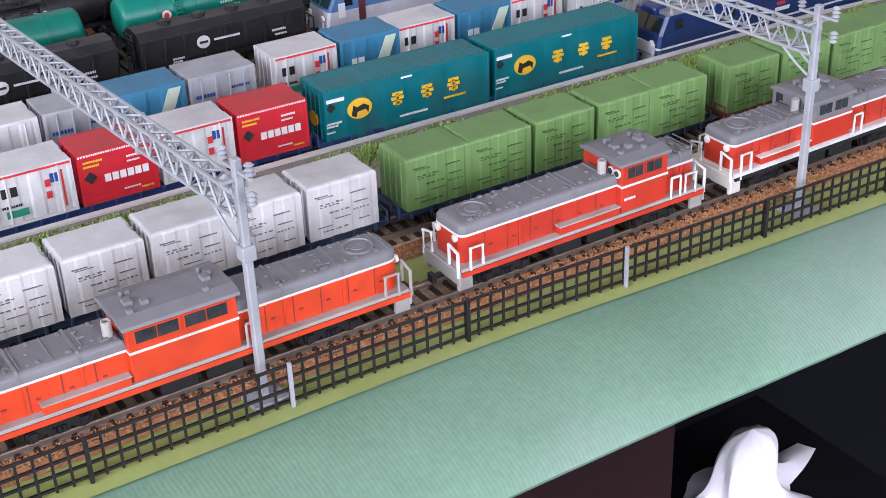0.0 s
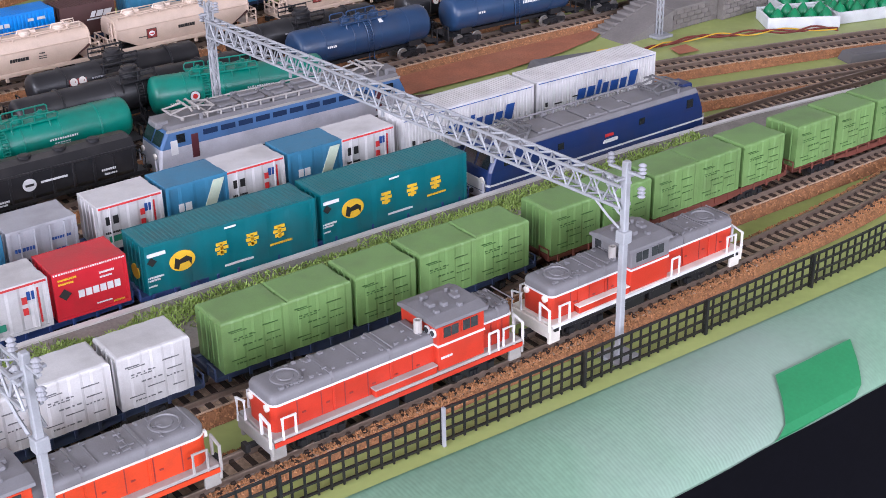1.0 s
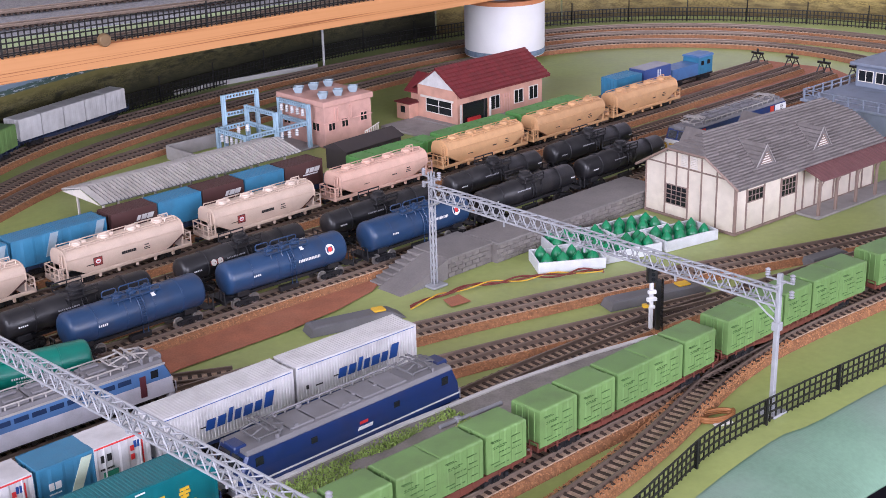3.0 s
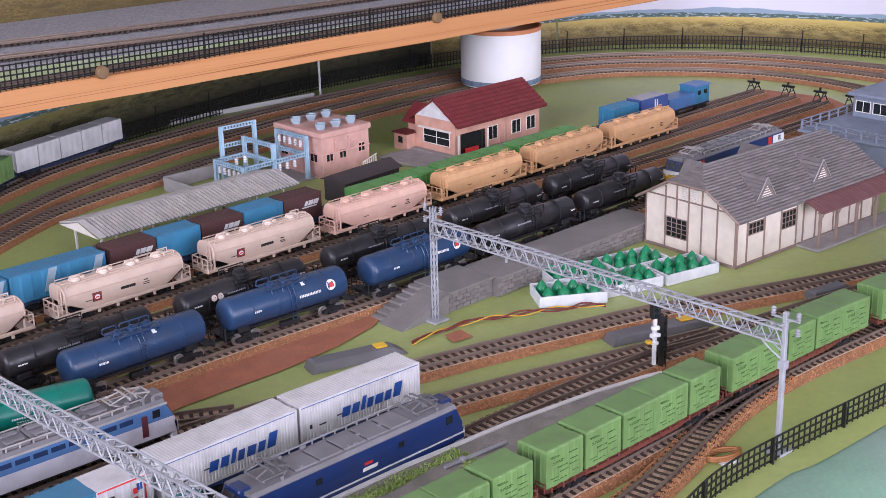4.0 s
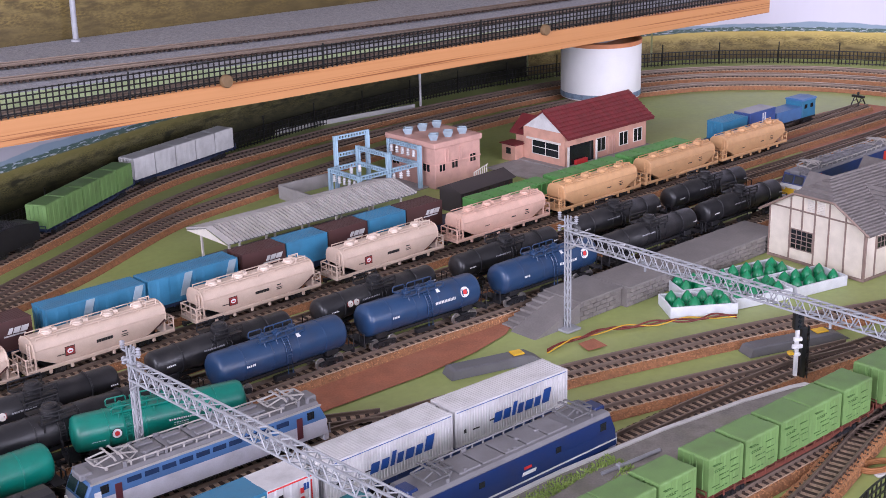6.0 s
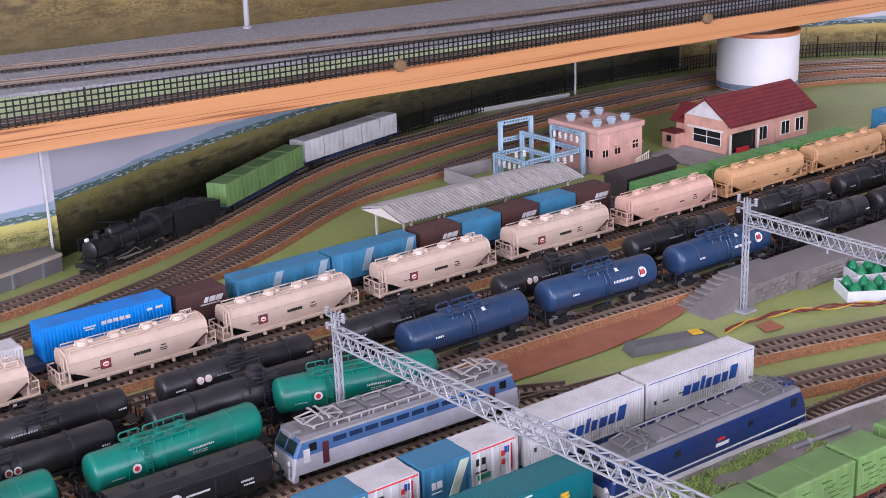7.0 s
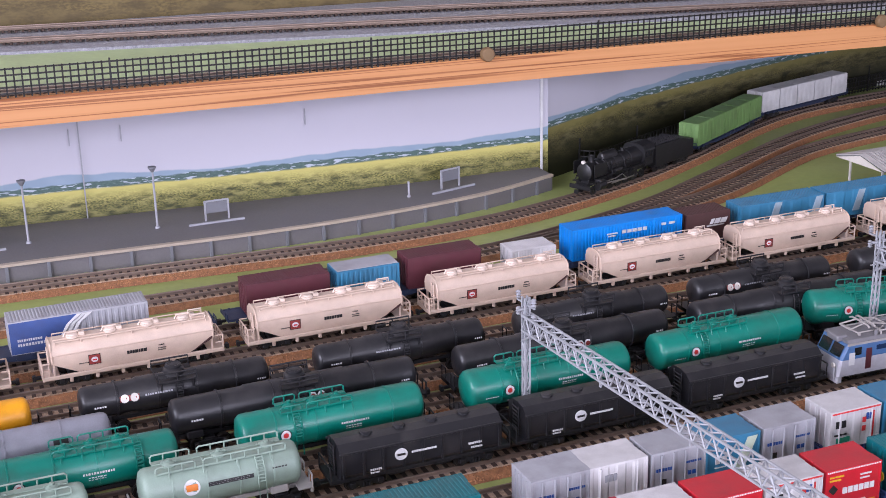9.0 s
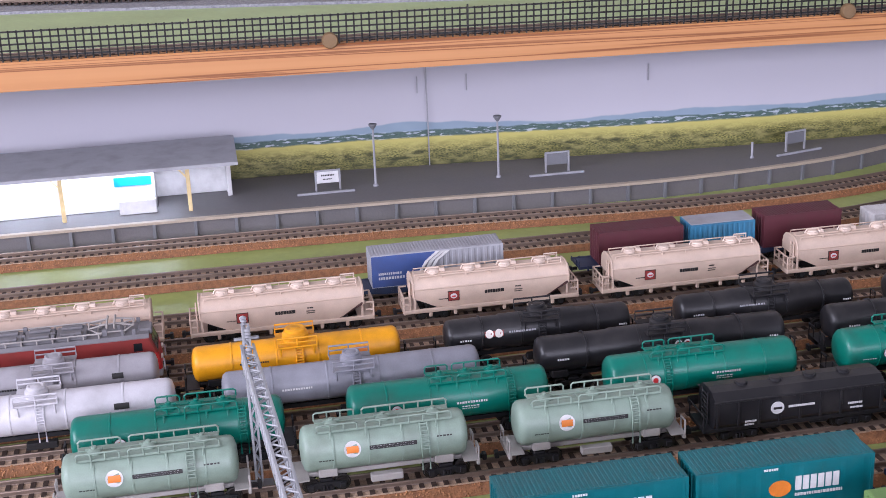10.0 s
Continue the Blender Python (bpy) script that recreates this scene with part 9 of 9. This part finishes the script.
name_board(-0.3406, 0.3444, 14, False)


def platform_house():
    t = thing("platform_shelter", "white platform shelter with a grey roof, lit inside", "shelter")
    part("back_wall", Shape().rbox(-0.16, 0.0, 0.036, 0.040, 0, 0.0300, 0.0003), M_WHITEMARK, t)
    part("side_wall", Shape().rbox(-0.0030, 0.0, 0.024, 0.0359, 0, 0.0300, 0.0003), M_WHITEMARK, t)
    part("room", Shape().rbox(-0.16, -0.046, 0.0140, 0.0359, 0, 0.0240, 0.0004), M_WHITEMARK, t)
    part("counter", Shape().rbox(-0.068, -0.046, 0.0030, 0.0080, 0, 0.0085, 0.0003), M_WHITEMARK, t)
    part("sign", Shape().rbox(-0.070, -0.048, 0.0130, 0.0139, 0.0150, 0.0205, 0.0002), M_CYAN, t)
    part("roof", Shape().prism([(-0.0100, 0.0286), (0.0440, 0.0322), (0.0440, 0.0337), (-0.0100, 0.0306)], -0.16, 0.004), M_CGREY, t)
    part("ceiling", Shape().rbox(-0.16, 0.004, -0.006, 0.036, 0.0274, 0.0282, 0.0002), M_WHITEMARK, t)
    for x in (-0.026, -0.100):
        p = part("post", Shape().rbox(x - 0.0012, x + 0.0012, -0.0012, 0.0012, 0, 0.0274, 0.0002), M_POSTCREAM, t)
        part("brace", Shape().tube([(x, 0.0, 0.020), (x - 0.006, 0.0, 0.0274)], 0.0006, 5), M_POSTCREAM, p)
    glow = bpy.data.materials.new("lamp_glow")
    glow.use_nodes = True
    b = glow.node_tree.nodes["Principled BSDF"]
    b.inputs["Emission Color"].default_value, b.inputs["Emission Strength"].default_value = (0.85, 0.95, 1.0, 1), 38.0
    for x in (-0.05, -0.09, -0.13):
        part("ceiling_light", Shape().rbox(x - 0.012, x + 0.012, 0.004, 0.010, 0.0264, 0.0273, 0.0002), glow, t)
    t.matrix_basis = pose(-0.7080, 0.3330, 0.0114)
    return t


platform_house()


def tin():
    t = thing("round_tin", "white paper-wrapped round tin with an orange rim", "tin")
    part("side", Shape().turned([(0.0385, 0), (0.0390, 0.0010), (0.0390, 0.0510), (0.0385, 0.0515), (0.0, 0.0515)], 48, "z"), M_TINWHITE, t, smooth=True)
    part("printed_band", Shape().turned([(0.0391, 0.0010), (0.0392, 0.0012), (0.0392, 0.0055), (0.0391, 0.0060)], 48, "z"), mat("blue_print", (0.16, 0.22, 0.30), 0.5, var=0.6, scale=120, fine=300), t, smooth=True)
    part("rim", Shape().turned([(0.0392, 0.0508), (0.0396, 0.0512), (0.0396, 0.0548), (0.0375, 0.0552), (0.0372, 0.0530), (0.0, 0.0530)], 48, "z"), mat("orange_rim", (0.58, 0.22, 0.09), 0.5), t, smooth=True)
    s = Shape()
    for k in range(5):
        s.tube([(0.022 * math.cos(q * 0.35 + k), 0.016 * math.sin(q * 0.35 + k), 0.0550 + 0.0022 * k + 0.001 * math.sin(q)) for q in range(16)], 0.0018, 6)
    part("packing", s, M_GREYPLASTIC, t)
    t.matrix_basis = pose(0.4620, 0.3860, RAIL + 0.0001)


tin()
t = thing("shelf_mast", "slim grey mast standing on the shelf ballast", "mast")
part("post", Shape().turned([(0.0040, 0.0078), (0.0040, 0.0095), (0.0024, 0.0100), (0.0022, 0.1000), (0.0, 0.1001)], 12, "z", (0, 0, 0)), M_CGREY, t)
t.matrix_basis = pose(0.1010, 0.2550, 0)
on_shelf(t)

# pale strip and rod behind the curve
row = rows_to([(x, y, 0) for x, y in ((0.03, 0.4840), (0.108, 0.5030), (0.17, 0.5095), (0.25, 0.5045), (0.322, 0.4970))], 0.01)
s = Shape().loft([[(x, y - 0.0008, 0.0), (x, y + 0.0008, 0.0), (x, y + 0.0008, 0.0042), (x, y - 0.0008, 0.0042)] for x, y, a in row])
tagged(part("card_strip", s, M_PALESTRIP), "pale card strip standing along the back curve", "strip")
t = thing("white_rod", "thin white rod standing under the shelf", "rod")
part("rod", Shape().turned([(0.0012, 0), (0.0012, 0.082), (0.0, 0.0822)], 10, "z"), M_WHITEMARK, t)
t.matrix_basis = pose(0.3260, 0.4990, 0.0002)

# strip of darker green tape on the sheet
ob_sheet = sheet.data.vertices
cols_at = [[ob_sheet[i * K + k].co for k in range(K)] for i in range(nx)]
cols_at = [c for c in cols_at if -0.2320 < c[2].x < -0.1830]
s = Shape()
for c in cols_at:
    for f in range(9):
        q = 3.0 + f * 3.3 / 8
        k = int(q)
        p = c[k].lerp(c[min(k + 1, K - 1)], q - k)
        s.v.append((p.x - 0.019 * f / 8, p.y - 0.0004, p.z + 0.0008))
for i in range(len(cols_at) - 1):
    for f in range(8):
        a = i * 9 + f
        s.f.append((a, a + 1, a + 10, a + 9))
tagged(part("tape_patch", s, M_TAPE), "strip of bright green adhesive tape on the sheet", "tape")


def tissue():
    t = thing("paper_tissue", "crumpled white paper tissue pulled up from its box", "tissue")
    s = Shape()
    rings = []
    for j in range(14):
        f = j / 13
        ring = []
        for k in range(30):
            q = 2 * math.pi * k / 30
            r = (0.040 * (1 - f) ** 8 + 0.0175 * math.sqrt(max(0.0, 1 - f ** 5))) * (1 + 0.16 * (1 - f) * math.sin(3 * q + 2.2 * f) + 0.07 * math.sin(7 * q + 3 * f))
            ring.append((r * math.cos(q) + 0.003 * f, 0.7 * r * math.sin(q), -0.014 + 0.046 * f + 0.003 * (1 - f) * math.sin(5 * q)))
        rings.append(ring)
    s.loft(rings)
    part("sheet", s, M_TISSUE, t, smooth=True)
    t.matrix_basis = pose(-0.2310, -0.1960, -0.1400) @ Matrix.Scale(0.8, 4)
    b = thing("tissue_box", "tissue box under the board edge, coloured near black for shade", "box")
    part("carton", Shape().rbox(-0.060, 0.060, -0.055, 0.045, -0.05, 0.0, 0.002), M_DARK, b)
    b.matrix_basis = pose(-0.2330, -0.1900, -0.1485)


tissue()
